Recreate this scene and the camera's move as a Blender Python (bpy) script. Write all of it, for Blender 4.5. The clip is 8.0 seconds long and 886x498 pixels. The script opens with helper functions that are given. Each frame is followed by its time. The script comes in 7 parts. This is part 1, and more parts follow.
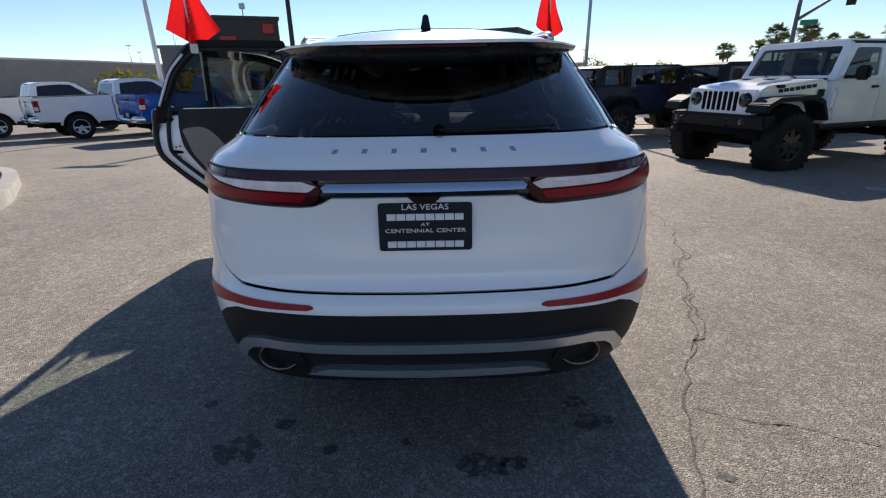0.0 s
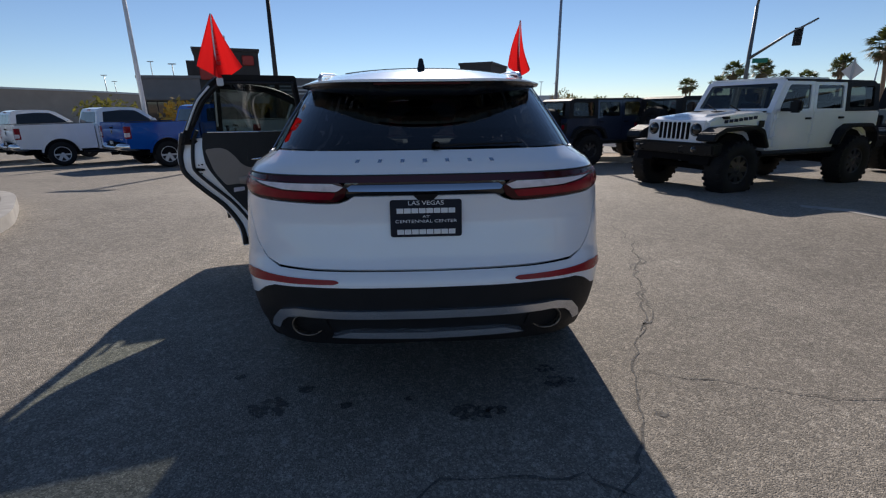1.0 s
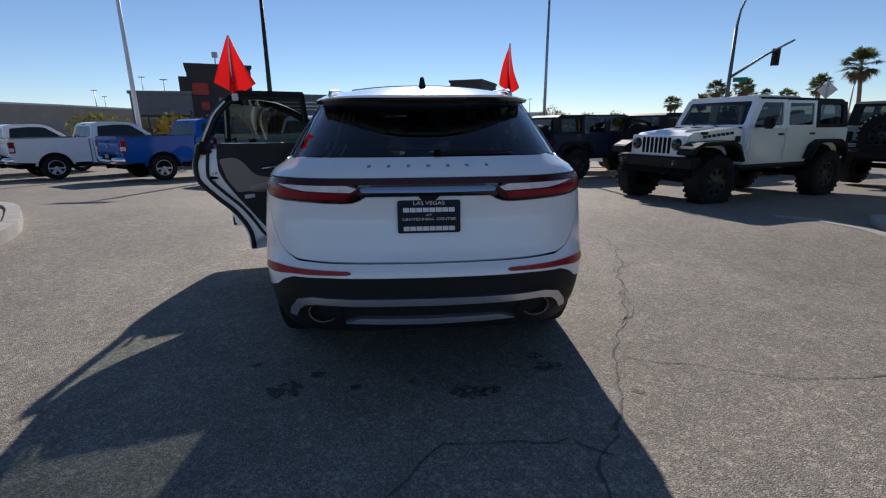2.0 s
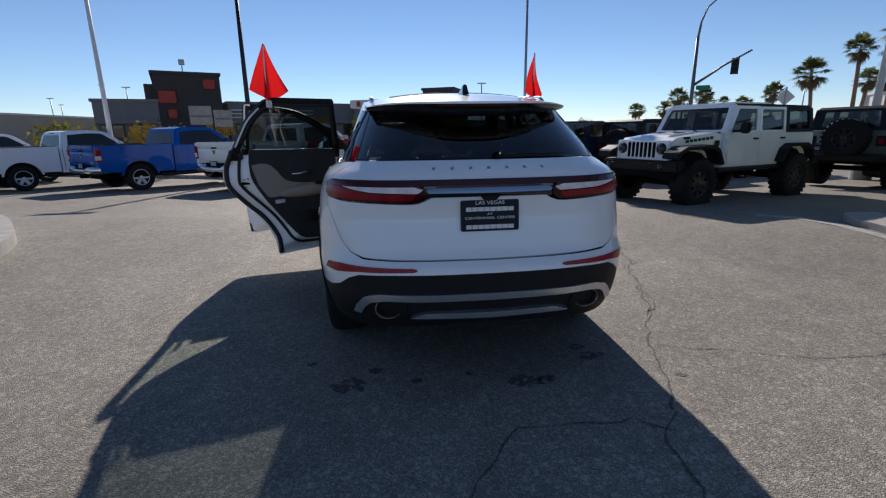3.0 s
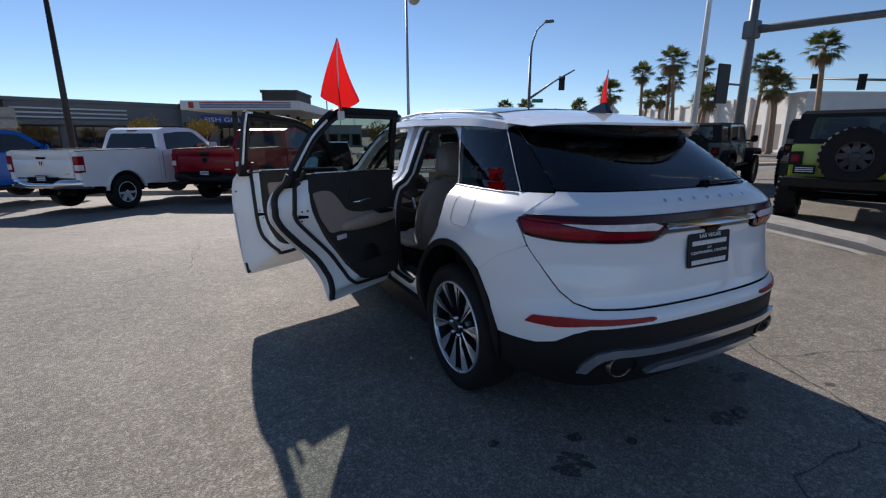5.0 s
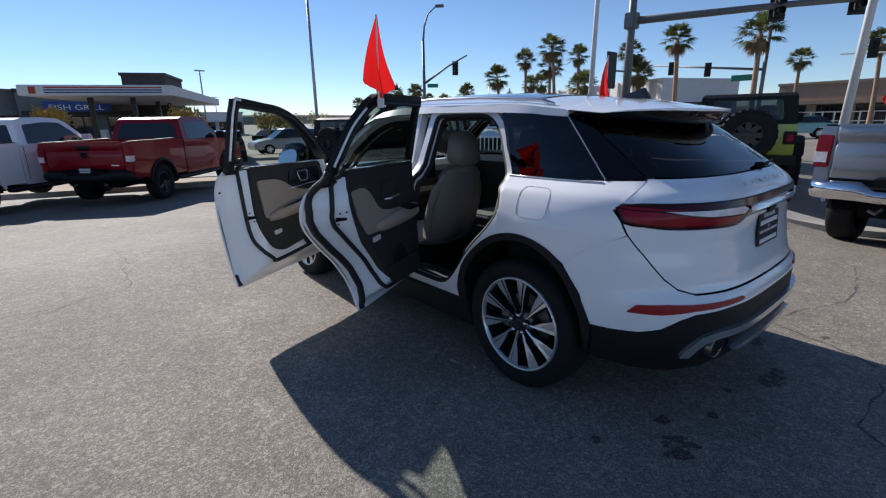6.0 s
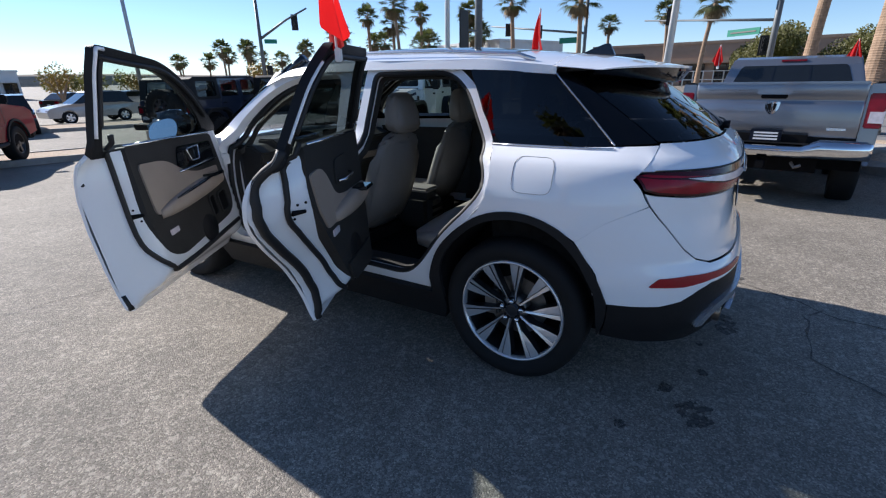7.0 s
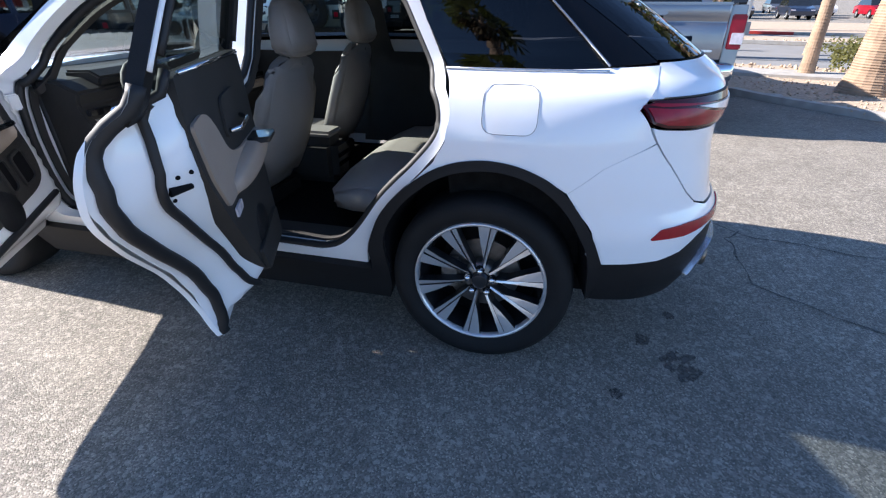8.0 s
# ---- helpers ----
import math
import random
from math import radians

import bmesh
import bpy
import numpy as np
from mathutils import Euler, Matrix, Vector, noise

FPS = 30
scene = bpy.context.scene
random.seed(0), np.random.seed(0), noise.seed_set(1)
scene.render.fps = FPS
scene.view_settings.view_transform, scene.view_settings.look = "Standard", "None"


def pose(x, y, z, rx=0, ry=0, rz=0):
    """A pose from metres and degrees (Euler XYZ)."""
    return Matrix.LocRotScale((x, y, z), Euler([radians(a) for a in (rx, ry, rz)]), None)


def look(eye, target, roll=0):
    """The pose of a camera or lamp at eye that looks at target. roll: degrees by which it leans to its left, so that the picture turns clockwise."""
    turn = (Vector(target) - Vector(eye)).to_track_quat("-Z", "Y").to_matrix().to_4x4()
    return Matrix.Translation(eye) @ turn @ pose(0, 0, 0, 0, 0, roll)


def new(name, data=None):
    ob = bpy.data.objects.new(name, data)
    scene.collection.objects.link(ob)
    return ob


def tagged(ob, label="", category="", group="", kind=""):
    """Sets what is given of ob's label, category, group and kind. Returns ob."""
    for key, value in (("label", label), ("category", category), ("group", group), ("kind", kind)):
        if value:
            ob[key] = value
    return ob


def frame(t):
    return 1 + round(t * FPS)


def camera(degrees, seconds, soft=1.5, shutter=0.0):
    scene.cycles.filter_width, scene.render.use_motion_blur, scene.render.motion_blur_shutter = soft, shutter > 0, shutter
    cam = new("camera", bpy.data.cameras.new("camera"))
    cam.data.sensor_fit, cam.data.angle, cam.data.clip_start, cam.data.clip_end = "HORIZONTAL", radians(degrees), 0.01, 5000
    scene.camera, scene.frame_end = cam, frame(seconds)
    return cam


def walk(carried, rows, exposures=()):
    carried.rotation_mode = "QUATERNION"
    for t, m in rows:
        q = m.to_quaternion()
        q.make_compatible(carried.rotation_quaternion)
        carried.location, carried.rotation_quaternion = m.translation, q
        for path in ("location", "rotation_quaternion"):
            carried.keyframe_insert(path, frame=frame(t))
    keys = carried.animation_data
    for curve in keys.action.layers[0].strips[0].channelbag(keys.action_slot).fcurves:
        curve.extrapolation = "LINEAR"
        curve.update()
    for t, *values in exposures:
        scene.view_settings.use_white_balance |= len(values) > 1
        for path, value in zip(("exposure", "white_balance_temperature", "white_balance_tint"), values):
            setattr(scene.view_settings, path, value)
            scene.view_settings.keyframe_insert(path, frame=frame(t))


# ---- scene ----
cam = camera(87.1, 8.0, 1.2)
EXPOSURES = [(0.0, 0.66, 6400, 13), (0.5, 0.32, 6350, 13), (1.0, 0.12, 6250, 13), (2.5, 0.16, 6080, 13), (4.5, 0.25, 6080, 13), (6.0, 0.40, 5900, 12), (6.5, 0.54, 5860, 12), (7.0, 0.77, 5820, 12), (7.5, 1.08, 5820, 12), (8.0, 1.70, 5850, 13)]
PATH = [
    (0, (0.058, -1.379, 1.357), (0.055, 0.499, 0.669), -1.1),
    (0.5, (0.055, -1.66, 1.359), (0.1, 0.239, 0.733), -0.7),
    (1, (-0.025, -1.871, 1.349), (0.069, 0.042, 0.774), -0.7),
    (2.3, (-0.15, -2.213, 1.33), (0.009, -0.285, 0.824), -0.3),
    (2.5, (-0.25, -2.242, 1.33), (-0.068, -0.315, 0.827), -0.2),
    (3, (-0.552, -2.236, 1.321), (-0.296, -0.313, 0.835), -0.8),
    (3.5, (-0.885, -2.055, 1.345), (-0.511, -0.146, 0.879), -1.3),
    (4, (-1.328, -1.889, 1.356), (-0.801, -0.014, 0.899), -1.4),
    (4.5, (-1.722, -1.61, 1.366), (-1.024, 0.207, 0.907), -0.9),
    (4.7, (-1.877, -1.487, 1.39), (-1.109, 0.302, 0.933), -0.6),
    (5.8, (-2.607, -0.686, 1.444), (-1.413, 0.829, 0.917), -0.3),
    (6, (-2.727, -0.613, 1.446), (-1.479, 0.857, 0.915), -1.0),
    (6.5, (-2.88, -0.255, 1.46), (-1.44, 0.999, 0.866), -1.5),
    (7, (-2.812, 0.134, 1.448), (-1.211, 1.115, 0.759), -1.1),
    (7.5, (-2.695, 0.469, 1.422), (-0.998, 1.166, 0.626), -0.8),
    (8, (-2.462, 0.683, 1.364), (-0.752, 1.109, 0.419), -0.0),
]
walk(cam, [(t, look(eye, target, roll)) for t, eye, target, roll in PATH], exposures=EXPOSURES)

# ---- light ----
from mathutils import geometry

SUN_DIR = Vector((0.09, 1.70, 1.0)).normalized()
sun = new("sun", bpy.data.lights.new("sun", "SUN"))
sun.data.energy, sun.data.angle, sun.data.color = 4.8, radians(0.7), (1.0, 0.90, 0.77)
sun.matrix_world = look((0, 0, 30), Vector((0, 0, 30)) - SUN_DIR)
world = bpy.data.worlds.new("sky")
scene.world = world
world.use_nodes = True
sky = world.node_tree.nodes.new("ShaderNodeTexSky")
sky.sky_type, sky.sun_disc = "NISHITA", False
sky.sun_elevation, sky.sun_rotation = math.asin(SUN_DIR.z), math.atan2(SUN_DIR.x, SUN_DIR.y)
sky.air_density, sky.dust_density, sky.ozone_density, sky.altitude = 0.86, 0.0, 2.8, 700
world.node_tree.links.new(sky.outputs[0], world.node_tree.nodes["Background"].inputs[0])
world.node_tree.nodes["Background"].inputs[1].default_value = 0.083


# ---- materials ----
def mat(name, color, rough=0.5, metal=0.0, coat=0.0, var=0.10, scale=6.0, bump=0.0, bump_scale=80.0, spec=0.5, rvar=0.0, emit=0.0):
    """A plain procedural surface: base colour with two scales of variation, and fine relief."""
    m = bpy.data.materials.new(name)
    m.use_nodes = True
    nt = m.node_tree
    b = nt.nodes["Principled BSDF"]
    b.inputs["Roughness"].default_value = rough
    b.inputs["Metallic"].default_value = metal
    b.inputs["Coat Weight"].default_value = coat
    b.inputs["Coat Roughness"].default_value = 0.03
    b.inputs["Specular IOR Level"].default_value = spec
    co = nt.nodes.new("ShaderNodeTexCoord")
    big = nt.nodes.new("ShaderNodeTexNoise")
    big.inputs["Scale"].default_value, big.inputs["Detail"].default_value = scale, 6
    nt.links.new(co.outputs["Object"], big.inputs["Vector"])
    ramp = nt.nodes.new("ShaderNodeMapRange")
    ramp.inputs["From Min"].default_value, ramp.inputs["From Max"].default_value = 0.3, 0.7
    ramp.inputs["To Min"].default_value, ramp.inputs["To Max"].default_value = 1 - var, 1 + var
    nt.links.new(big.outputs["Fac"], ramp.inputs["Value"])
    mul = nt.nodes.new("ShaderNodeMix")
    mul.data_type, mul.blend_type = "RGBA", "MULTIPLY"
    mul.inputs["Factor"].default_value = 1.0
    mul.inputs[6].default_value = (*color, 1)
    nt.links.new(ramp.outputs[0], mul.inputs[7])
    nt.links.new(mul.outputs[2], b.inputs["Base Color"])
    if rvar:
        rr = nt.nodes.new("ShaderNodeMapRange")
        rr.inputs["From Min"].default_value, rr.inputs["From Max"].default_value = 0.3, 0.7
        rr.inputs["To Min"].default_value, rr.inputs["To Max"].default_value = max(0.02, rough - rvar), rough + rvar
        nt.links.new(big.outputs["Fac"], rr.inputs["Value"])
        nt.links.new(rr.outputs[0], b.inputs["Roughness"])
    if bump:
        fine = nt.nodes.new("ShaderNodeTexNoise")
        fine.inputs["Scale"].default_value, fine.inputs["Detail"].default_value = bump_scale, 3
        nt.links.new(co.outputs["Object"], fine.inputs["Vector"])
        bp = nt.nodes.new("ShaderNodeBump")
        bp.inputs["Strength"].default_value, bp.inputs["Distance"].default_value = bump, 0.004
        nt.links.new(fine.outputs["Fac"], bp.inputs["Height"])
        nt.links.new(bp.outputs[0], b.inputs["Normal"])
    if emit:
        b.inputs["Emission Color"].default_value = (*color, 1)
        b.inputs["Emission Strength"].default_value = emit
    return m


def pane(name, tint):
    """A thin pane: it lets tinted light through and mirrors more at a glancing angle."""
    m = bpy.data.materials.new(name)
    m.use_nodes = True
    nt = m.node_tree
    nt.nodes.remove(nt.nodes["Principled BSDF"])
    t, g, f, w, x = (nt.nodes.new("ShaderNode" + k) for k in ("BsdfTransparent", "BsdfGlossy", "LayerWeight", "Math", "MixShader"))
    t.inputs[0].default_value = (*tint, 1)
    g.inputs["Roughness"].default_value = 0.0
    f.inputs["Blend"].default_value = 0.5
    w.operation = "POWER"
    w.inputs[1].default_value = 4.0
    k = nt.nodes.new("ShaderNodeMath")
    k.operation, k.use_clamp = "MULTIPLY_ADD", True
    k.inputs[1].default_value, k.inputs[2].default_value = 0.9, 0.062
    nt.links.new(f.outputs["Facing"], w.inputs[0])
    nt.links.new(w.outputs[0], k.inputs[0])
    nt.links.new(k.outputs[0], x.inputs[0])
    nt.links.new(t.outputs[0], x.inputs[1])
    nt.links.new(g.outputs[0], x.inputs[2])
    nt.links.new(x.outputs[0], nt.nodes["Material Output"].inputs[0])
    return m


def cloth(name, color):
    """Thin cloth that lets some light through."""
    return translucent(mat(name, color, 0.8, 0, 0, 0.08, 5, 0.3, 300), (color[0], color[1] * 1.4, color[2]), 0.55)


def translucent(m, color, share):
    """Gives a thin surface a share of light that passes through it."""
    nt = m.node_tree
    b = nt.nodes["Principled BSDF"]
    tr, x = nt.nodes.new("ShaderNodeBsdfTranslucent"), nt.nodes.new("ShaderNodeMixShader")
    tr.inputs[0].default_value = (*color, 1)
    x.inputs[0].default_value = share
    nt.links.new(b.outputs[0], x.inputs[1])
    nt.links.new(tr.outputs[0], x.inputs[2])
    nt.links.new(x.outputs[0], nt.nodes["Material Output"].inputs[0])
    return m


def asphalt_mat():
    """Worn asphalt: small stones of many greys, sparse larger pale ones, dark pits between them, broad stains."""
    m = bpy.data.materials.new("asphalt")
    m.use_nodes = True
    nt = m.node_tree
    L = nt.links.new
    b = nt.nodes["Principled BSDF"]
    b.inputs["Roughness"].default_value = 0.78
    b.inputs["Specular IOR Level"].default_value = 0.3
    co = nt.nodes.new("ShaderNodeTexCoord")

    def ramp(source, stops):
        r = nt.nodes.new("ShaderNodeValToRGB")
        for k, (p, c) in enumerate(stops):
            e = r.color_ramp.elements[k] if k < 2 else r.color_ramp.elements.new(p)
            e.position, e.color = p, (*c, 1)
        L(source, r.inputs[0])
        return r.outputs[0]

    def noisy(scale, detail, rough, low, high, f0=0.3, f1=0.7):
        n = nt.nodes.new("ShaderNodeTexNoise")
        n.inputs["Scale"].default_value, n.inputs["Detail"].default_value, n.inputs["Roughness"].default_value = scale, detail, rough
        L(co.outputs["Object"], n.inputs["Vector"])
        r = nt.nodes.new("ShaderNodeMapRange")
        r.inputs["From Min"].default_value, r.inputs["From Max"].default_value = f0, f1
        r.inputs["To Min"].default_value, r.inputs["To Max"].default_value = low, high
        L(n.outputs["Fac"], r.inputs["Value"])
        return n, r.outputs[0]

    def mixed(kind, fac, a, c):
        x = nt.nodes.new("ShaderNodeMix")
        x.data_type, x.blend_type = "RGBA", kind
        if isinstance(fac, float):
            x.inputs["Factor"].default_value = fac
        else:
            L(fac, x.inputs["Factor"])
        L(a, x.inputs[6])
        if isinstance(c, tuple):
            x.inputs[7].default_value = (*c, 1)
        else:
            L(c, x.inputs[7])
        return x.outputs[2]

    def stones(scale):
        v = nt.nodes.new("ShaderNodeTexVoronoi")
        v.inputs["Scale"].default_value = scale
        L(co.outputs["Object"], v.inputs["Vector"])
        p = nt.nodes.new("ShaderNodeSeparateColor")
        L(v.outputs["Color"], p.inputs[0])
        return v, p.outputs[0]

    small, tone = stones(165)
    large, pick = stones(62)
    base = ramp(tone, ((0.0, (0.140, 0.126, 0.106)), (1.0, (0.42, 0.370, 0.303)), (0.45, (0.200, 0.180, 0.152)), (0.85, (0.275, 0.244, 0.202))))
    pale = ramp(pick, ((0.0, (0, 0, 0)), (1.0, (0.8, 0.8, 0.8)), (0.84, (0, 0, 0)), (0.90, (0.45, 0.45, 0.45))))
    base = mixed("MIX", pale, base, (0.38, 0.34, 0.285))
    _, pits = noisy(70, 3, 0.6, 0.86, 1.04, 0.36, 0.52)
    _, blotch = noisy(3.2, 6, 0.65, 0.90, 1.10)
    _, stain = noisy(0.42, 9, 0.68, 0.80, 1.18)
    _, worn = noisy(15, 5, 0.66, 0.85, 1.15, 0.34, 0.66)
    for f in (pits, worn, blotch, stain):
        base = mixed("MULTIPLY", 1.0, base, f)
    L(base, b.inputs["Base Color"])
    fine, _ = noisy(160, 5, 0.5, 0, 1)
    add = nt.nodes.new("ShaderNodeMath")
    add.operation = "MULTIPLY_ADD"
    add.inputs[1].default_value = -0.9
    L(small.outputs["Distance"], add.inputs[0])
    L(fine.outputs["Fac"], add.inputs[2])
    bp = nt.nodes.new("ShaderNodeBump")
    bp.inputs["Strength"].default_value, bp.inputs["Distance"].default_value = 0.6, 0.006
    L(add.outputs[0], bp.inputs["Height"])
    L(bp.outputs[0], b.inputs["Normal"])
    return m


PAINT_WHITE = mat("pearl_white_paint", (0.865, 0.878, 0.90), 0.30, 0, 1.0, 0.015, 2.5, spec=0.4)
PAINT_JEEP = mat("white_paint", (0.85, 0.86, 0.875), 0.35, 0, 0.8, 0.03, 3)
PAINT_WHITE2 = mat("plain_white_paint", (0.84, 0.83, 0.83), 0.35, 0, 0.8, 0.03, 3)
PAINT_BLUE = mat("metallic_blue_paint", (0.002, 0.085, 0.38), 0.35, 0.10, 0.45, 0.06, 3, spec=0.1)
PAINT_RED = mat("red_paint", (0.24, 0.002, 0.010), 0.35, 0.0, 0.6, 0.06, 3, spec=0.08)
PAINT_SILVER = mat("silver_paint", (0.25, 0.262, 0.29), 0.28, 0.75, 0.8, 0.04, 3)
PAINT_BLACK = mat("black_paint", (0.012, 0.012, 0.014), 0.3, 0, 1.0, 0.1, 3)
PAINT_GRAY = mat("grey_green_paint", (0.12, 0.13, 0.125), 0.33, 0.1, 1.0, 0.05, 3)
PAINT_GREEN = mat("lime_yellow_paint", (0.42, 0.50, 0.03), 0.35, 0, 0.9, 0.04, 3)
PAINT_NAVY = mat("dark_blue_paint", (0.02, 0.03, 0.06), 0.3, 0.2, 1.0, 0.06, 3)
PAINT_TEAL = mat("pale_teal_paint", (0.16, 0.36, 0.38), 0.32, 0.3, 1.0, 0.05, 3)
PLASTIC = mat("black_textured_plastic", (0.011, 0.011, 0.012), 0.55, 0, 0, 0.15, 10, 0.35, 350, spec=0.25)
GLOSS_BLACK = mat("gloss_black_trim", (0.008, 0.008, 0.010), 0.12, 0, 0.6, 0.1, 4)
PILLAR = mat("pillar_gloss_black", (0.004, 0.004, 0.005), 0.05, 0, 0, 0.1, 4, spec=0.35)
RUBBER = mat("rubber_seal", (0.012, 0.012, 0.013), 0.6, 0, 0, 0.15, 12)
TYRE = mat("tyre_rubber", (0.009, 0.009, 0.0095), 0.75, 0, 0, 0.2, 9, 0.3, 120, spec=0.3)
CHROME = mat("chrome", (0.72, 0.73, 0.75), 0.08, 1.0, 0, 0.03, 5)
SATIN = mat("satin_silver_trim", (0.60, 0.61, 0.64), 0.26, 0.85, 0.2, 0.05, 6)
ALLOY = mat("machined_alloy", (0.68, 0.69, 0.71), 0.25, 0.7, 0.2, 0.06, 14)
ALLOY_DARK = mat("dark_painted_alloy", (0.035, 0.037, 0.042), 0.35, 0.6, 0.5, 0.1, 8)
ALLOY_BRIGHT = mat("bright_silver_alloy", (0.70, 0.71, 0.72), 0.35, 0.25, 0.3, 0.06, 14)
IRON = mat("brake_iron", (0.22, 0.21, 0.20), 0.45, 0.9, 0, 0.25, 30, rvar=0.1)
EXHAUST = mat("sooty_steel", (0.24, 0.20, 0.16), 0.32, 0.9, 0, 0.25, 30, rvar=0.1)
UNDER = mat("underbody_black", (0.007, 0.007, 0.008), 0.85, 0, 0, 0.2, 5, spec=0.1)
LEATHER = mat("cashew_grey_leather", (0.27, 0.245, 0.225), 0.5, 0, 0, 0.08, 7, 0.4, 260)
BEIGE = mat("beige_leather_insert", (0.34, 0.275, 0.222), 0.5, 0, 0, 0.06, 7, 0.3, 260)
TRIM_DARK = mat("dark_grey_soft_trim", (0.034, 0.032, 0.030), 0.6, 0, 0, 0.12, 9, 0.35, 300, spec=0.3)
HEADLINER = mat("headliner_fabric", (0.36, 0.33, 0.29), 0.9, 0, 0, 0.06, 8, 0.3, 300)
CARPET = mat("black_carpet", (0.010, 0.010, 0.010), 0.95, 0, 0, 0.25, 25, 0.5, 200, spec=0.05)
LAMP_RED = mat("red_lamp_lens", (0.25, 0.002, 0.014), 0.14, 0, 0.1, 0.22, 9, 0.25, 160, spec=0.3)
LAMP_DARKRED = mat("smoked_red_lens", (0.045, 0.001, 0.005), 0.12, 0, 0.1, 0.15, 9, spec=0.3)
LAMP_CLEAR = mat("clear_lamp_lens", (0.74, 0.66, 0.68), 0.18, 0.0, 0.6, 0.15, 25, 0.5, 90)
REFLECTOR = mat("red_reflector", (0.31, 0.004, 0.014), 0.2, 0, 0.1, 0.12, 40, 0.3, 250, spec=0.3)
PRIVACY = pane("privacy_glass", (0.215, 0.255, 0.245))
PRIVACY_DARK = pane("dark_privacy_glass", (0.042, 0.047, 0.056))
TINT = pane("light_tinted_glass", (0.62, 0.70, 0.66))
GLASS_CLEAR = pane("clear_vehicle_glass", (0.30, 0.34, 0.33))
GLASS_DIM = pane("dim_vehicle_glass", (0.26, 0.30, 0.30))
DARKGLASS = mat("dark_vehicle_glass", (0.012, 0.014, 0.016), 0.04, 0, 0.3, 0.1, 4)
MIRROR = mat("mirror_glass", (0.85, 0.87, 0.9), 0.01, 1.0, 0, 0.0, 3)
CLOTH_RED = cloth("red_flag_cloth", (0.62, 0.009, 0.012))
CLOTH_PALE = cloth("pale_flag_print", (0.68, 0.14, 0.14))
WHITE_PVC = mat("white_plastic", (0.75, 0.75, 0.74), 0.5, 0, 0, 0.03, 5)
ASPHALT = asphalt_mat()
CONCRETE = mat("kerb_concrete", (0.36, 0.34, 0.31), 0.85, 0, 0, 0.16, 5, 0.5, 60)
ROAD = mat("street_asphalt", (0.20, 0.195, 0.19), 0.88, 0, 0, 0.10, 0.8, 0.4, 60)
GRAVEL = mat("tan_gravel", (0.40, 0.31, 0.225), 0.95, 0, 0, 0.35, 22, 0.9, 45)
DIRT = mat("desert_soil", (0.36, 0.30, 0.235), 0.95, 0, 0, 0.20, 0.4, 0.6, 10)
TAR = mat("tar_crack", (0.095, 0.090, 0.082), 0.8, 0, 0, 0.2, 9, 0.4, 80)
OIL = mat("oil_stain", (0.085, 0.078, 0.068), 0.65, 0, 0, 0.3, 14, 0.4, 90)
STEEL = mat("galvanised_steel", (0.44, 0.45, 0.46), 0.45, 0.7, 0, 0.10, 6)
POLE_DARK = mat("dark_bronze_pole", (0.035, 0.030, 0.028), 0.5, 0.3, 0, 0.15, 6)
POLE_GREY = mat("grey_painted_mast", (0.14, 0.15, 0.155), 0.5, 0.2, 0, 0.12, 6)
SIGNAL = mat("black_signal_housing", (0.012, 0.012, 0.013), 0.5, 0, 0, 0.15, 5)
BARK = mat("palm_trunk_bark", (0.30, 0.205, 0.135), 0.9, 0, 0, 0.25, 5, 1.0, 30)
FROND = translucent(mat("palm_frond", (0.085, 0.100, 0.040), 0.5, 0, 0, 0.30, 3), (0.11, 0.13, 0.03), 0.35)
FROND_DRY = mat("dry_palm_frond", (0.21, 0.15, 0.075), 0.8, 0, 0, 0.25, 4)
LEAF = translucent(mat("shrub_leaf", (0.125, 0.125, 0.035), 0.6, 0, 0, 0.35, 2), (0.22, 0.21, 0.04), 0.40)
LEAF_YELLOW = mat("yellow_leaf", (0.36, 0.24, 0.035), 0.65, 0, 0, 0.3, 2)
WALL_DARK = mat("dark_brown_stucco", (0.055, 0.048, 0.044), 0.85, 0, 0, 0.08, 2, 0.3, 40)
WALL_GREY = mat("grey_stucco", (0.20, 0.19, 0.185), 0.85, 0, 0, 0.08, 1, 0.3, 40)
WALL_TAN = mat("tan_stucco", (0.42, 0.335, 0.265), 0.85, 0, 0, 0.08, 0.6, 0.3, 40)
WALL_WHITE = mat("white_stucco", (0.72, 0.71, 0.68), 0.8, 0, 0, 0.05, 0.8, 0.2, 40)
WALL_BROWN = mat("brown_stucco", (0.36, 0.26, 0.19), 0.85, 0, 0, 0.08, 0.8, 0.3, 40)
SIGN_ORANGE = mat("orange_sign", (0.42, 0.035, 0.022), 0.5, 0, 0, 0.05, 4)
SIGN_BLUE = mat("blue_sign", (0.03, 0.07, 0.26), 0.5, 0, 0, 0.05, 4)
SIGN_GREEN = mat("green_street_sign", (0.01, 0.20, 0.13), 0.5, 0, 0, 0.05, 4)
WHITE_INK = mat("white_lettering", (0.80, 0.80, 0.80), 0.5, 0, 0, 0.02, 4)
DECAL = mat("dark_blue_decal", (0.010, 0.016, 0.05), 0.6, 0, 0, 0.05, 4)
PLATE_DARK = mat("dark_blue_plate", (0.008, 0.011, 0.022), 0.4, 0, 0, 0.1, 5, spec=0.2)


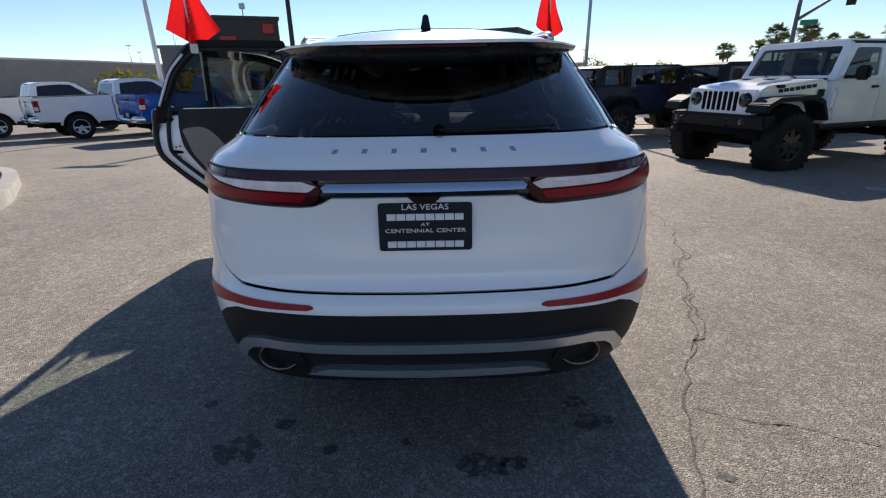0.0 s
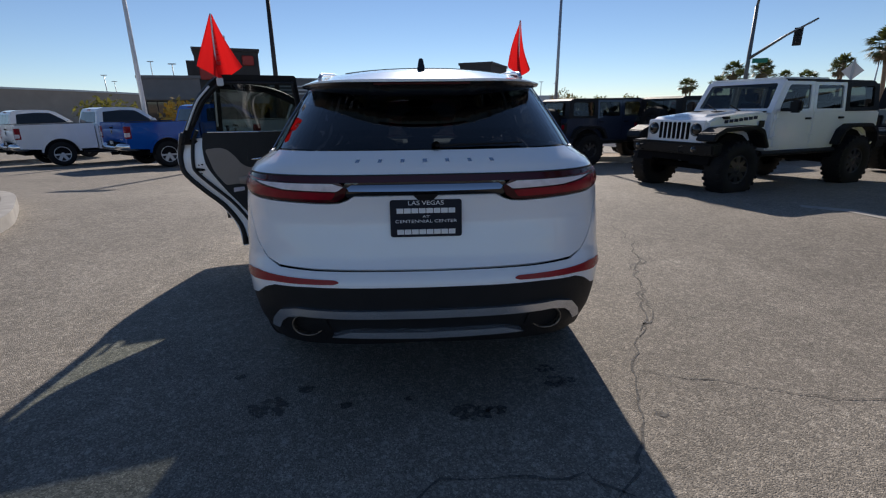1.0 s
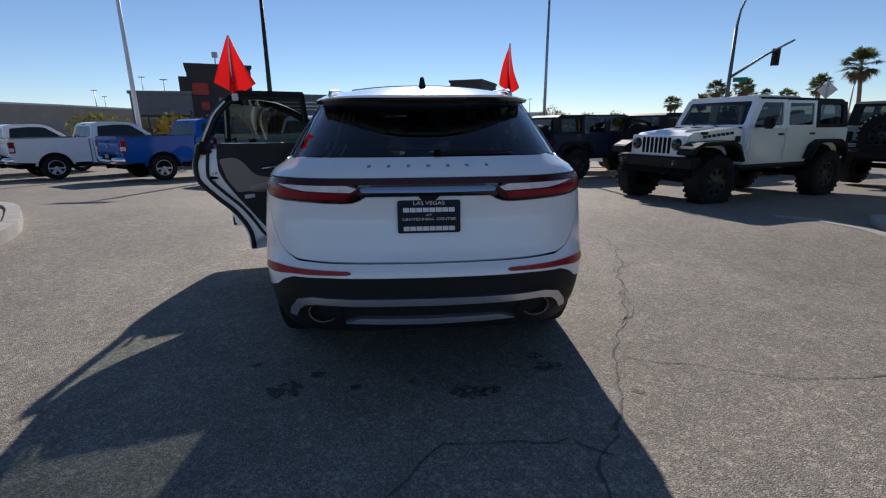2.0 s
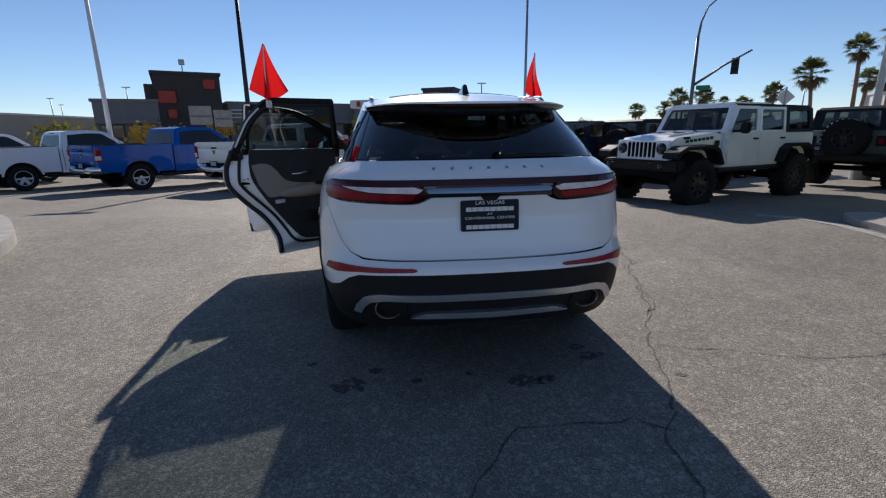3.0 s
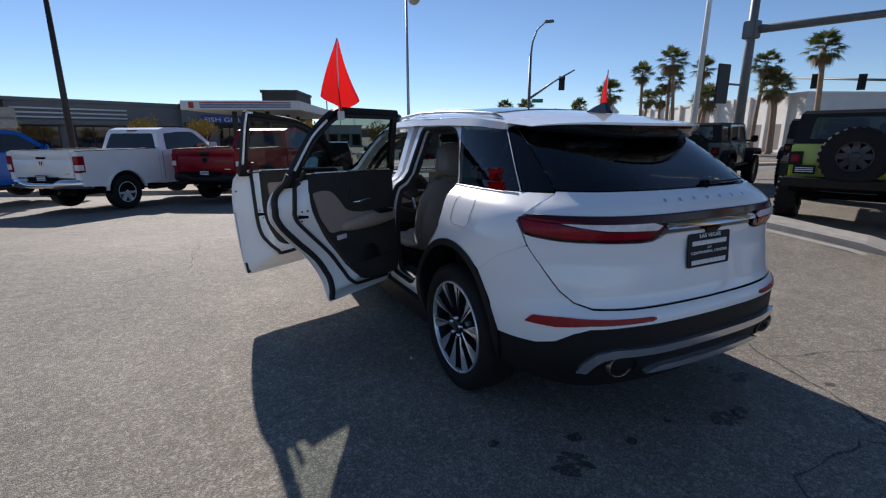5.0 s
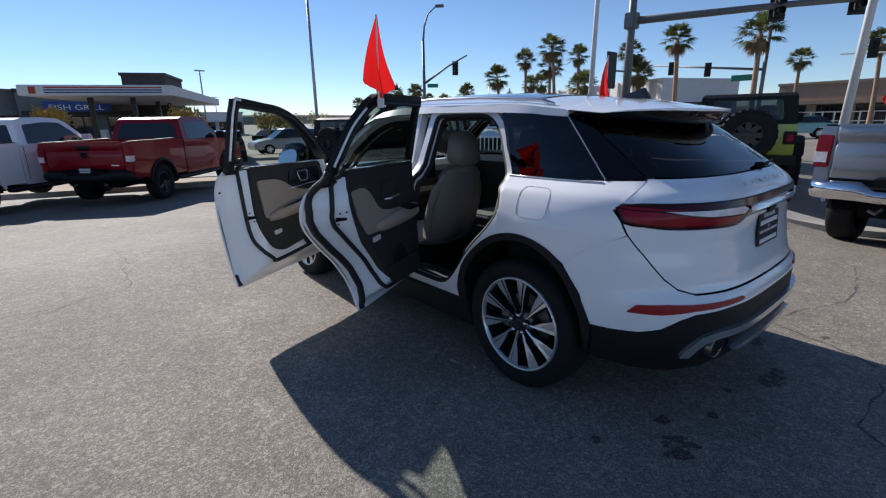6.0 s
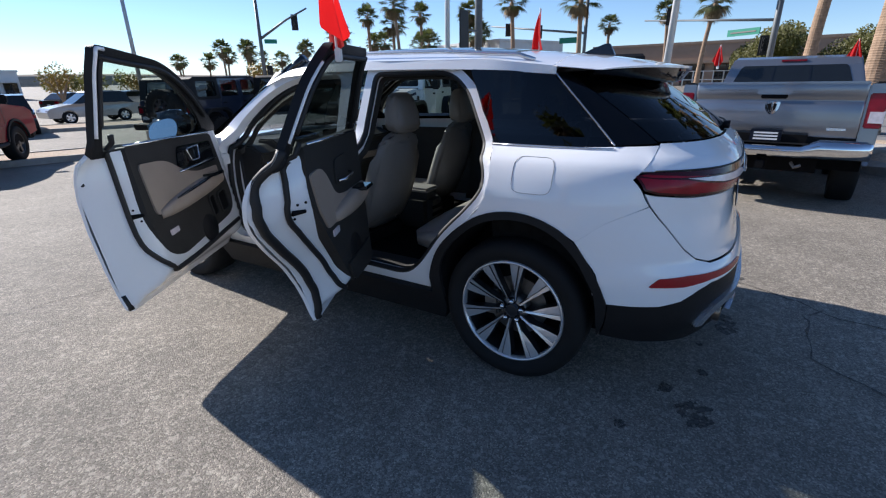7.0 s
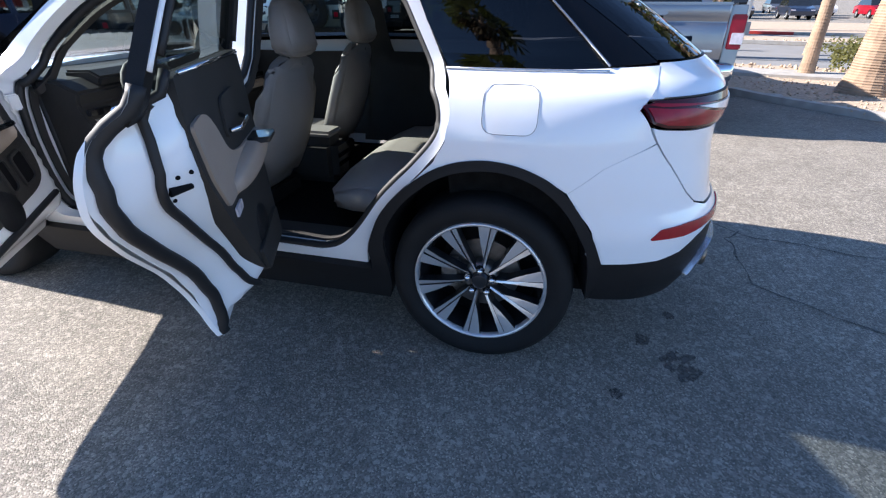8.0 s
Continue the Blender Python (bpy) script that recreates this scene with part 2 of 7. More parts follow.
def patchy(m, scale, low, high):
    """Lets the ground show through a stain in irregular spots."""
    nt = m.node_tree
    b = nt.nodes["Principled BSDF"]
    co, nz, mr, tr, mx = (nt.nodes.new("ShaderNode" + k) for k in ("TexCoord", "TexNoise", "MapRange", "BsdfTransparent", "MixShader"))
    nz.inputs["Scale"].default_value, nz.inputs["Detail"].default_value = scale, 6
    mr.inputs["From Min"].default_value, mr.inputs["From Max"].default_value = low, high
    nt.links.new(co.outputs["Object"], nz.inputs["Vector"])
    nt.links.new(nz.outputs["Fac"], mr.inputs["Value"])
    nt.links.new(mr.outputs[0], mx.inputs[0])
    nt.links.new(tr.outputs[0], mx.inputs[1])
    nt.links.new(b.outputs[0], mx.inputs[2])
    nt.links.new(mx.outputs[0], nt.nodes["Material Output"].inputs[0])


patchy(OIL, 26, 0.38, 0.62)
patchy(TAR, 40, 0.30, 0.55)

# ---- building helpers ----
def thing(name, m, label, category, group="", kind=""):
    ob = new(name)
    ob.empty_display_size = 0.2
    ob.matrix_basis = m
    return tagged(ob, label, category, group, kind)


def part(name, bm, material, parent=None, label="", smooth=False, bevel=0.0):
    """Links a bmesh as one mesh object under a thing or a part."""
    if bevel:
        bmesh.ops.bevel(bm, geom=[e for e in bm.edges if len(e.link_faces) == 2 and e.calc_face_angle(0) > 0.5], offset=bevel, segments=2, affect="EDGES", clamp_overlap=True)
    me = bpy.data.meshes.new(name)
    bm.to_mesh(me)
    bm.free()
    if smooth:
        me.polygons.foreach_set("use_smooth", [True] * len(me.polygons))
    for k in material if isinstance(material, (list, tuple)) else (material,):
        me.materials.append(k)
    ob = new(name, me)
    ob.parent = parent
    if label:
        ob["label"] = label
    return ob


def box(x0, x1, y0, y1, z0, z1, bm=None, m=None):
    bm = bm or bmesh.new()
    c = Matrix.Translation(((x0 + x1) / 2, (y0 + y1) / 2, (z0 + z1) / 2)) @ Matrix.Diagonal((abs(x1 - x0), abs(y1 - y0), abs(z1 - z0), 1))
    bmesh.ops.create_cube(bm, size=1, matrix=(m @ c) if m else c)
    return bm


def prism(profile, x0, x1, bm=None, fx=None):
    """A side profile [(y, z)] carried from x0 to x1; fx(x, y, z) may shape it across."""
    bm = bm or bmesh.new()
    f = fx or (lambda x, y, z: (x, y, z))
    area = sum(a[0] * b[1] - b[0] * a[1] for a, b in zip(profile, profile[1:] + profile[:1]))
    pr = profile if area > 0 else profile[::-1]
    lo = [bm.verts.new(f(x0, y, z)) for y, z in pr]
    hi = [bm.verts.new(f(x1, y, z)) for y, z in pr]
    n = len(pr)
    tri = geometry.tessellate_polygon([[Vector((y, z, 0)) for y, z in pr]])
    for t in tri:
        for ring in (lo, hi):
            try:
                bm.faces.new([ring[i] for i in t])
            except ValueError:
                pass
    for i in range(n):
        bm.faces.new((lo[i], lo[(i + 1) % n], hi[(i + 1) % n], hi[i]))
    bmesh.ops.recalc_face_normals(bm, faces=bm.faces)
    return bm


def loft(profile, xs, fx, bm=None):
    """A closed side profile [(y, z)] carried through all of xs and shaped by fx(x, y, z)."""
    bm = bm or bmesh.new()
    rings = [[bm.verts.new(fx(x, y, z)) for y, z in profile] for x in xs]
    n = len(profile)
    for a, b in zip(rings, rings[1:]):
        for i in range(n):
            bm.faces.new((a[i], a[(i + 1) % n], b[(i + 1) % n], b[i]))
    bm.faces.new(rings[0][::-1])
    bm.faces.new(rings[-1])
    bmesh.ops.recalc_face_normals(bm, faces=bm.faces)
    return bm


def lathe(profile, n=40, bm=None, m=None):
    """A profile [(radius, x)] turned round the x axis."""
    bm = bm or bmesh.new()
    m = m or Matrix()
    rings = [[bm.verts.new(m @ Vector((x, r * math.cos(2 * math.pi * i / n), r * math.sin(2 * math.pi * i / n)))) for i in range(n)] for r, x in profile]
    for a, b in zip(rings, rings[1:]):
        for i in range(n):
            bm.faces.new((a[i], a[(i + 1) % n], b[(i + 1) % n], b[i]))
    return bm


def tube(points, r, n=8, bm=None, closed=False, caps=True):
    """A tube through points; r is one radius or one for each point."""
    bm = bm or bmesh.new()
    pts = [Vector(p) for p in points]
    rs = r if isinstance(r, (list, tuple)) else [r] * len(pts)
    rings = []
    k = len(pts)
    side = None
    for i, p in enumerate(pts):
        a = pts[(i - 1) % k] if closed or i else p
        b = pts[(i + 1) % k] if closed or i < k - 1 else p
        d = (b - a).normalized()
        if side is None:
            side = d.orthogonal().normalized()
        side = (side - d * side.dot(d))
        side = side.normalized() if side.length > 1e-6 else d.orthogonal().normalized()
        up = d.cross(side)
        rings.append([bm.verts.new(p + rs[i] * (math.cos(2 * math.pi * j / n) * side + math.sin(2 * math.pi * j / n) * up)) for j in range(n)])
    for i in range(k if closed else k - 1):
        a, b = rings[i], rings[(i + 1) % k]
        for j in range(n):
            bm.faces.new((a[j], a[(j + 1) % n], b[(j + 1) % n], b[j]))
    if caps and not closed:
        bm.faces.new(rings[0][::-1])
        bm.faces.new(rings[-1])
    return bm


def rounded(points, seg=5):
    """A closed outline from corners (u, v) or (u, v, radius), each radius corner turned into an arc."""
    out = []
    n = len(points)
    for i in range(n):
        p = Vector(points[i][:2])
        rad = points[i][2] if len(points[i]) > 2 else 0
        if not rad:
            out.append(tuple(p))
            continue
        a, b = Vector(points[i - 1][:2]) - p, Vector(points[(i + 1) % n][:2]) - p
        ra, rb = min(rad, a.length * 0.5), min(rad, b.length * 0.5)
        s, e = p + a.normalized() * ra, p + b.normalized() * rb
        for k in range(seg + 1):
            t = k / seg
            out.append(tuple((1 - t) ** 2 * s + 2 * t * (1 - t) * p + t * t * e))
    return out


def dense(outline, step):
    out = []
    for a, b in zip(outline, outline[1:] + outline[:1]):
        k = max(1, math.ceil(math.dist(a, b) / step))
        out += [(a[0] + (b[0] - a[0]) * i / k, a[1] + (b[1] - a[1]) * i / k) for i in range(k)]
    keep = [out[0]]
    for p in out[1:]:
        if math.dist(p, keep[-1]) > 1e-4:
            keep.append(p)
    return keep if math.dist(keep[0], keep[-1]) > 1e-4 else keep[:-1]


def inset(outline, d):
    """The outline moved inwards by d."""
    n = len(outline)
    area = sum(a[0] * b[1] - b[0] * a[1] for a, b in zip(outline, outline[1:] + outline[:1]))
    s = 1 if area > 0 else -1
    out = []
    for i in range(n):
        p, a, b = Vector(outline[i]), Vector(outline[i - 1]), Vector(outline[(i + 1) % n])
        e1, e2 = (p - a).normalized(), (b - p).normalized()
        n1, n2 = Vector((-e1.y, e1.x)), Vector((-e2.y, e2.x))
        m = n1 + n2
        m = m / max(0.5, m.length_squared / 2) if m.length > 1e-6 else n1
        out.append(tuple(p + s * d * m))
    return out


def inside(p, poly):
    x, y = p
    c = False
    for (x0, y0), (x1, y1) in zip(poly, poly[1:] + poly[:1]):
        if (y0 > y) != (y1 > y) and x < (x1 - x0) * (y - y0) / (y1 - y0) + x0:
            c = not c
    return c


def sheet(outline, place, step=0.04, thick=0.012, holes=(), off=0.0, bm=None, back=False):
    """A curved panel: the outline filled with a fine mesh and laid on a surface place(u, v, depth), its rim turned inwards by thick."""
    bm = bm or bmesh.new()
    loops = [dense(list(outline), step)] + [dense(list(h), step) for h in holes]
    pts, edges = [], []
    for lp in loops:
        k = len(pts)
        pts += lp
        edges += [(k + i, k + (i + 1) % len(lp)) for i in range(len(lp))]
    u0, u1 = min(p[0] for p in loops[0]), max(p[0] for p in loops[0])
    v0, v1 = min(p[1] for p in loops[0]), max(p[1] for p in loops[0])
    rim = np.array(pts)
    for i in range(1, math.ceil((u1 - u0) / step)):
        for j in range(1, math.ceil((v1 - v0) / step)):
            p = (u0 + i * step + (j % 2) * step * 0.5, v0 + j * step)
            if inside(p, loops[0]) and not any(inside(p, h) for h in loops[1:]) and np.min((rim[:, 0] - p[0]) ** 2 + (rim[:, 1] - p[1]) ** 2) > (0.45 * step) ** 2:
                pts.append(p)
    vs, es, fs, *_ = geometry.delaunay_2d_cdt([Vector(p) for p in pts], edges, [], 1, 1e-6)
    verts = [bm.verts.new(place(p[0], p[1], off)) for p in vs]
    mid = Vector(place((u0 + u1) / 2, (v0 + v1) / 2, off)) - Vector(place((u0 + u1) / 2, (v0 + v1) / 2, off + 0.01))
    made = []
    for f in fs:
        c = (sum(vs[i][0] for i in f) / len(f), sum(vs[i][1] for i in f) / len(f))
        if any(inside(c, h) for h in loops[1:]) or not inside(c, loops[0]):
            continue
        try:
            made.append(bm.faces.new([verts[i] for i in f]))
        except ValueError:
            pass
    bm.normal_update()
    if made and sum((f.normal.dot(mid) for f in made)) < 0:
        for f in made:
            f.normal_flip()
    if thick:
        for lp in loops:
            a = [bm.verts.new(place(p[0], p[1], off)) for p in lp]
            b = [bm.verts.new(place(p[0], p[1], off + thick)) for p in lp]
            n = len(lp)
            for i in range(n):
                bm.faces.new((a[i], a[(i + 1) % n], b[(i + 1) % n], b[i]))
    if back and thick:
        vb = [bm.verts.new(place(p[0], p[1], off + thick)) for p in vs]
        for f in fs:
            c = (sum(vs[i][0] for i in f) / len(f), sum(vs[i][1] for i in f) / len(f))
            if not any(inside(c, h) for h in loops[1:]) and inside(c, loops[0]):
                bm.faces.new([vb[i] for i in f])
    bmesh.ops.delete(bm, geom=[v for v in bm.verts if not v.link_faces], context="VERTS")
    return bm


def lettering(text, size, m, material, parent, name="lettering", depth=0.002, width=None):
    """Raised writing in the built-in font, centred at m, lying in m's x-y plane."""
    cu = bpy.data.curves.new(name, "FONT")
    cu.body, cu.size, cu.extrude, cu.align_x, cu.align_y = text, size, depth, "CENTER", "CENTER"
    tmp = bpy.data.objects.new(name, cu)
    scene.collection.objects.link(tmp)
    bpy.context.view_layer.update()
    me = bpy.data.meshes.new_from_object(tmp.evaluated_get(bpy.context.evaluated_depsgraph_get()))
    bpy.data.objects.remove(tmp)
    w = max(v.co.x for v in me.vertices) - min(v.co.x for v in me.vertices)
    me.transform(m @ Matrix.Diagonal(((width / w) if width else 1, 1, 1, 1)))
    me.materials.clear()
    me.materials.append(material)
    ob = new(name, me)
    ob.parent = parent
    return ob


# ---- the white crossover: its skin as one smooth surface round the tail and along the sides ----
TAIL_D, TAIL_N = 1.0, 3.5
ZT = np.arange(0.05, 1.80, 0.004)


def table(zs, vs, soft=0.012):
    k = np.exp(-0.5 * (np.arange(-12, 13) * 0.004 / soft) ** 2)
    base = np.interp(ZT, zs, vs)
    return np.convolve(np.pad(base, 12, mode="edge"), k / k.sum(), mode="valid")


HALF = table([.20, .30, .40, .50, .60, .80, .95, 1.03, 1.09, 1.12, 1.15, 1.165, 1.25, 1.35, 1.45, 1.50, 1.56], [.85, .885, .915, .93, .938, .942, .930, .910, .885, .862, .800, .786, .757, .720, .684, .664, .632])
REAR = table([.20, .30, .40, .48, .60, .66, .70, .82, .90, .98, 1.03, 1.09, 1.13, 1.165, 1.25, 1.35, 1.45, 1.50, 1.56], [.14, .06, .015, .0, .0, .008, .045, .068, .082, .080, .062, .072, .095, .135, .25, .40, .56, .64, .74])
PHI = np.linspace(0, math.pi / 2, 3001)
ARC_X, ARC_Y = 0.93 * np.sin(PHI) ** (2 / TAIL_N), TAIL_D - TAIL_D * np.cos(PHI) ** (2 / TAIL_N)
ARC = np.concatenate([[0], np.cumsum(np.hypot(np.diff(ARC_X), np.diff(ARC_Y)))])
ARC_END = float(ARC[-1])


def skin_point(q, z):
    a = abs(q)
    f = np.interp(min(a, ARC_END), ARC, PHI)
    w, r = np.interp(z, ZT, HALF), np.interp(z, ZT, REAR)
    x, y = w * math.sin(f) ** (2 / TAIL_N), r + TAIL_D - TAIL_D * math.cos(f) ** (2 / TAIL_N)
    if a > ARC_END:
        y += a - ARC_END
    if y > 2.9:
        x *= 1 - 0.085 * ((y - 2.9) / 1.6) ** 2
    return Vector((math.copysign(x, q), y, z))


def skin(q, z, off=0.0):
    """The car's outer skin: q metres round from the middle of the tail (left is negative), z up, off inwards."""
    p = skin_point(q, z)
    if off:
        e = 0.004
        n = (skin_point(q + e, z) - skin_point(q - e, z)).cross(skin_point(q, z + e) - skin_point(q, z - e))
        p = p - n.normalized() * off
    return p


def at_y(y, z):
    """The q at which the skin has this y."""
    u = (np.interp(z, ZT, REAR) + TAIL_D - y) / TAIL_D
    if u <= 0:
        return ARC_END - u * TAIL_D
    return float(np.interp(math.acos(min(1.0, u) ** (TAIL_N / 2)), PHI, ARC))


def left(y, z, off=0.0):
    return skin(-at_y(y, z), z, off)


def right(y, z, off=0.0):
    return skin(at_y(y, z), z, off)


def qz(points, side=-1):
    """Corners given by (y, z) turned into (q, z)."""
    return [(side * at_y(y, z), z) for y, z in points]


def mirrored(half):
    """A closed outline across the tail from its left half, given from the middle of the top round to the middle of the bottom."""
    return half + [(-q, z) for q, z in half[::-1] if abs(q) > 1e-6]


suv = thing("parked_crossover", Matrix(), "pearl white crossover with both near-side doors open, standing on asphalt", "car")
CLAD_LINE = [(-1.14, .51), (-1.05, .512), (-.93, .518), (-.84, .54), (-.76, .585), (-.69, .608), (-.5, .615), (0, .612)]
ARCH_OUT = [(.48, .51), (.525, .62), (.575, .70), (.64, .78), (.72, .835), (.83, .872), (.95, .878), (1.08, .845), (1.20, .765), (1.30, .66), (1.35, .56), (1.375, .47)]
ARCH_IN = [(.515, .34), (.535, .46), (.575, .58), (.635, .68), (.72, .765), (.83, .812), (.95, .815), (1.06, .785), (1.16, .715), (1.235, .62), (1.275, .50), (1.295, .36)]


def smooth_line(pts, n=5):
    """A smooth curve through the points."""
    out = []
    for i in range(len(pts) - 1):
        p0, p1, p2, p3 = (Vector(pts[max(0, min(len(pts) - 1, i + k))]) for k in (-1, 0, 1, 2))
        for j in range(n):
            t = j / n
            out.append(tuple(.5 * (2 * p1 + (p2 - p0) * t + (2 * p0 - 5 * p1 + 4 * p2 - p3) * t * t + (3 * p1 - p0 - 3 * p2 + p3) * t ** 3)))
    return out + [tuple(pts[-1])]


ARCH_IN = [(a + .42 * (c - a), b + .42 * (d - b)) if 0 < i < 11 else (a, b) for i, ((a, b), (c, d)) in enumerate(zip(ARCH_IN, ARCH_OUT))]
ARCH_LINE, ARCH_EDGE = smooth_line(ARCH_OUT), smooth_line(ARCH_IN)
DOOR_LINE = [(1.085, 1.155), (1.055, 1.06), (1.05, 1.0), (1.06, .93), (1.10, .86), (1.17, .79)]

# tailgate
gate = part("tailgate", sheet(inset(dense(rounded(mirrored([(0, 1.003), (-.305, 1.003), (-.335, .985), (-.37, .973), (-.42, .970), (-.79, .980), (-.93, .992), (-.975, 1.0), (-.935, .945), (-.87, .87), (-.79, .765), (-.735, .718), (-.66, .695), (-.48, .69), (0, .685)])), .03), .0028), skin, 0.03, 0.02), PAINT_WHITE, suv, "closed white liftgate", True)
part("upper_panel", sheet(mirrored([(0, 1.183), (-.5, 1.183), (-.868, 1.178), (-.94, 1.135), (-.985, 1.096), (-1.002, 1.084), (-.5, 1.089), (0, 1.089)]), skin, 0.025, 0.02, off=0.001), PAINT_WHITE, gate, smooth=True)
part("rear_window", sheet(mirrored([(0, 1.475), (-.5, 1.475), (-.868, 1.468), (-.868, 1.30), (-.868, 1.187), (-.5, 1.190), (0, 1.190)]), skin, 0.04, 0.006, off=0.004), PRIVACY_DARK, gate, "dark privacy glass")
part("bar_gap", tube([skin(q / 20, 1.0885 - .005 * (q / 19.7) ** 4, -.001) for q in range(-19, 20)], .004, 6), RUBBER, gate, "black gap above the light bar", True)
part("light_bar", sheet(mirrored([(0, 1.086), (-.5, 1.086), (-.985, 1.079), (-.99, 1.066), (-.5, 1.060), (0, 1.060)]), skin, 0.025, 0.02, off=-0.004), LAMP_DARKRED, gate, "thin dark red light bar", True)
part("chrome_strip", sheet(mirrored([(0, 1.050), (-.318, 1.050), (-.333, 1.040), (-.322, 1.029), (0, 1.027)]), lambda u, v, off: skin(u, v, off - max(0, 1.05 - v) * .55), 0.01, 0.02, off=-0.006), CHROME, gate, "polished chrome strip", True)
part("gate_recess", sheet(mirrored([(0, 1.062), (-.345, 1.062), (-.36, 1.035), (-.335, 0.995), (0, 0.995)]), skin, 0.03, 0.0, off=0.006), GLOSS_BLACK, gate, "black strip below the chrome", True)
part("camera_housing", sheet(rounded([(-.055, 1.012), (.055, 1.012), (.03, .985, .01), (-.03, .985, .01)]), skin, 0.01, 0.02, off=-0.012), PLASTIC, gate, "black handle and camera housing", True)
for s, nm in ((-1, "tail_lamp"), (1, "tail_lamp")):
    lamp_line = [(-1.028, 1.066), (-.99, 1.074), (-.7, 1.060), (-.37, 1.060), (-.335, 1.035), (-.345, 1.0), (-.375, .980), (-.43, .976), (-.79, .986), (-.93, .997), (-.985, 1.012)]
    lamp = part(nm, sheet([(-s * q, z) for q, z in rounded([(*p, .008) for p in lamp_line])], skin, 0.02, 0.03, off=-0.005), LAMP_DARKRED, gate, "dark red wraparound tail lamp", True)
    part("lens_band", sheet([(-s * q, z) for q, z in rounded([(-.82, 1.055), (-.40, 1.056), (-.350, 1.043), (-.375, 1.026, .01), (-.62, 1.031), (-.74, 1.043)])], skin, 0.02, 0.004, off=-0.009), LAMP_CLEAR, lamp, "clear white lens band", True)
    part("upper_lens", sheet([(-s * q, z) for q, z in rounded([(-1.008, 1.0665, .003), (-.985, 1.071, .003), (-.70, 1.0595), (-.84, 1.0585), (-.96, 1.060, .003)])], skin, 0.012, 0.004, off=-0.008), LAMP_RED, lamp, "red upper edge of the lens", True)
    part("lower_lens", sheet([(-s * q, z) for q, z in rounded([(-1.012, 1.059, .006), (-.93, 1.053), (-.83, 1.050), (-.75, 1.037), (-.62, 1.025), (-.38, 1.020, .01), (-.40, .990, .01), (-.79, .996), (-.93, 1.006), (-.980, 1.018, .006)])], skin, 0.015, 0.004, off=-0.008), LAMP_RED, lamp, "red lower lens", True)
# emblem letters as plain chrome blocks
for i in range(7):
    q = -0.32 + i * 0.107
    part("emblem_block", sheet([(q - .009, 1.137), (q + .009, 1.137), (q + .009, 1.149), (q - .009, 1.149)], skin, 0.02, 0.003, off=-0.002), CHROME, gate)
# rear wiper on the glass
wip = part("wiper", tube([skin(q, z, -0.008) for q, z in ((.06, 1.194), (.2, 1.196), (.4, 1.198), (.52, 1.199))], [.008, .006, .005, .003]), PLASTIC, gate, "black rear wiper")
part("wiper_cap", lathe([(.001, -.016), (.018, -.010), (.020, .02)], 16, None, Matrix.Translation(skin(.06, 1.194, -.006)) @ pose(0, 0, 0, 0, 0, -90)), PLASTIC, wip, smooth=True)
# dealer plate
plate = part("dealer_plate", sheet(rounded([(-.152, .826, .012), (.152, .826, .012), (.152, .984, .012), (-.152, .984, .012)]), lambda u, v, off: Vector((u, 0.070 + (v - .826) * 0.085 - .010 + off, v)), 0.05, 0.004), PLATE_DARK, gate, "dark blue dealer plate with white lettering")
PLATE_M = lambda z: Matrix.Translation((0, 0.060 + (z - .826) * 0.085 - .002, z)) @ pose(0, 0, 0, 85, 0, 0)
lettering("LAS VEGAS", .026, PLATE_M(.970), WHITE_INK, plate, width=.150)
lettering("AT", .014, PLATE_M(.913), WHITE_INK, plate, width=.030)
lettering("CENTENNIAL CENTER", .018, PLATE_M(.893), WHITE_INK, plate, width=.262)
for row_z, h in ((.938, .021), (.848, .021)):
    for i in range(8):
        x = -.110 + i * .0314
        part("name_block", box(x - .0142, x + .0142, 0.060 + (row_z - .826) * .085 - .003, 0.060 + (row_z - .826) * .085 + .002, row_z - h / 2, row_z + h / 2), WHITE_INK, plate)

# bumper and lower cladding
bump_half = [(0, .680), (-.48, .684), (-.66, .689), (-.736, .7145), (-.7925, .7615), (-.8725, .8675), (-.9395, .9455), (-1.03, .9065), (-1.11, .8695), (-1.19, .812), (-1.236, .781), *qz([(.60, .735), (.575, .70), (.525, .62), (.48, .515)]), *[(q, z + .004) for q, z in CLAD_LINE[1:]]]
bumper = part("rear_bumper", sheet(dense(mirrored(bump_half), .03), skin, 0.03, 0.02), PAINT_WHITE, suv, "white painted bumper cover", True)
part("bumper_shelf", sheet(mirrored([(0, .70), (-.66, .705), (-.73, .73), (-.66, .672), (0, .668)]), skin, 0.03, 0.0, off=0.025), UNDER, bumper)
for s in (-1, 1):
    part("rear_reflector", sheet([(-s * q, z) for q, z in rounded([(-.985, .612, .012), (-.94, .650, .012), (-.81, .659), (-.39, .652, .012), (-.375, .640, .008), (-.40, .633), (-.69, .628), (-.84, .612)])], skin, 0.025, 0.012, off=-0.005), REFLECTOR, bumper, "slim red reflector", True)
    part("parking_sensor", lathe([(.0, -.004), (.011, -.004), (.013, .004)], 14, None, Matrix.Translation(left(.53, .56, .0) if s < 0 else right(.53, .56, .0)) @ pose(0, 0, 0, 0, 0, 180 if s < 0 else 0)), PAINT_WHITE2, bumper, smooth=True)
clad_half = CLAD_LINE[::-1] + [(-1.135, .44), (-1.12, .335), (-.94, .315), (-.72, .305), (-.5, .32), (0, .33)]
clad = part("lower_cladding", sheet(dense(mirrored(clad_half), .03), skin, 0.03, 0.03, off=0.004), PLASTIC, suv, "black textured lower cladding", True)
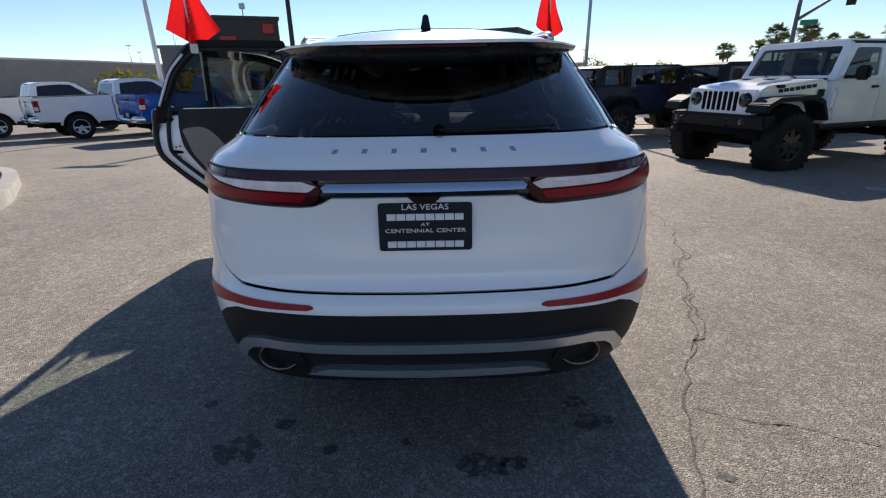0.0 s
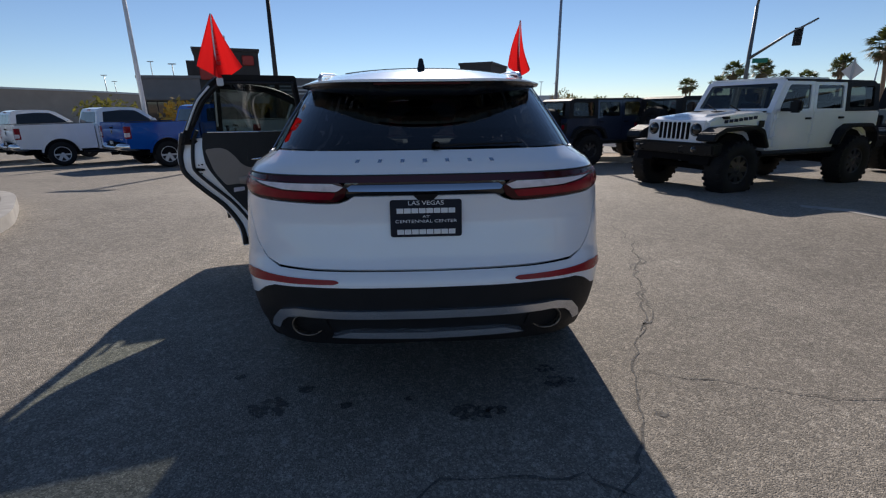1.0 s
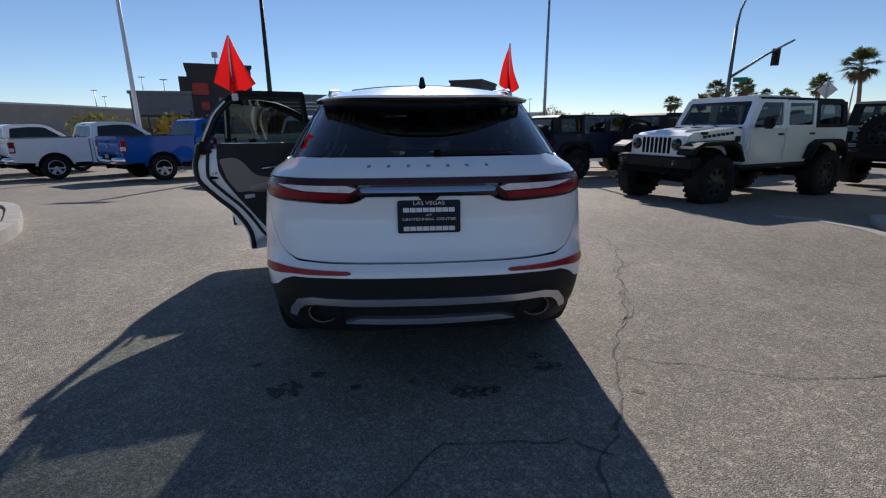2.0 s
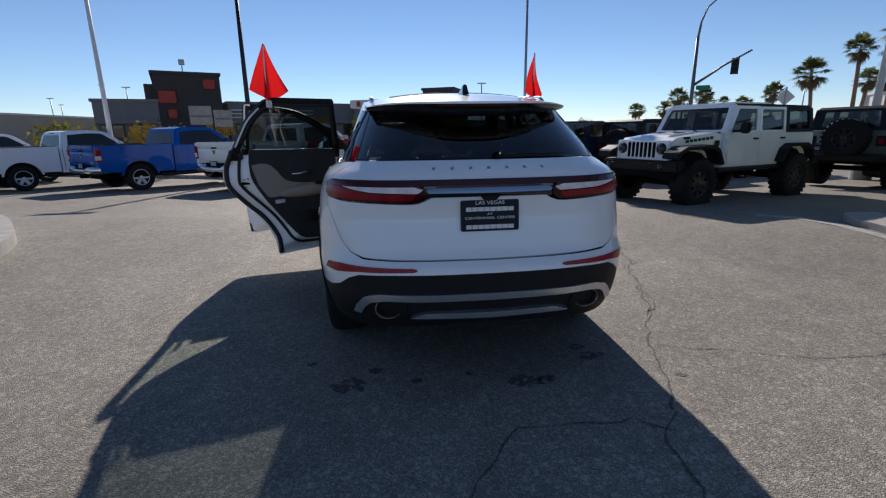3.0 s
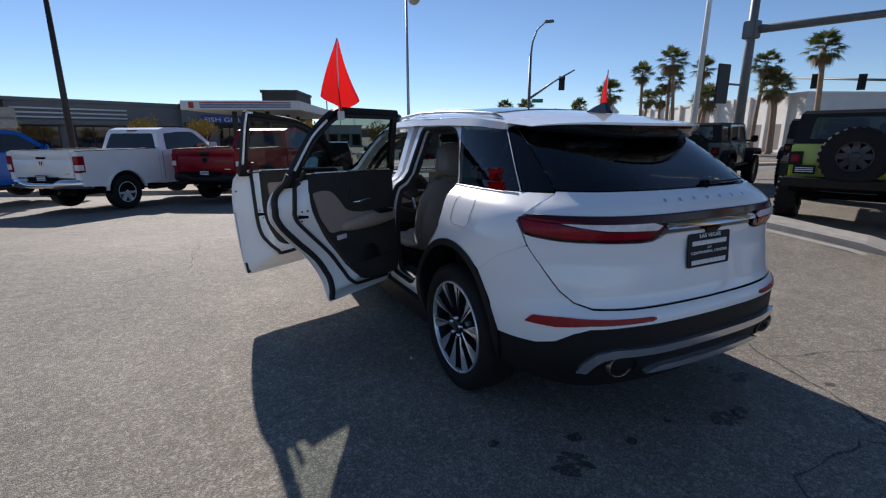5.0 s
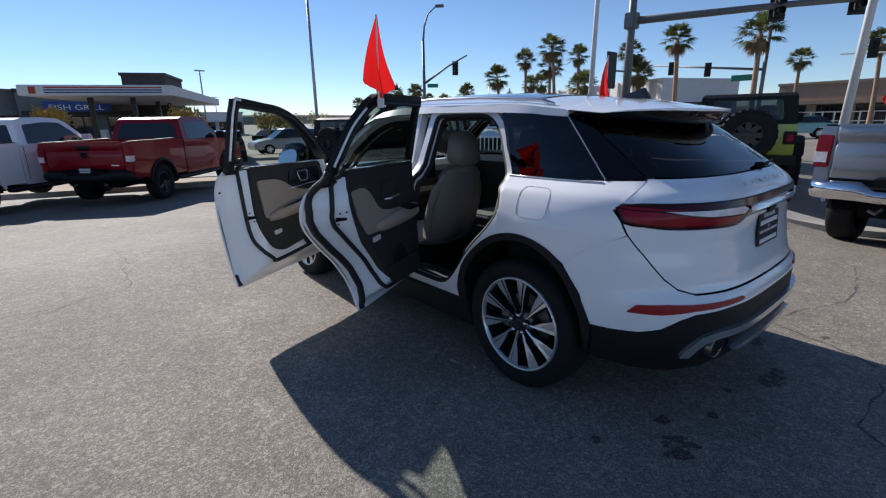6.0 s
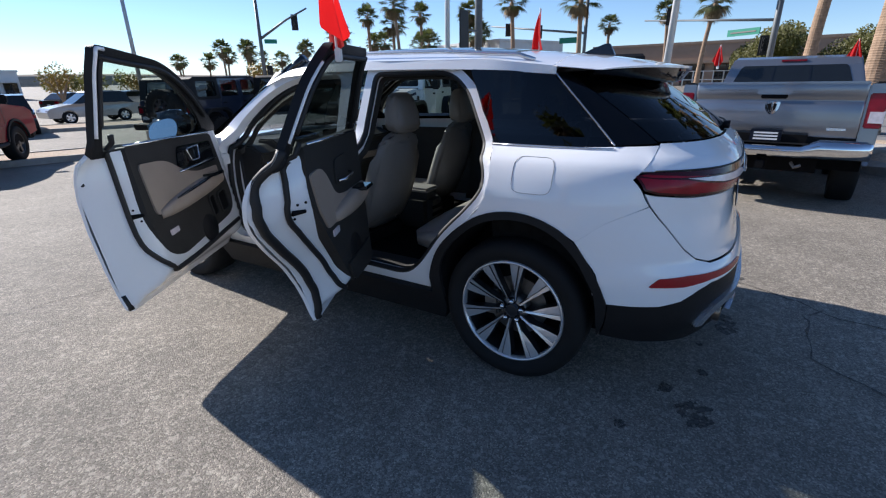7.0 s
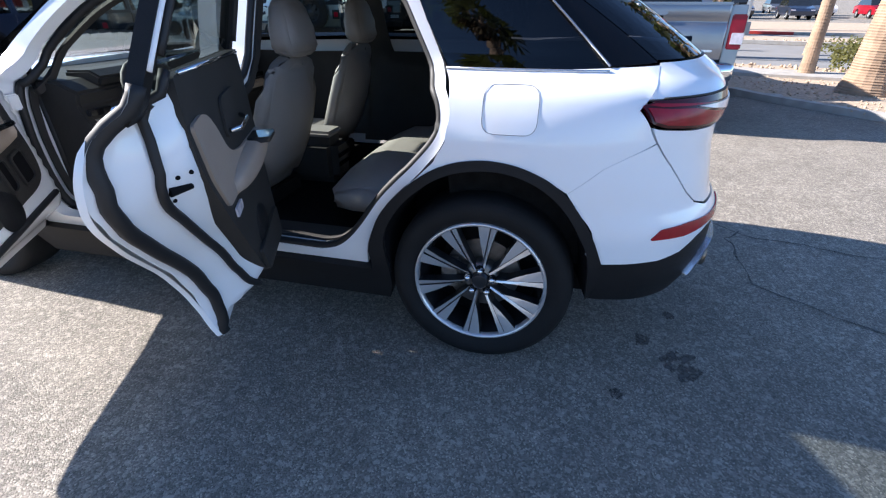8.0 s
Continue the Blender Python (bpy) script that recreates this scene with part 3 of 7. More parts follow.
part("skid_trim", sheet(dense(rounded(mirrored([(0, .514), (-.40, .517), (-.58, .521), (-.665, .503), (-.72, .455), (-.745, .41), (-.700, .405), (-.665, .450), (-.63, .474), (-.56, .486), (-.46, .484), (-.40, .482), (0, .478)])), .025), lambda u, v, off: skin(u, v, off + max(0, .52 - v) * .06 * max(0, 1 - (abs(u) / .72) ** 4)), 0.012, 0.03, off=-0.018), SATIN, clad, "satin silver skid trim", True)
part("lower_blade", sheet(mirrored([(0, .414), (-.345, .420), (-.43, .398), (0, .388)]), lambda u, v, off: skin(u, v, off - max(0, .425 - v) * .22), 0.012, 0.03, off=-0.022), SATIN, clad, "satin silver lower blade", True)
for s in (-1, 1):
    m = Matrix.Translation((s * .535, .100, .436)) @ pose(0, 0, 0, 0, 0, -90) @ Matrix.Diagonal((1, 1.25, .95, 1))
    ex = part("exhaust_tip", lathe([(.050, -.12), (.052, .045), (.056, .052), (.058, .046), (.056, -.12)], 28, None, m), EXHAUST, clad, "sooty steel oval exhaust tip", True)
    part("exhaust_bore", lathe([(.0, -.05), (.050, -.05)], 24, None, m), UNDER, ex)
    part("exhaust_surround", sheet([(s * q, z) for q, z in rounded([(.455, .475), (.64, .475), (.69, .43), (.69, .395, .02), (.60, .375), (.47, .385), (.44, .42)])], skin, 0.02, 0.01, off=-0.004, holes=[[(s * (.545 + .078 * math.cos(a * .2618)), .432 + .052 * math.sin(a * .2618)) for a in range(24)]]), PLASTIC, clad, smooth=True)

for s, side in ((-1, left), (1, right)):
    # quarter panel, from the gate line to the rear door and down to the wheel arch
    q_out = [(s * abs(q), z) for q, z in [(-.885, 1.170), (-.945, 1.131), (-1.007, 1.079), (-1.036, 1.052), (-.983, 1.0), (-.943, .9495), (-1.03, .9085), (-1.11, .8715), (-1.19, .814), (-1.236, .783)]] + qz(smooth_line(ARCH_OUT[3:9])[3:], s) + qz(DOOR_LINE[::-1], s) + qz([(.9, 1.153), (.6, 1.162)], s)
    quarter = part("quarter_panel", sheet(dense(q_out, .03), skin, 0.025, 0.03), PAINT_WHITE, suv, "white rear quarter panel", True)
    part("seam_backing", tube([skin(s * abs(q), z, .0065) for q, z in ((-.950, .948), (-1.03, .9075), (-1.11, .8705), (-1.19, .813), (-1.236, .782))], .005, 6), PAINT_WHITE, quarter, smooth=True)
    if s < 0:
        fuel = [(.937, .968, .045), (.937, 1.118, .045), (.755, 1.118, .045), (.755, .968, .045)]
        ring = tube([side(y, z, -0.0005) for y, z in dense(rounded(fuel), .012)], .0008, 5, closed=True)
        part("fuel_flap_gap", ring, RUBBER, quarter, "hairline round the fuel flap")
    arch = part("wheel_arch_cladding", sheet(dense(qz(ARCH_LINE, s) + qz([(1.372, .36)] + ARCH_EDGE[::-1], s), .03), skin, 0.025, 0.05, off=-0.008), PLASTIC, suv, "black wheel arch cladding", True)
    liner = bmesh.new()
    pts = ARCH_EDGE
    vs = [[liner.verts.new(side(.925 + (y - .925) * k, .362 + (z - .362) * k, d)) for d, k in ((.01, 1), (.05, .985), (.14, .955), (.37, .94))] for y, z in pts]
    for a, b in zip(vs, vs[1:]):
        for j in range(3):
            liner.faces.new((a[j], b[j], b[j + 1], a[j + 1]))
    hub_back = liner.verts.new(side(.925, .362, .37))
    for a, b in zip(vs, vs[1:]):
        liner.faces.new((a[3], b[3], hub_back))
    part("arch_liner", liner, UNDER, arch)
    qg = qz([(1.275, 1.487), (1.07, 1.478), (.868, 1.455), (.70, 1.31), (.548, 1.178), (.552, 1.163), (.80, 1.161), (1.082, 1.160), (1.17, 1.30)], s)
    part("quarter_window", sheet(rounded([(*p, .012) for p in qg]), skin, 0.04, 0.005, off=0.004), PRIVACY_DARK, suv, "dark privacy quarter glass")
    part("window_strip", tube([side(y, 1.154, -.003) for y in (1.085, .95, .8, .65, .545)], .005, 6), SATIN, quarter, "bright window strip", True)
    part("pillar_trim", sheet(dense([(s * .876, 1.180), (s * .876, 1.30), (s * .876, 1.462)] + qz([(.862, 1.466), (.856, 1.452), (.69, 1.306), (.538, 1.172)], s), .04), skin, 0.03, 0.01, off=0.003), PILLAR, suv, "gloss black rear pillar trim", True)
    part("pillar_bright_line", tube([skin(s * abs(q), z, -.003) for q, z in qz([(.545, 1.168), (.69, 1.303), (.86, 1.456)], s)], .004, 6), SATIN, suv)
    # sill, rocker and front wing
    part("rocker_cladding", sheet(qz([(1.30, .375), (3.18, .375), (3.22, .30), (3.18, .21), (1.32, .21)], s), skin, 0.06, 0.06, off=-0.004), PLASTIC, suv, "black rocker cladding", True)
    wing = [(3.135, .375), (3.16, .70), (3.15, 1.06), (3.24, 1.085), (3.6, 1.03), (4.1, .96), (4.40, .88), (4.42, .62), (4.20, .60), (4.15, .66), (4.03, .78), (3.87, .85), (3.70, .86), (3.52, .82), (3.38, .72), (3.28, .58), (3.24, .40)]
    part("front_wing", sheet(dense(qz(wing, s), .05), skin, 0.05, 0.03), PAINT_WHITE, suv, smooth=True)
    farch = [(4.20, .36), (4.17, .60), (4.03, .77), (3.87, .845), (3.70, .855), (3.52, .815), (3.38, .715), (3.27, .575), (3.24, .40), (3.30, .36), (3.34, .55), (3.44, .68), (3.56, .755), (3.70, .795), (3.86, .785), (3.99, .71), (4.09, .58), (4.12, .36)]
    part("wheel_arch_cladding", sheet(dense(qz(farch, s), .04), skin, 0.04, 0.05, off=-0.008), PLASTIC, suv, "black wheel arch cladding", True)


# roof with the spoiler
def roof_edge(y):
    return float(np.interp(y, [.36, .68, 1.0, 1.4, 1.8, 2.4, 2.75, 3.0], [.60, .606, .628, .642, .648, .636, .60, .57]))


def roof_z(x, y, off=0.0):
    zc = float(np.interp(y, [.34, .7, 1.0, 1.5, 2.0, 2.45, 2.75, 3.0], [1.478, 1.538, 1.572, 1.612, 1.626, 1.612, 1.575, 1.53]))
    ze = float(np.interp(y, [.34, .68, .9, 1.2, 2.2, 2.75, 3.0], [1.455, 1.472, 1.495, 1.530, 1.545, 1.50, 1.44]))
    k = min(1.0, abs(x) / roof_edge(y))
    return Vector((x, y, ze + (zc - ze) * (1 - k ** 2.4) - off))


TRAIL = [(x, .365 + .30 * abs(x / .606) ** 2.6) for x in np.linspace(-.606, .606, 15)]
roof_line = [(roof_edge(y), y) for y in (.875, 1.0, 1.2, 1.4, 1.8, 2.2, 2.5, 2.72)]
part("roof", sheet([(-x, y) for x, y in roof_line] + roof_line[::-1], roof_z, 0.06, 0.03), PAINT_WHITE, suv, "white roof panel", True)
part("glass_roof", sheet(rounded([(-.46, 1.15, .05), (.46, 1.15, .05), (.44, 2.55, .06), (-.44, 2.55, .06)]), roof_z, 0.07, 0.006, off=-0.005), DARKGLASS, suv, "dark panoramic glass roof", True)
sp_line = [(-.622, .87)] + [(float(a), float(b)) for a, b in TRAIL] + [(.622, .87)]
def edge_thin(x):
    return .22 + .78 * (1 - min(1.0, abs(x) / .615) ** 3)


spoiler = part("spoiler", sheet(sp_line, lambda x, y, off: roof_z(x, y, off * edge_thin(x)), 0.025, 0.012), PAINT_WHITE, gate, "white roof spoiler", True)


def spoiler_under(x, y, off=0.0):
    t = .365 + .30 * abs(x / .606) ** 2.6
    k = max(0.0, min(1.0, (y - t) / .26))
    p = roof_z(x, y)
    p.z -= edge_thin(x) * (.010 + .070 * min(1.0, k * 6) + .025 * k)
    return p


part("spoiler_underside", sheet(sp_line, spoiler_under, 0.018, 0.0), GLOSS_BLACK, spoiler, "gloss black spoiler underside", True)
part("brake_light", tube([roof_z(x, .372 + .30 * abs(x / .606) ** 2.6, .020) for x in np.linspace(-.22, .22, 7)], .007, 6), LAMP_DARKRED, spoiler, "thin high brake light")
for s in (-1, 1):
    part("roof_rail", tube([roof_z(s * (roof_edge(y) - .05), y, -.022) + Vector((0, 0, d)) for y, d in ((.98, -.018), (1.06, .0), (1.5, .006), (2.0, .006), (2.4, .0), (2.5, -.02))], .011, 8), SATIN, suv, "satin silver roof rail", True)
    cant = bmesh.new()
    ys = [.86, 1.0, 1.2, 1.5, 1.9, 2.3, 2.6, 2.74]
    a = [cant.verts.new(roof_z(s * roof_edge(y), y)) for y in ys]
    b = [cant.verts.new((left if s < 0 else right)(y, float(np.interp(y, [.86, 1.28, 2.2, 2.6, 2.74], [1.458, 1.49, 1.50, 1.47, 1.42])), .004)) for y in ys]
    for i in range(len(ys) - 1):
        cant.faces.new((a[i], a[i + 1], b[i + 1], b[i]))
    part("cant_rail", cant, PAINT_WHITE, suv, smooth=True)
fin = prism([(.74, 1.545), (.92, 1.560), (.86, 1.585), (.80, 1.606), (.775, 1.608)], -.022, .022, None, lambda x, y, z: (x * (1 - max(0, z - 1.55) * 9), y, z))
part("antenna_fin", fin, GLOSS_BLACK, suv, "black shark-fin antenna", bevel=.004)


# windscreen, bonnet and nose
def screen(u, v, off=0.0):
    y, z = 3.42 - v * .76, 1.075 + v * .475
    hw = .70 - v * .115
    return Vector((u * hw, y - .13 * abs(u) ** 2.2 + off, z - off))


part("windscreen", sheet([(-.96, .02), (.96, .02), (.96, .98), (-.96, .98)], screen, 0.12, 0.0), TINT, suv, "clear windscreen")
for s in (-1, 1):
    part("a_pillar", tube([screen(s * 1.0, v) for v in (-.05, .2, .45, .7, .95, 1.06)], [.034, .034, .032, .030, .030, .030], 8), GLOSS_BLACK, suv, "gloss black windscreen pillar", True)
    part("pillar_black_trim", tube([screen(s * .955, v, -.012) for v in (0, .25, .5, .75, 1.0)], .016, 6), GLOSS_BLACK, suv, smooth=True)


def bonnet(x, y, off=0.0):
    return Vector((x, y, 1.075 - .10 * ((y - 3.3) / 1.1) ** 1.6 - .10 * (abs(x) / .80) ** 3 - off)) if y > 3.3 else Vector((x, y, 1.075 - .10 * (abs(x) / .80) ** 3 - off))


part("bonnet", sheet(rounded([(-.70, 3.30), (.70, 3.30), (.72, 4.1, .1), (.60, 4.42, .12), (-.60, 4.42, .12), (-.72, 4.1, .1)]), bonnet, 0.08, 0.03), PAINT_WHITE, suv, "white bonnet", True)
nose = prism([(4.36, .93), (4.50, .86), (4.55, .70), (4.55, .45), (4.50, .28), (4.30, .24), (4.25, .6)], -.80, .80, None, lambda x, y, z: (x, y - .22 * abs(x / .8) ** 3, z))
part("front_bumper", nose, PAINT_WHITE, suv, bevel=.02)

# floor pan and inner shell
part("underbody", box(-.66, .66, .45, 4.3, .25, .36), UNDER, suv)
part("floor_shield", box(-.86, .86, 1.36, 3.10, .235, .37), UNDER, suv)
for s in (-1, 1):
    part("cargo_side", sheet(qz([(.36, .66), (.46, 1.13), (1.05, 1.13), (1.10, .40), (.40, .40)], s), skin, .08, 0, off=.13), CARPET, suv)
part("load_floor", box(-.58, .58, .24, 1.10, .36, .66), CARPET, suv)
part("gate_inner", sheet(mirrored([(0, 1.16), (-.6, 1.15), (-.62, .72), (0, .70)]), skin, .1, 0, off=.06), CARPET, gate)
part("headliner", sheet([(-.56, .74), (.56, .74), (.58, 1.4), (.58, 2.3), (.52, 2.62), (-.52, 2.62), (-.58, 2.3), (-.58, 1.4)], lambda x, y, off: roof_z(x, y, .055), 0.1, 0.0), HEADLINER, suv, "beige headliner", True)
part("cabin_floor", box(-.74, .74, 1.05, 3.2, .36, .40), CARPET, suv, "black carpet floor")
part("firewall", box(-.74, .74, 3.18, 3.24, .36, 1.02), UNDER, suv)


# seats
def seat_cushion(x0, x1, y0, y1, z0, z1, r=.05):
    bm = box(x0, x1, y0, y1, z0, z1)
    bmesh.ops.subdivide_edges(bm, edges=bm.edges, cuts=3, use_grid_fill=True)
    c = Vector(((x0 + x1) / 2, (y0 + y1) / 2, (z0 + z1) / 2))
    h = Vector((abs(x1 - x0) / 2, abs(y1 - y0) / 2, abs(z1 - z0) / 2))
    for v in bm.verts:
        d = v.co - c
        k = [max(-1, min(1, d[i] / h[i])) for i in range(3)]
        for i in range(3):
            o = [j for j in range(3) if j != i]
            v.co[i] = c[i] + d[i] * (1 - r / h[i] * (abs(k[o[0]]) ** 4 + abs(k[o[1]]) ** 4) * .5)
    bmesh.ops.bevel(bm, geom=[e for e in bm.edges if e.calc_face_angle(0) > 0.7], offset=r * .5, segments=3, affect="EDGES", clamp_overlap=True)
    return bm


def front_seat(x, nm, lab):
    back = seat_cushion(x - .255, x + .255, -.080, .075, -.02, .64, .06)
    for v in back.verts:
        k = max(0, (v.co.z - .28) / .36)
        v.co.x = x + (v.co.x - x) * (1 - .24 * k * k)
        v.co.y += .018 * k
    back.transform(Matrix.Translation((0, 2.115, .53)) @ pose(0, 0, 0, 20, 0, 0))
    st = part(nm, back, LEATHER, suv, lab, True)
    part("seat_base", seat_cushion(x - .26, x + .26, 2.08, 2.60, .48, .64, .05), LEATHER, st, smooth=True)
    hr = seat_cushion(x - .150, x + .150, -.085, .075, 0, .235, .03)
    for v in hr.verts:
        k = v.co.z / .235
        v.co.x = x + (v.co.x - x) * (1.0 - .26 * k)
        v.co.y = v.co.y * (1.05 - .42 * k) + .030 * k
    hr.transform(Matrix.Translation((0, 1.895, 1.135)) @ pose(0, 0, 0, 3, 0, 0))
    part("headrest", hr, LEATHER, st, smooth=True)
    for d in (-.06, .06):
        part("headrest_post", tube([(x + d, 1.905, 1.09), (x + d, 1.895, 1.18)], .006), CHROME, st)
    part("seat_plinth", box(x - .22, x + .22, 2.10, 2.55, .40, .49), PLASTIC, st, bevel=.01)


front_seat(-.385, "driver_seat", "grey-brown leather driver seat")
front_seat(.385, "passenger_seat", "grey-brown leather passenger seat")
def clear_wheel_house(bm):
    """Draws in the corners of a bench mesh beside the wheel houses."""
    for v in bm.verts:
        if v.co.y < 1.42 and v.co.z < .92:
            v.co.x = max(-.53, min(.53, v.co.x))
    return bm


bench = part("rear_bench", clear_wheel_house(seat_cushion(-.66, .66, 1.15, 1.72, .44, .655, .06)), LEATHER, suv, "grey-brown leather rear bench", True)
for x in (-.40, .0, .40):
    bk = seat_cushion(x - .20, x + .20, -.06, .06, 0, .62, .045)
    bk.transform(Matrix.Translation((0, 1.16, .56)) @ pose(0, 0, 0, 16, 0, 0))
    part("bench_back", clear_wheel_house(bk), LEATHER, bench, smooth=True)
    hr = seat_cushion(x - .12, x + .12, -.045, .045, 0, .17, .04)
    hr.transform(Matrix.Translation((0, .975, 1.19)) @ pose(0, 0, 0, 10, 0, 0))
    part("bench_headrest", hr, LEATHER, bench, smooth=True)
console = part("centre_console", box(-.11, .11, 1.90, 2.95, .40, .67), TRIM_DARK, suv, "dark centre console with rear vents", bevel=.05)
part("console_lid", box(-.085, .085, 1.93, 2.24, .672, .705), LEATHER, console, "grey-brown armrest lid", bevel=.015)
for z in (.52, .57):
    part("vent_slot", box(-.07, .07, 1.892, 1.898, z - .012, z + .012), GLOSS_BLACK, console)
dash = part("dashboard", prism([(2.86, .62), (2.80, .80), (2.86, .92), (2.84, .985), (2.95, 1.03), (3.30, 1.05), (3.30, .45), (3.0, .45)], -.72, .72), TRIM_DARK, suv, "dark dashboard with a beige band", bevel=.012)
part("dash_band", box(-.70, .70, 2.795, 2.86, .80, .86), BEIGE, dash, bevel=.015)
part("dash_hood", prism([(2.86, .99), (2.84, 1.035), (2.90, 1.065), (3.05, 1.06), (3.05, 1.0)], -.58, -.18), TRIM_DARK, dash, bevel=.01)
part("screen", box(-.13, .13, 2.84, 2.855, .93, 1.09), GLOSS_BLACK, dash, "black touch screen", bevel=.004)
for x in (-.66, -.2, .2, .62):
    part("air_vent", box(x - .06, x + .06, 2.80, 2.83, .88, .91), GLOSS_BLACK, dash, bevel=.004)
swm = Matrix.Translation((-.385, 2.70, .93)) @ pose(0, 0, 0, 62, 0, 0)
wheel_rim = part("steering_wheel", tube([swm @ Vector((.185 * math.cos(a * .2618), .185 * math.sin(a * .2618), 0)) for a in range(24)], .016, 8, closed=True), TRIM_DARK, suv, "black leather steering wheel", True)
part("steering_hub", lathe([(.0, -.02), (.06, -.02), (.075, .01), (.07, .04)], 20, None, swm @ pose(0, 0, 0, 0, 90, 0)), TRIM_DARK, wheel_rim, smooth=True)
for a in (0, 180, 270):
    part("steering_spoke", tube([swm @ Vector((.05 * math.cos(radians(a)), .05 * math.sin(radians(a)), 0)), swm @ Vector((.18 * math.cos(radians(a)), .18 * math.sin(radians(a)), 0))], .014), SATIN, wheel_rim)
part("rear_view_mirror", box(-.12, .12, 2.62, 2.66, 1.37, 1.44), PLASTIC, suv, bevel=.02)
part("belt_strap", tube([left(1.93, 1.40, .10), left(1.95, 1.10, .08), left(1.98, .60, .07)], .012, 4), TRIM_DARK, suv)


part("sill_plate", box(-.815, -.70, 1.52, 1.96, .395, .452), TRIM_DARK, suv, "dark sill scuff plate", bevel=.012)
part("sill_plate", box(-.815, -.70, 2.10, 3.02, .395, .452), TRIM_DARK, suv, "dark sill scuff plate", bevel=.012)


# ---- doors ----
REAR_LOW = [(2.02, .37, .03), (2.02, 1.149), (1.09, 1.149), (1.055, 1.06, .03), (1.05, 1.0, .03), (1.07, .915, .05), (1.17, .795, .06), (1.29, .67, .06), (1.365, .55, .05), (1.395, .46, .03), (1.405, .34, .015)]
REAR_UP = [(2.02, 1.151), (1.93, 1.575, .02), (1.36, 1.575, .07), (1.225, 1.43, .05), (1.09, 1.151)]
REAR_WIN = [(1.965, 1.165, .01), (1.90, 1.535, .02), (1.405, 1.535, .06), (1.288, 1.418, .05), (1.148, 1.165, .01)]
FRONT_LOW = [(3.02, .37, .03), (3.05, .70), (3.04, 1.085), (2.98, 1.118), (2.04, 1.149), (2.035, .37, .03)]
FRONT_UP = [(3.12, 1.085, .02), (2.98, 1.22, .15), (2.74, 1.42, .15), (2.50, 1.54, .12), (2.05, 1.58, .03), (2.04, 1.151), (2.98, 1.120)]
FRONT_WIN = [(2.90, 1.145, .02), (2.80, 1.285, .12), (2.62, 1.42, .12), (2.44, 1.495, .08), (2.095, 1.53, .02), (2.085, 1.168, .01)]


def ry(pts):
    return [(y if y < 1.6 else 1.6 + (y - 1.6) * .87, *r) for y, *r in pts]


def fy(pts):
    return [(2.02 + (y - 2.035) * 1.118, *r) for y, *r in pts]


REAR_LOW, REAR_UP, REAR_WIN = ry(REAR_LOW), ry(REAR_UP), ry(REAR_WIN)
FRONT_LOW, FRONT_UP, FRONT_WIN = fy(FRONT_LOW), fy(FRONT_UP), fy(FRONT_WIN)


def aperture(low, up, side, seal=True):
    """The white frame of the body round a door, set back, with its rubber seal."""
    if low is REAR_LOW:
        ring = [low[0], low[1]] + ry([(1.99, 1.525, .03), (1.37, 1.525, .07), (1.235, 1.42, .05)]) + low[2:]
        hole = [(1.955, .43, .06), (1.955, 1.15), (1.935, 1.498, .05), (1.395, 1.498, .09), (1.275, 1.405, .06), (1.128, 1.15, .03), (1.080, 1.03, .05), (1.092, .94, .06), (1.192, .825, .08), (1.325, .69, .08), (1.41, .56, .08), (1.51, .45, .09), (1.60, .425, .03)]
        hole = ry(hole)
    else:
        ring = [(3.02, .37, .03), (3.05, .70), (3.10, 1.085), (2.98, 1.21, .15), (2.74, 1.41, .15), (2.50, 1.52, .12), (2.06, 1.535, .03), (2.035, 1.149), (2.035, .37, .03)]
        hole = [(2.94, .43, .08), (2.97, .70, .08), (2.97, 1.09, .05), (2.90, 1.20, .12), (2.70, 1.38, .15), (2.48, 1.475, .10), (2.13, 1.49, .06), (2.11, 1.15), (2.11, .43, .06)]
        ring, hole = fy(ring), fy(hole)
    ring, hole = rounded(ring), rounded(hole)
    fr = part("door_aperture", sheet(ring, side, 0.04, 0.055, [hole], off=0.030), PAINT_WHITE, suv, "white painted door aperture", True)
    if seal:
        deep = .085 if low is REAR_LOW else .150
        part("aperture_seal", tube([side(y, z, deep - .039) for y, z in dense(inset(hole, .003), .03)], .017, 8, closed=True), RUBBER, fr, "black rubber door seal", True)
        part("aperture_trim", sheet(inset(hole, -.002), side, .05, .03, [inset(hole, .012)], off=deep), TRIM_DARK, fr, smooth=True)


aperture(REAR_LOW, REAR_UP, left)
aperture(FRONT_LOW, FRONT_UP, left)
post = part("hinge_pillar", prism([(3.065, .43), (3.135, .43), (3.155, 1.10), (3.085, 1.10)], -.875, -.715), PAINT_WHITE, suv, "white painted hinge pillar of the front door", bevel=.012)
part("pillar_seal", tube([(-.720, 3.062, .44), (-.718, 3.068, .75), (-.714, 3.083, 1.09)], .014, 8), RUBBER, post, "black rubber door seal", True)
for z in (.56, .96):
    part("hinge", box(-.885, -.83, 3.035, 3.07, z - .035, z + .035), PAINT_WHITE, post, bevel=.006)


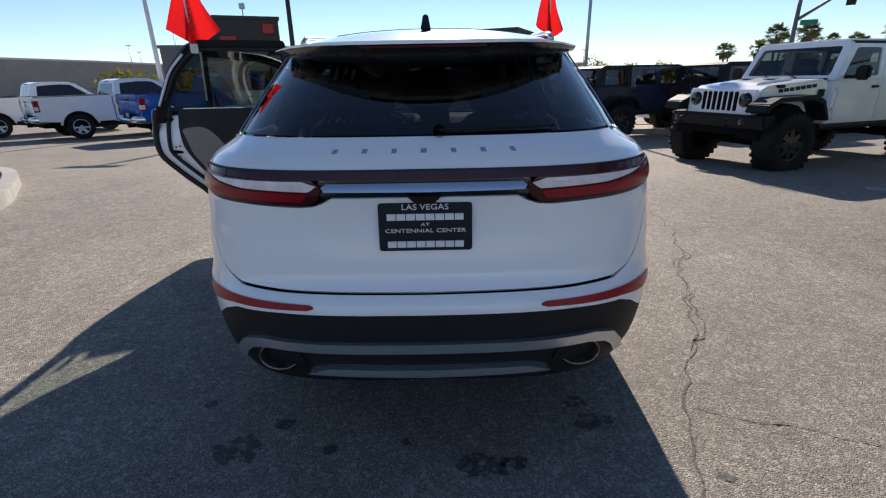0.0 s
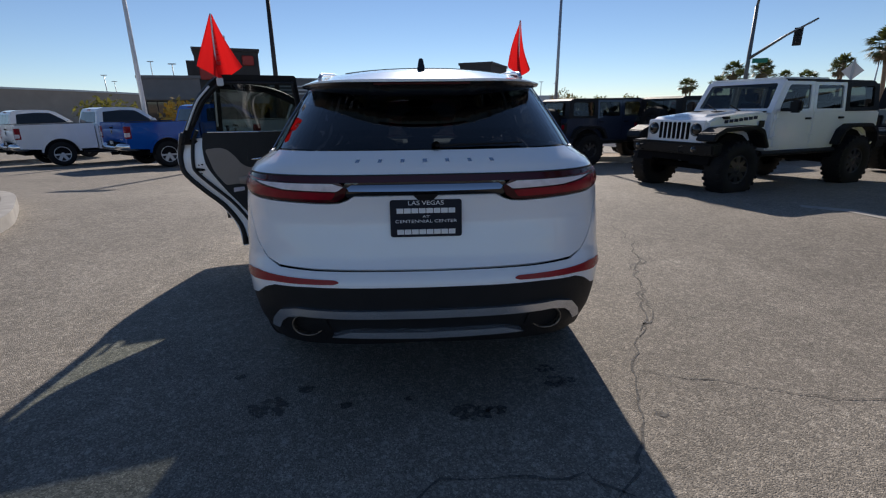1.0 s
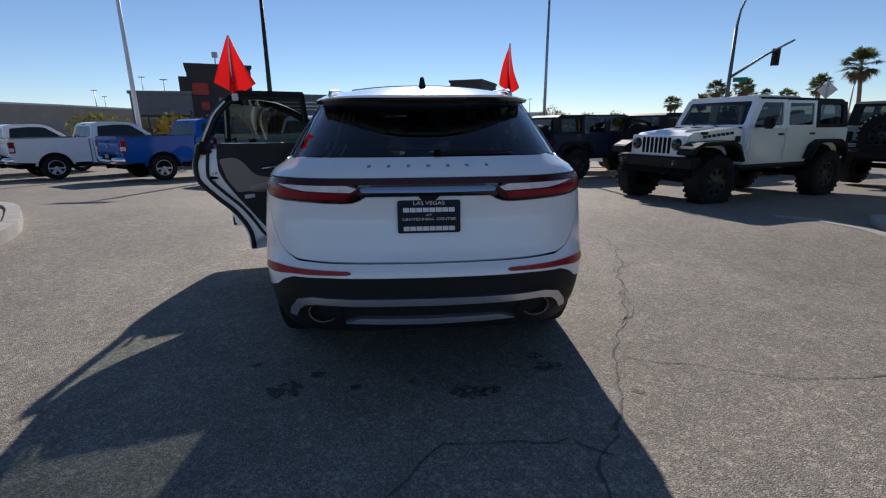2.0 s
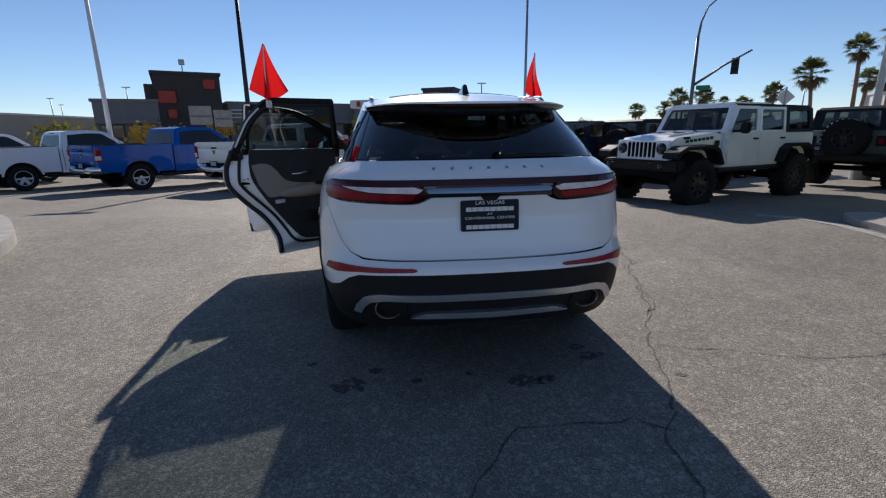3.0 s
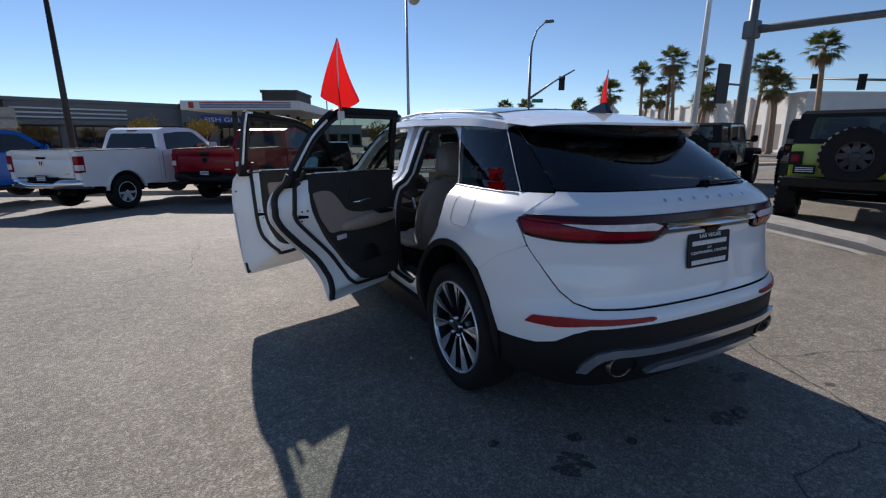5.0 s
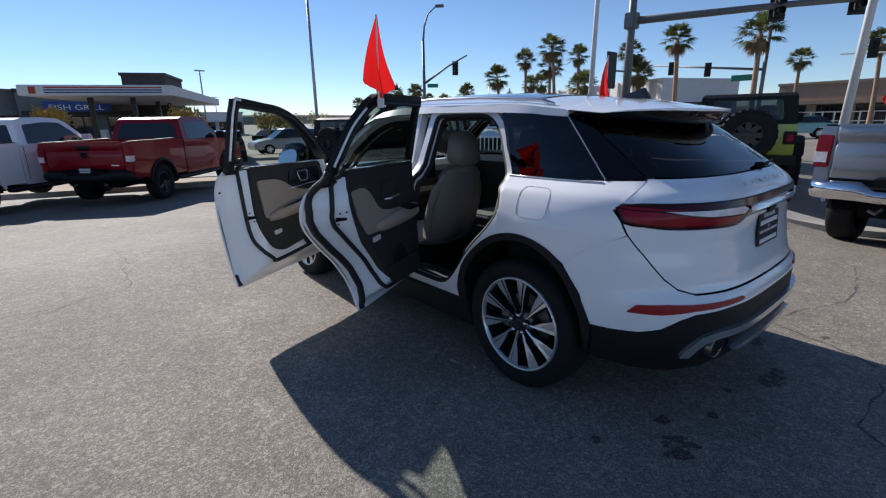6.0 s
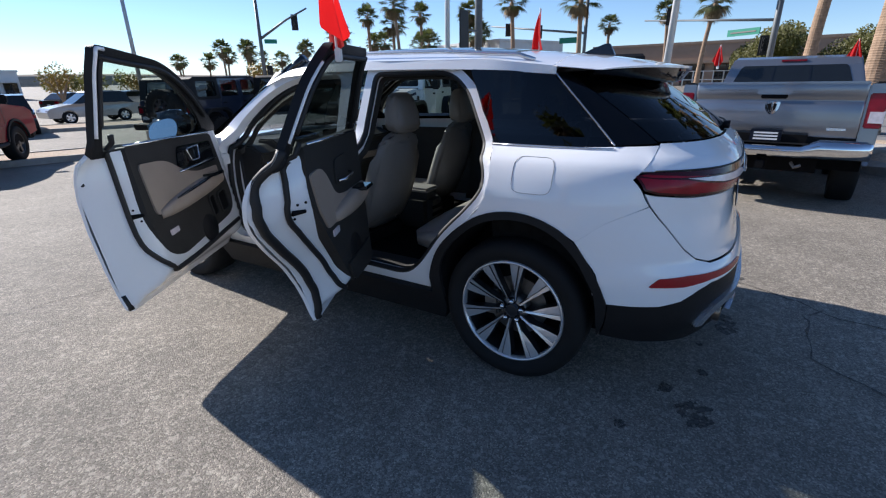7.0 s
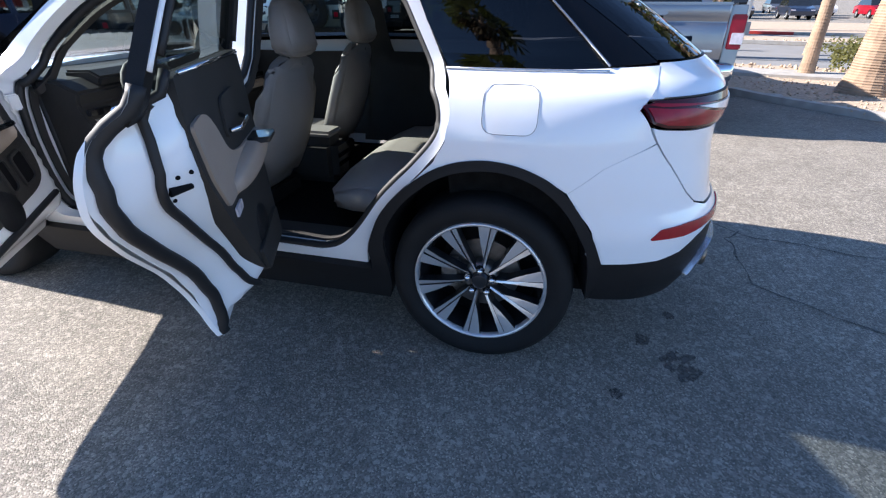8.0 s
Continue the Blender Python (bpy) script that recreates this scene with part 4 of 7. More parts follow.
def door(nm, low, up, win, hinge, angle, lean, side, glass, label, rear):
    """An open door: outer skin, sloping painted shut face with its seals, trim panel, framed window."""
    h = Vector(hinge)
    T = Matrix.Translation(-h)
    on = lambda u, v, off=0.0: T @ side(u, v, off)
    mp_ = ry if rear else fy
    low_r, up_r, win_r = rounded(low), rounded(up), rounded(win)
    if rear:
        edge = [(1.09, 1.20), (1.062, 1.10), (1.05, 1.0), (1.07, .915), (1.17, .795), (1.29, .67), (1.365, .55), (1.395, .46), (1.405, .34)]
        tr = [(1.955, .475, .05), (1.955, 1.20, .01), (1.235, 1.20, .015), (1.222, 1.10), (1.222, 1.0, .05), (1.25, .93, .04), (1.33, .80, .1), (1.42, .68, .1), (1.50, .56, .08), (1.56, .49, .05), (1.62, .475, .04)]
        line = [(1.31, 1.43), (1.22, 1.26), (1.175, 1.16), (1.15, 1.0), (1.165, .93), (1.25, .83), (1.37, .70), (1.45, .58), (1.50, .49), (1.555, .452), (1.64, .443), (1.90, .443)]
        ins = [(1.235, 1.085, .02), (1.35, 1.10, .06), (1.42, 1.04, .06), (1.47, .955, .06), (1.60, .930, .05), (1.93, .930), (1.93, .86), (1.34, .83, .02), (1.275, .93, .03)]
        arm, cup, lampy = [(1.43, .855), (1.92, .885)], (1.66, .63), (1.385, .795)
        bez = [(1.50, .985, .03), (1.52, 1.10, .03), (1.70, 1.11, .02), (1.70, .975, .02)]
        latch = (1.195, .95)
    else:
        edge = [(2.035, 1.20), (2.035, .8), (2.035, .37)]
        tr = [(2.885, .615, .12), (2.925, .72, .08), (2.885, 1.13, .03), (2.165, 1.155, .02), (2.15, .76, .14), (2.205, .595, .1), (2.31, .545, .06)]
        line = [(2.115, 1.50), (2.115, 1.26), (2.125, 1.15), (2.12, .74), (2.15, .60), (2.20, .525), (2.29, .498), (2.92, .552)]
        ins = [(2.20, 1.06, .03), (2.40, 1.05, .08), (2.53, .96, .08), (2.66, .935, .05), (2.84, .935, .01), (2.84, .865, .01), (2.30, .79, .03), (2.21, .80, .03)]
        arm, cup, lampy = [(2.24, .795), (2.83, .86)], (2.60, .60), (2.26, .69)
        bez = [(2.48, .99, .03), (2.52, 1.10, .03), (2.84, 1.09, .02), (2.84, .965, .02), (2.62, .96, .03)]
        latch = (2.15, .825)
    edge, tr, line, ins, bez, arm = mp_(edge), mp_(tr), mp_(line), mp_(ins), mp_(bez), mp_(arm)
    (latch,), (cup,), (lampy,) = mp_([latch]), mp_([cup]), mp_([lampy])
    y1 = low[0][0]

    def depth(u, v):
        """How far the painted inner face lies behind the skin: it slopes in from the shut edge, the sill and the hinges."""
        d = min((geometry.intersect_point_line(Vector((u, v)), Vector(a), Vector(b)) for a, b in zip(edge, edge[1:])), key=lambda r: (Vector((u, v)) - r[0]).length if 0 <= r[1] <= 1 else 9)
        e = (Vector((u, v)) - d[0].xy).length if 0 <= d[1] <= 1 else min(math.dist((u, v), q) for q in edge)
        return float(min(np.interp(e, [0, .02, .09, .155], [.016, .045, .125, .20]), np.interp(v - .37, [0, .045, .085, .14], [.03, .07, .15, .20]), np.interp(y1 - u, [0, .02, .06], [.03, .06, .20])))

    def shut(u, v, off=0.0):
        x = max(-.925 + depth(u, v), side(u, min(v, 1.5)).x + .018)
        return T @ Vector((x + off, u, v))
    tp = lambda u, v, off=0.0: T @ Vector((-.718 + off, u, v))
    ob = part(nm, sheet(low_r, on, .04, .018), PAINT_WHITE, suv, label, True)
    # the hinge line leans in, so that the open door's top leans out
    ob.matrix_basis = pose(*hinge, 0, 0, angle) @ pose(0, 0, .37, 0, -lean, 0) @ pose(0, 0, -.37)
    inner = [p for p in low if p[1] < 1.12]
    k0 = next(i for i, p in enumerate(low) if p[1] >= 1.08)
    zt = 1.165 if rear else 1.14
    top = [(y1, zt), (edge[0][0] + .055, zt), (edge[0][0] + .004, 1.205, .01), (edge[0][0] - .016, 1.13)] if rear else [(y1, zt), (edge[0][0] + .004, zt, .01), (edge[0][0], 1.12)]
    inner = low[:k0] + top + [p for p in low[k0:] if p[1] < 1.08]
    part("shut_face", sheet(rounded(inner), shut, .025, 0), PAINT_WHITE, ob, "white painted shut face", True)
    part("window_frame", sheet(up_r, on, .05, .034, [win_r], back=True), PLASTIC, ob, "black window frame", True)
    ti = [p for p in dense(inset(up_r, .010), .03) if p[1] > 1.22 and p[0] < (1.33 if rear else 2.10)]
    part("frame_inner", tube([on(y, z, .036) for y, z in ti], .008 if rear else .009, 6), PAINT_WHITE, ob, "white inner edge of the frame", True)
    part("window_pane", sheet(inset(win_r, -.012), on, .08, 0, off=.026), glass, ob, "dark privacy glass" if rear else "lightly tinted glass")
    ys = (1.945, 1.1) if rear else (2.97, 2.04)
    zb = (1.155, 1.155) if rear else (1.122, 1.155)
    part("belt_strip", tube([on(ys[0] + (ys[1] - ys[0]) * k / 5, zb[0] + (zb[1] - zb[0]) * k / 5, -.004) for k in range(6)], .007, 6), CHROME, ob, smooth=True)
    part("inner_belt_strip", tube([tp(tr[1][0] - .03, 1.192, .004), tp(tr[2][0] + .03, 1.203, .004)] if rear else [tp(2.94, 1.138, .004), tp(2.16, 1.158, .004)], .006, 6), CHROME, ob, smooth=True)
    up_line = [p for p in dense(inset(up_r, .034), .03) if p[1] > 1.24]
    part("frame_seal", tube([on(y, z, .042) for y, z in up_line], .011, 6), RUBBER, ob, "black rubber door seal", True) if up_line else None
    sl = smooth_line(line, 4)
    part("door_seal", tube([shut(y, z, .010) if z < 1.16 else on(y, z, .046) for y, z in sl if z < 1.25], .013, 6), RUBBER, ob, "black rubber door seal", True)
    if rear:
        se = smooth_line([(edge[0][0] + .030, 1.20)] + [(y + .026, z) for y, z in edge[1:-1]] + [(edge[-1][0] + .02, .35)], 4)
        part("edge_seal", tube([shut(y, z, .004) for y, z in se], .020, 8), RUBBER, ob, "black rubber edge seal", True)
    else:
        part("edge_seal", tube([on(edge[0][0] + .012, z, .02) for z in (.375, .41, .46)], .014, 6), RUBBER, ob, smooth=True)
    # trim panel
    part("door_trim", sheet(rounded(tr), tp, .05, -.05), TRIM_DARK, ob, "dark grey door trim", True)
    part("trim_insert", sheet(rounded(ins), tp, .04, -.012, off=.009), BEIGE, ob, "beige leather insert", True)
    part("pull_recess", sheet(rounded(bez), tp, .04, -.008, off=.010), TRIM_DARK if rear else GLOSS_BLACK, ob, "dark switch and pull bezel", True)
    n = 8
    ab = bmesh.new()
    rows = []
    for k in range(n + 1):
        y, z = arm[0][0] + (arm[1][0] - arm[0][0]) * k / n, arm[0][1] + (arm[1][1] - arm[0][1]) * k / n
        bulge = .006 + .042 * math.sin(math.pi * min(1, k / n * .8 + .02)) ** .6
        hh = .25 + .75 * math.sin(math.pi * min(1, k / n * .8 + .02)) ** .5
        rows.append([ab.verts.new(tp(y, z + dz * hh, .006 + d * bulge)) for dz, d in ((.055, 0), (.05, .7), (.035, 1), (-.01, 1), (-.035, .7), (-.05, 0))])
    for a, b in zip(rows, rows[1:]):
        for j in range(5):
            ab.faces.new((a[j], b[j], b[j + 1], a[j + 1]))
    for rw in (rows[0], rows[-1]):
        ab.faces.new(rw)
    part("armrest", ab, BEIGE, ob, "beige armrest", True)
    if rear:
        part("pull_handle", tube([tp(bez[0][0] + .02, bez[0][1] + .02, .014), tp(bez[0][0] + .05, bez[0][1] + .02, .04), tp(bez[0][0] + .15, bez[0][1] + .03, .04), tp(bez[0][0] + .18, bez[0][1] + .035, .014)], .008, 6), CHROME, ob, smooth=True)
    part("switch_pack", box(-.040, .040, -.06, .06, -.010, .010, None, Matrix.Translation(tp(arm[1][0] - .12, arm[1][1] + .038, .045))), GLOSS_BLACK, ob, bevel=.004)
    if not rear:
        part("armrest_inlay", tube([tp(arm[0][0] + (arm[1][0] - arm[0][0]) * k, arm[0][1] + (arm[1][1] - arm[0][1]) * k + .042, .044) for k in (.18, .4, .6, .86)], [.004, .010, .012, .005], 6), GLOSS_BLACK, ob, "dark inlay along the armrest", True)
        loop = fy([(2.60, 1.005, .012), (2.575, 1.075, .012), (2.69, 1.082, .012), (2.675, 1.005, .012)])
        part("pull_loop", tube([tp(u, v, .022) for u, v in dense(rounded(loop), .012)], .004, 6, closed=True), CHROME, ob, "chrome rim of the door pull", True)
        part("switch_line", tube([tp(u, v, .022) for u, v in fy([(2.46, .968), (2.60, .972), (2.84, .985)])], .0045, 6), CHROME, ob, "bright line below the switches", True)
    part("speaker_grille", lathe([(.0, .004), (.075, .004), (.085, -.006)], 24, None, Matrix.Translation(tp(*cup, .003))), PLASTIC, ob, smooth=True)
    part("courtesy_lamp", sheet(rounded([(lampy[0], lampy[1] - .018, .006), (lampy[0] + .075, lampy[1] - .012, .006), (lampy[0] + .075, lampy[1] + .016, .006), (lampy[0], lampy[1] + .012, .006)]), tp, .03, -.006, off=.008), LAMP_CLEAR, ob, "small pale courtesy lens")
    if not rear:
        for u0, u1 in ((2.66, 2.73), (2.755, 2.86)):
            well = rounded(fy([(u0, .635, .03), (u1, .650, .04), (u1 - .01, .795, .04), (u0 - .01, .775, .03)]))
            pocket = part("bottle_pocket", sheet(well, tp, .04, -.010, [inset(well, .012)], off=.012), TRIM_DARK, ob, "moulded rim of a bottle pocket", True)
            part("pocket_floor", sheet(inset(well, .010), tp, .05, -.002, off=.004), UNDER, pocket)
    else:
        part("map_pocket", sheet(rounded([(lampy[0] + .16, .50, .03), (lampy[0] + .48, .50, .03), (lampy[0] + .48, .62, .02), (lampy[0] + .12, .60, .02)]), tp, .05, -.012, off=.014), TRIM_DARK, ob, smooth=True)
    # latch and bolts on the shut face
    ly, lz = latch
    a, b = shut(ly - .02, lz), shut(ly + .02, lz)
    part("latch", tube([a + (a - b) * .1 + Vector((.004, 0, 0)), b + Vector((.004, 0, -.004))], [.013, .007], 6), UNDER, ob, "black door latch")
    for du, dz in ((-.012, .030), (.010, .034), (.0, -.030)):
        part("bolt_head", lathe([(.0, .003), (.005, .003), (.006, -.002)], 10, None, Matrix.Translation(shut(ly + du, lz + dz)) @ pose(0, 0, 0, 0, 0, -40)), UNDER, ob)
    gy, gz = edge[0][0] + .018, 1.02
    if not rear:
        part("grommet", lathe([(.0, .003), (.009, .003), (.010, -.002)], 12, None, Matrix.Translation(shut(gy, gz)) @ pose(0, 0, 0, 0, 0, -50)), RUBBER, ob)
    # outer handle
    hy = 1.20 if rear else 2.10
    part("door_handle", tube([on(hy, .985, -.002), on(hy + .02, .985, -.032), on(hy + .17, .985, -.034), on(hy + .19, .985, -.002)], .012, 8), PAINT_WHITE, ob, smooth=True)
    part("check_strap", tube([on(low[0][0] - .01, .80, .06), on(low[0][0] + .05, .80, .10)], .01, 6), PLASTIC, ob)
    if not rear:
        # mirror on the front door, its glass tipped up a little
        mp = Vector((-0.045, -0.159, 1.192))
        mm = Matrix.Translation(mp) @ pose(0, 0, 0, 0, -3, -6.5)
        mb = seat_cushion(-.150, .190, -.062, .085, -.092, .112, .05)
        for v in mb.verts:
            v.co.z *= 1 - .35 * max(0, v.co.x / .185) ** 2
            v.co.x *= 1 - 1.5 * max(0, v.co.y)
        mb.transform(mm)
        mr = part("door_mirror", mb, GLOSS_BLACK, ob, "black and white door mirror", True)
        gm = mm @ Matrix.Translation((.002, -.076, .002)) @ pose(0, 0, 0, -16, 0, 0)
        part("mirror_glass", sheet(rounded([(-.112, -.058, .06), (.085, -.070, .05), (.110, .024, .05), (.06, .064, .05), (-.095, .050, .06)]), lambda u, v, off: gm @ Vector((u, off, v)), .08, .004), MIRROR, mr, "mirror glass", True)
        part("mirror_arm", tube([on(2.92, 1.11, .0), mm @ Vector((.20, .02, -.055)), mm @ Vector((.08, .02, -.05))], .022, 8), PLASTIC, mr, smooth=True)
        part("sail_panel", sheet(rounded(fy([(2.84, 1.13), (3.02, 1.10), (2.91, 1.21), (2.81, 1.26)])), on, .05, .02, off=-.002, back=True), GLOSS_BLACK, ob, smooth=True)
    return ob


rd = door("rear_door", REAR_LOW, REAR_UP, REAR_WIN, (-.905, 1.975, 0), -66, 3.5, left, PRIVACY, "open white rear door", True)
fd = door("front_door", FRONT_LOW, FRONT_UP, FRONT_WIN, (-.900, 3.120, 0), -60, 7.5, left, TINT, "open white front door", False)
# outer faces of the windscreen pillars, from the door apertures to the glass
for s, side in ((-1, left), (1, right)):
    bm = bmesh.new()
    prev = None
    for v in (-.04, .1, .25, .4, .55, .7, .85, .98):
        g = screen(s * 1.0, v, -.012)
        y, z = min(3.22, g.y + .06), g.z - .01
        cur = (bm.verts.new(g), bm.verts.new((g + side(y, z, .026)) / 2 + Vector((s * .012, .01, .012))), bm.verts.new(side(y, z, .026)))
        if prev:
            for j in range(2):
                bm.faces.new((prev[j], cur[j], cur[j + 1], prev[j + 1]))
        prev = cur
    part("pillar_face", bm, GLOSS_BLACK, suv, "gloss black face of the windscreen pillar", True)
# the doors of the far side are shut
part("far_rear_door", sheet(rounded(REAR_LOW), right, .06, .03), PAINT_WHITE, suv, "shut white rear door", True)
part("far_rear_frame", sheet(rounded(REAR_UP), right, .06, .03, [rounded(REAR_WIN)]), GLOSS_BLACK, suv, smooth=True)
part("far_rear_pane", sheet(inset(rounded(REAR_WIN), -.012), right, .1, 0, off=.02), PRIVACY, suv)
part("far_front_door", sheet(rounded(FRONT_LOW), right, .06, .03), PAINT_WHITE, suv, "shut white front door", True)
part("far_front_frame", sheet(rounded(FRONT_UP), right, .06, .03, [rounded(FRONT_WIN)]), GLOSS_BLACK, suv, smooth=True)
part("far_front_pane", sheet(inset(rounded(FRONT_WIN), -.012), right, .1, 0, off=.02), TINT, suv)
part("far_pillar_trim", sheet(rounded([(2.12, .40), (2.10, 1.15), (2.06, 1.56), (1.86, 1.56), (1.84, 1.15), (1.84, .40)]), right, .1, 0, off=.075), TRIM_DARK, suv, "dark pillar trim", True)
part("far_door_trim", sheet(rounded([(3.0, .45), (3.0, 1.10), (2.07, 1.14), (2.07, .45)]), right, .1, 0, off=.10), TRIM_DARK, suv, smooth=True)
part("far_door_trim", sheet(rounded([(1.88, .45), (1.88, 1.14), (1.17, 1.14), (1.2, .9), (1.5, .45)]), right, .1, 0, off=.10), TRIM_DARK, suv, smooth=True)


# ---- wheels ----
def tyre_mesh(R, w, bead, n=56):
    s = w / 2
    return lathe([(bead, -s * .78), (bead + .02, -s * .92), ((R + bead) / 2, -s), (R - .03, -s * .96), (R - .008, -s * .84), (R, -s * .5), (R, s * .5), (R - .008, s * .84), (R - .03, s * .96), ((R + bead) / 2, s), (bead + .02, s * .92), (bead, s * .78)], n)


def alloy_wheel(parent, m, R=.365, w=.245, rim=.262, spokes=10, name="wheel", style="wide", face=ALLOY, dark=ALLOY_DARK):
    """A wheel whose outer face looks along +x of m."""
    wh = part(name, tyre_mesh(R, w, rim), TYRE, parent, "black tyre on a wheel" if face is ALLOY else "", True)
    wh.matrix_basis = m
    s = w / 2
    part("rim_lip", lathe([(rim + .006, s * .76), (rim + .004, s * .90), (rim - .003, s * .92), (rim - .009, s * .88), (rim - .014, s * .70)], 56), face, wh, smooth=True)
    part("rim_barrel", lathe([(rim - .016, s * .75), (rim - .03, s * .2), (rim - .03, -s * .8)], 40), dark, wh, smooth=True)
    part("brake_disc", lathe([(.0, -.01), (.155, -.01), (.155, .012), (.0, .012)], 36), IRON, wh, smooth=False)
    part("brake_caliper", box(.012, .05, -.17, -.09, -.07, .07), IRON, wh, bevel=.012)
    part("wheel_back", lathe([(.0, -.03), (rim - .03, -.035)], 32), UNDER, wh)
    def pt(r, t, x):
        return Vector((x, r, t))
    ro = rim - .010
    # each spoke: a narrow bright rib from the hub to the rim and, past a dark groove, a blade that widens outwards
    sp, gr = bmesh.new(), bmesh.new()
    rib = [(.050, -.0075, .0, s * .66), (.125, -.0105, -.0005, s * .75), (.19, -.0155, -.001, s * .82), (ro, -.0225, -.0015, s * .87)]
    blade = [(.108, .0035, .0044, s * .73), (.155, .0035, .022, s * .79), (.195, .0035, .035, s * .825), (ro, .004, .051, s * .87)]
    stem = [(.050, .0, .0055, s * .58), (.118, .0, .006, s * .70), (.155, .0, .004, s * .745), (ro, -.001, .004, s * .80)]
    for prof, shiny in ((rib, True), (blade, True), (stem, False)):
        top_a = [sp.verts.new(pt(r, t0, x)) for r, t0, t1, x in prof]
        top_b = [sp.verts.new(pt(r, t1, x - (.004 if shiny else 0))) for r, t0, t1, x in prof]
        bot_a = [sp.verts.new(pt(r, t0 - .004, x - .042)) for r, t0, t1, x in prof]
        bot_b = [sp.verts.new(pt(r, t1 + .004, x - .046)) for r, t0, t1, x in prof]
        for j in range(3):
            sp.faces.new((top_a[j], top_a[j + 1], top_b[j + 1], top_b[j])).material_index = 0 if shiny else 1
            sp.faces.new((top_b[j], top_b[j + 1], bot_b[j + 1], bot_b[j])).material_index = 1
            sp.faces.new((top_a[j], bot_a[j], bot_a[j + 1], top_a[j + 1])).material_index = 1
    prof = [(.07, .0045, s * .40), (.15, .010, s * .52), (ro, .020, s * .66)]
    a_ = [gr.verts.new(pt(r, -t, x)) for r, t, x in prof]
    b_ = [gr.verts.new(pt(r, t, x)) for r, t, x in prof]
    for j in range(2):
        gr.faces.new((a_[j], a_[j + 1], b_[j + 1], b_[j]))
    first = part("spoke", sp, [face, dark], wh), part("spoke_groove", gr, dark, wh)
    for i in range(spokes):
        turn = pose(0, 0, 0, 360 * (i + .26) / spokes)
        for f in first:
            ob = f if i == 0 else new(f.name.split(".")[0], f.data)
            ob.parent = wh
            ob.matrix_basis = turn
    part("hub", lathe([(.0, s * .56), (.058, s * .55), (.072, s * .46), (.078, s * .2)], 30), IRON, wh, smooth=True)
    part("hub_boss", lathe([(.0, s * .68), (.034, s * .68), (.038, s * .55)], 24), dark, wh, smooth=True)
    part("hub_ring", lathe([(.026, s * .70), (.028, s * .765), (.031, s * .765), (.033, s * .70)], 24), dark, wh, smooth=True)
    part("hub_cap", lathe([(.0, s * .75), (.022, s * .748), (.0275, s * .74)], 20), dark, wh, smooth=True)
    well = lathe([(.0, .0), (.0175, .0), (.0185, -.004)], 14)
    nut = lathe([(.0, s * .20), (.008, s * .19), (.0125, s * .15), (.0135, -.01)], 8)
    for i in range(5):
        a = 2 * math.pi * (i + .26) / 5
        at = Matrix.Translation((s * .66, .0515 * math.cos(a), .0515 * math.sin(a)))
        if i == 0:
            w0, n0 = part("nut_well", well, UNDER, wh), part("wheel_nut", nut, CHROME, wh, smooth=True)
        for f in (w0, n0):
            ob = f if i == 0 else new(f.name.split(".")[0], f.data)
            ob.parent = wh
            ob.matrix_basis = at
    return wh


for x, y, rz in ((-.795, .925, 180), (.795, .925, 0), (-.795, 3.635, 180), (.795, 3.635, 0)):
    alloy_wheel(suv, pose(x, y, .362, 0, 0, rz))


# ---- small red flags on the windows ----
def flag(name, m, height, width, group, label, mark=False):
    """A red cloth flag hanging in folds from a short white staff."""
    f = thing(name, m, label, "flag", group)
    bm = bmesh.new()
    nu, nv = 14, 16
    rows = []
    for j in range(nv + 1):
        v = j / nv
        wl = width * (.06 + .94 * v ** 1.05)
        rows.append([bm.verts.new((wl * (i / nu - .5 + .06 * v), .035 * v * math.sin(i / nu * 11 + 1.2 * v) + .02 * math.sin(3 * v), height * (1 - v) - .05 * v * v * math.cos((i / nu - .5) * 5) * .6 + (.03 * v * abs(i / nu - .5) * 2))) for i in range(nu + 1)])
    for a, b in zip(rows, rows[1:]):
        for i in range(nu):
            bm.faces.new((a[i], a[i + 1], b[i + 1], b[i]))
    cl = part("cloth", bm, CLOTH_RED, f, "red cloth with a pale printed mark" if mark else "red cloth", True)
    mk = bmesh.new()
    spot = lambda u, v, d: mk.verts.new((width * (.06 + .94 * v ** 1.05) * (u - .5 + .06 * v), .035 * v * math.sin(u * 11 + 1.2 * v) + .02 * math.sin(3 * v) + d, height * (1 - v) - .05 * v * v * math.cos((u - .5) * 5) * .6 + (.03 * v * abs(u - .5) * 2)))
    for d in (-.003, .003) if mark else ():
        for k in range(6):
            v0, v1 = .30 + k * .085, .36 + k * .085
            for u0 in (.42, .48, .54):
                mk.faces.new((spot(u0, v0, d), spot(u0 + .06, v0, d), spot(u0 + .06, v1, d), spot(u0, v1, d)))
    if mark:
        part("printed_mark", mk, CLOTH_PALE, cl, "pale bars that stand for print")
    part("staff", tube([(-.01, .004, -.04), (-.005, .004, height * .6), (0, .004, height + .005)], .005, 6), WHITE_PVC, f, "white staff")
    part("clip", box(-.02, .02, -.012, .012, -.07, -.02), WHITE_PVC, f, bevel=.004)
    return f


flag("window_flag", pose(-1.335, 1.50, 1.585, 0, 0, 32), .365, .275, "window flags", "red cloth flag clipped to the open rear door", True)
flag("window_flag", pose(.66, 1.42, 1.56, 0, 0, 52), .33, .22, "window flags", "red cloth flag clipped to the far window")


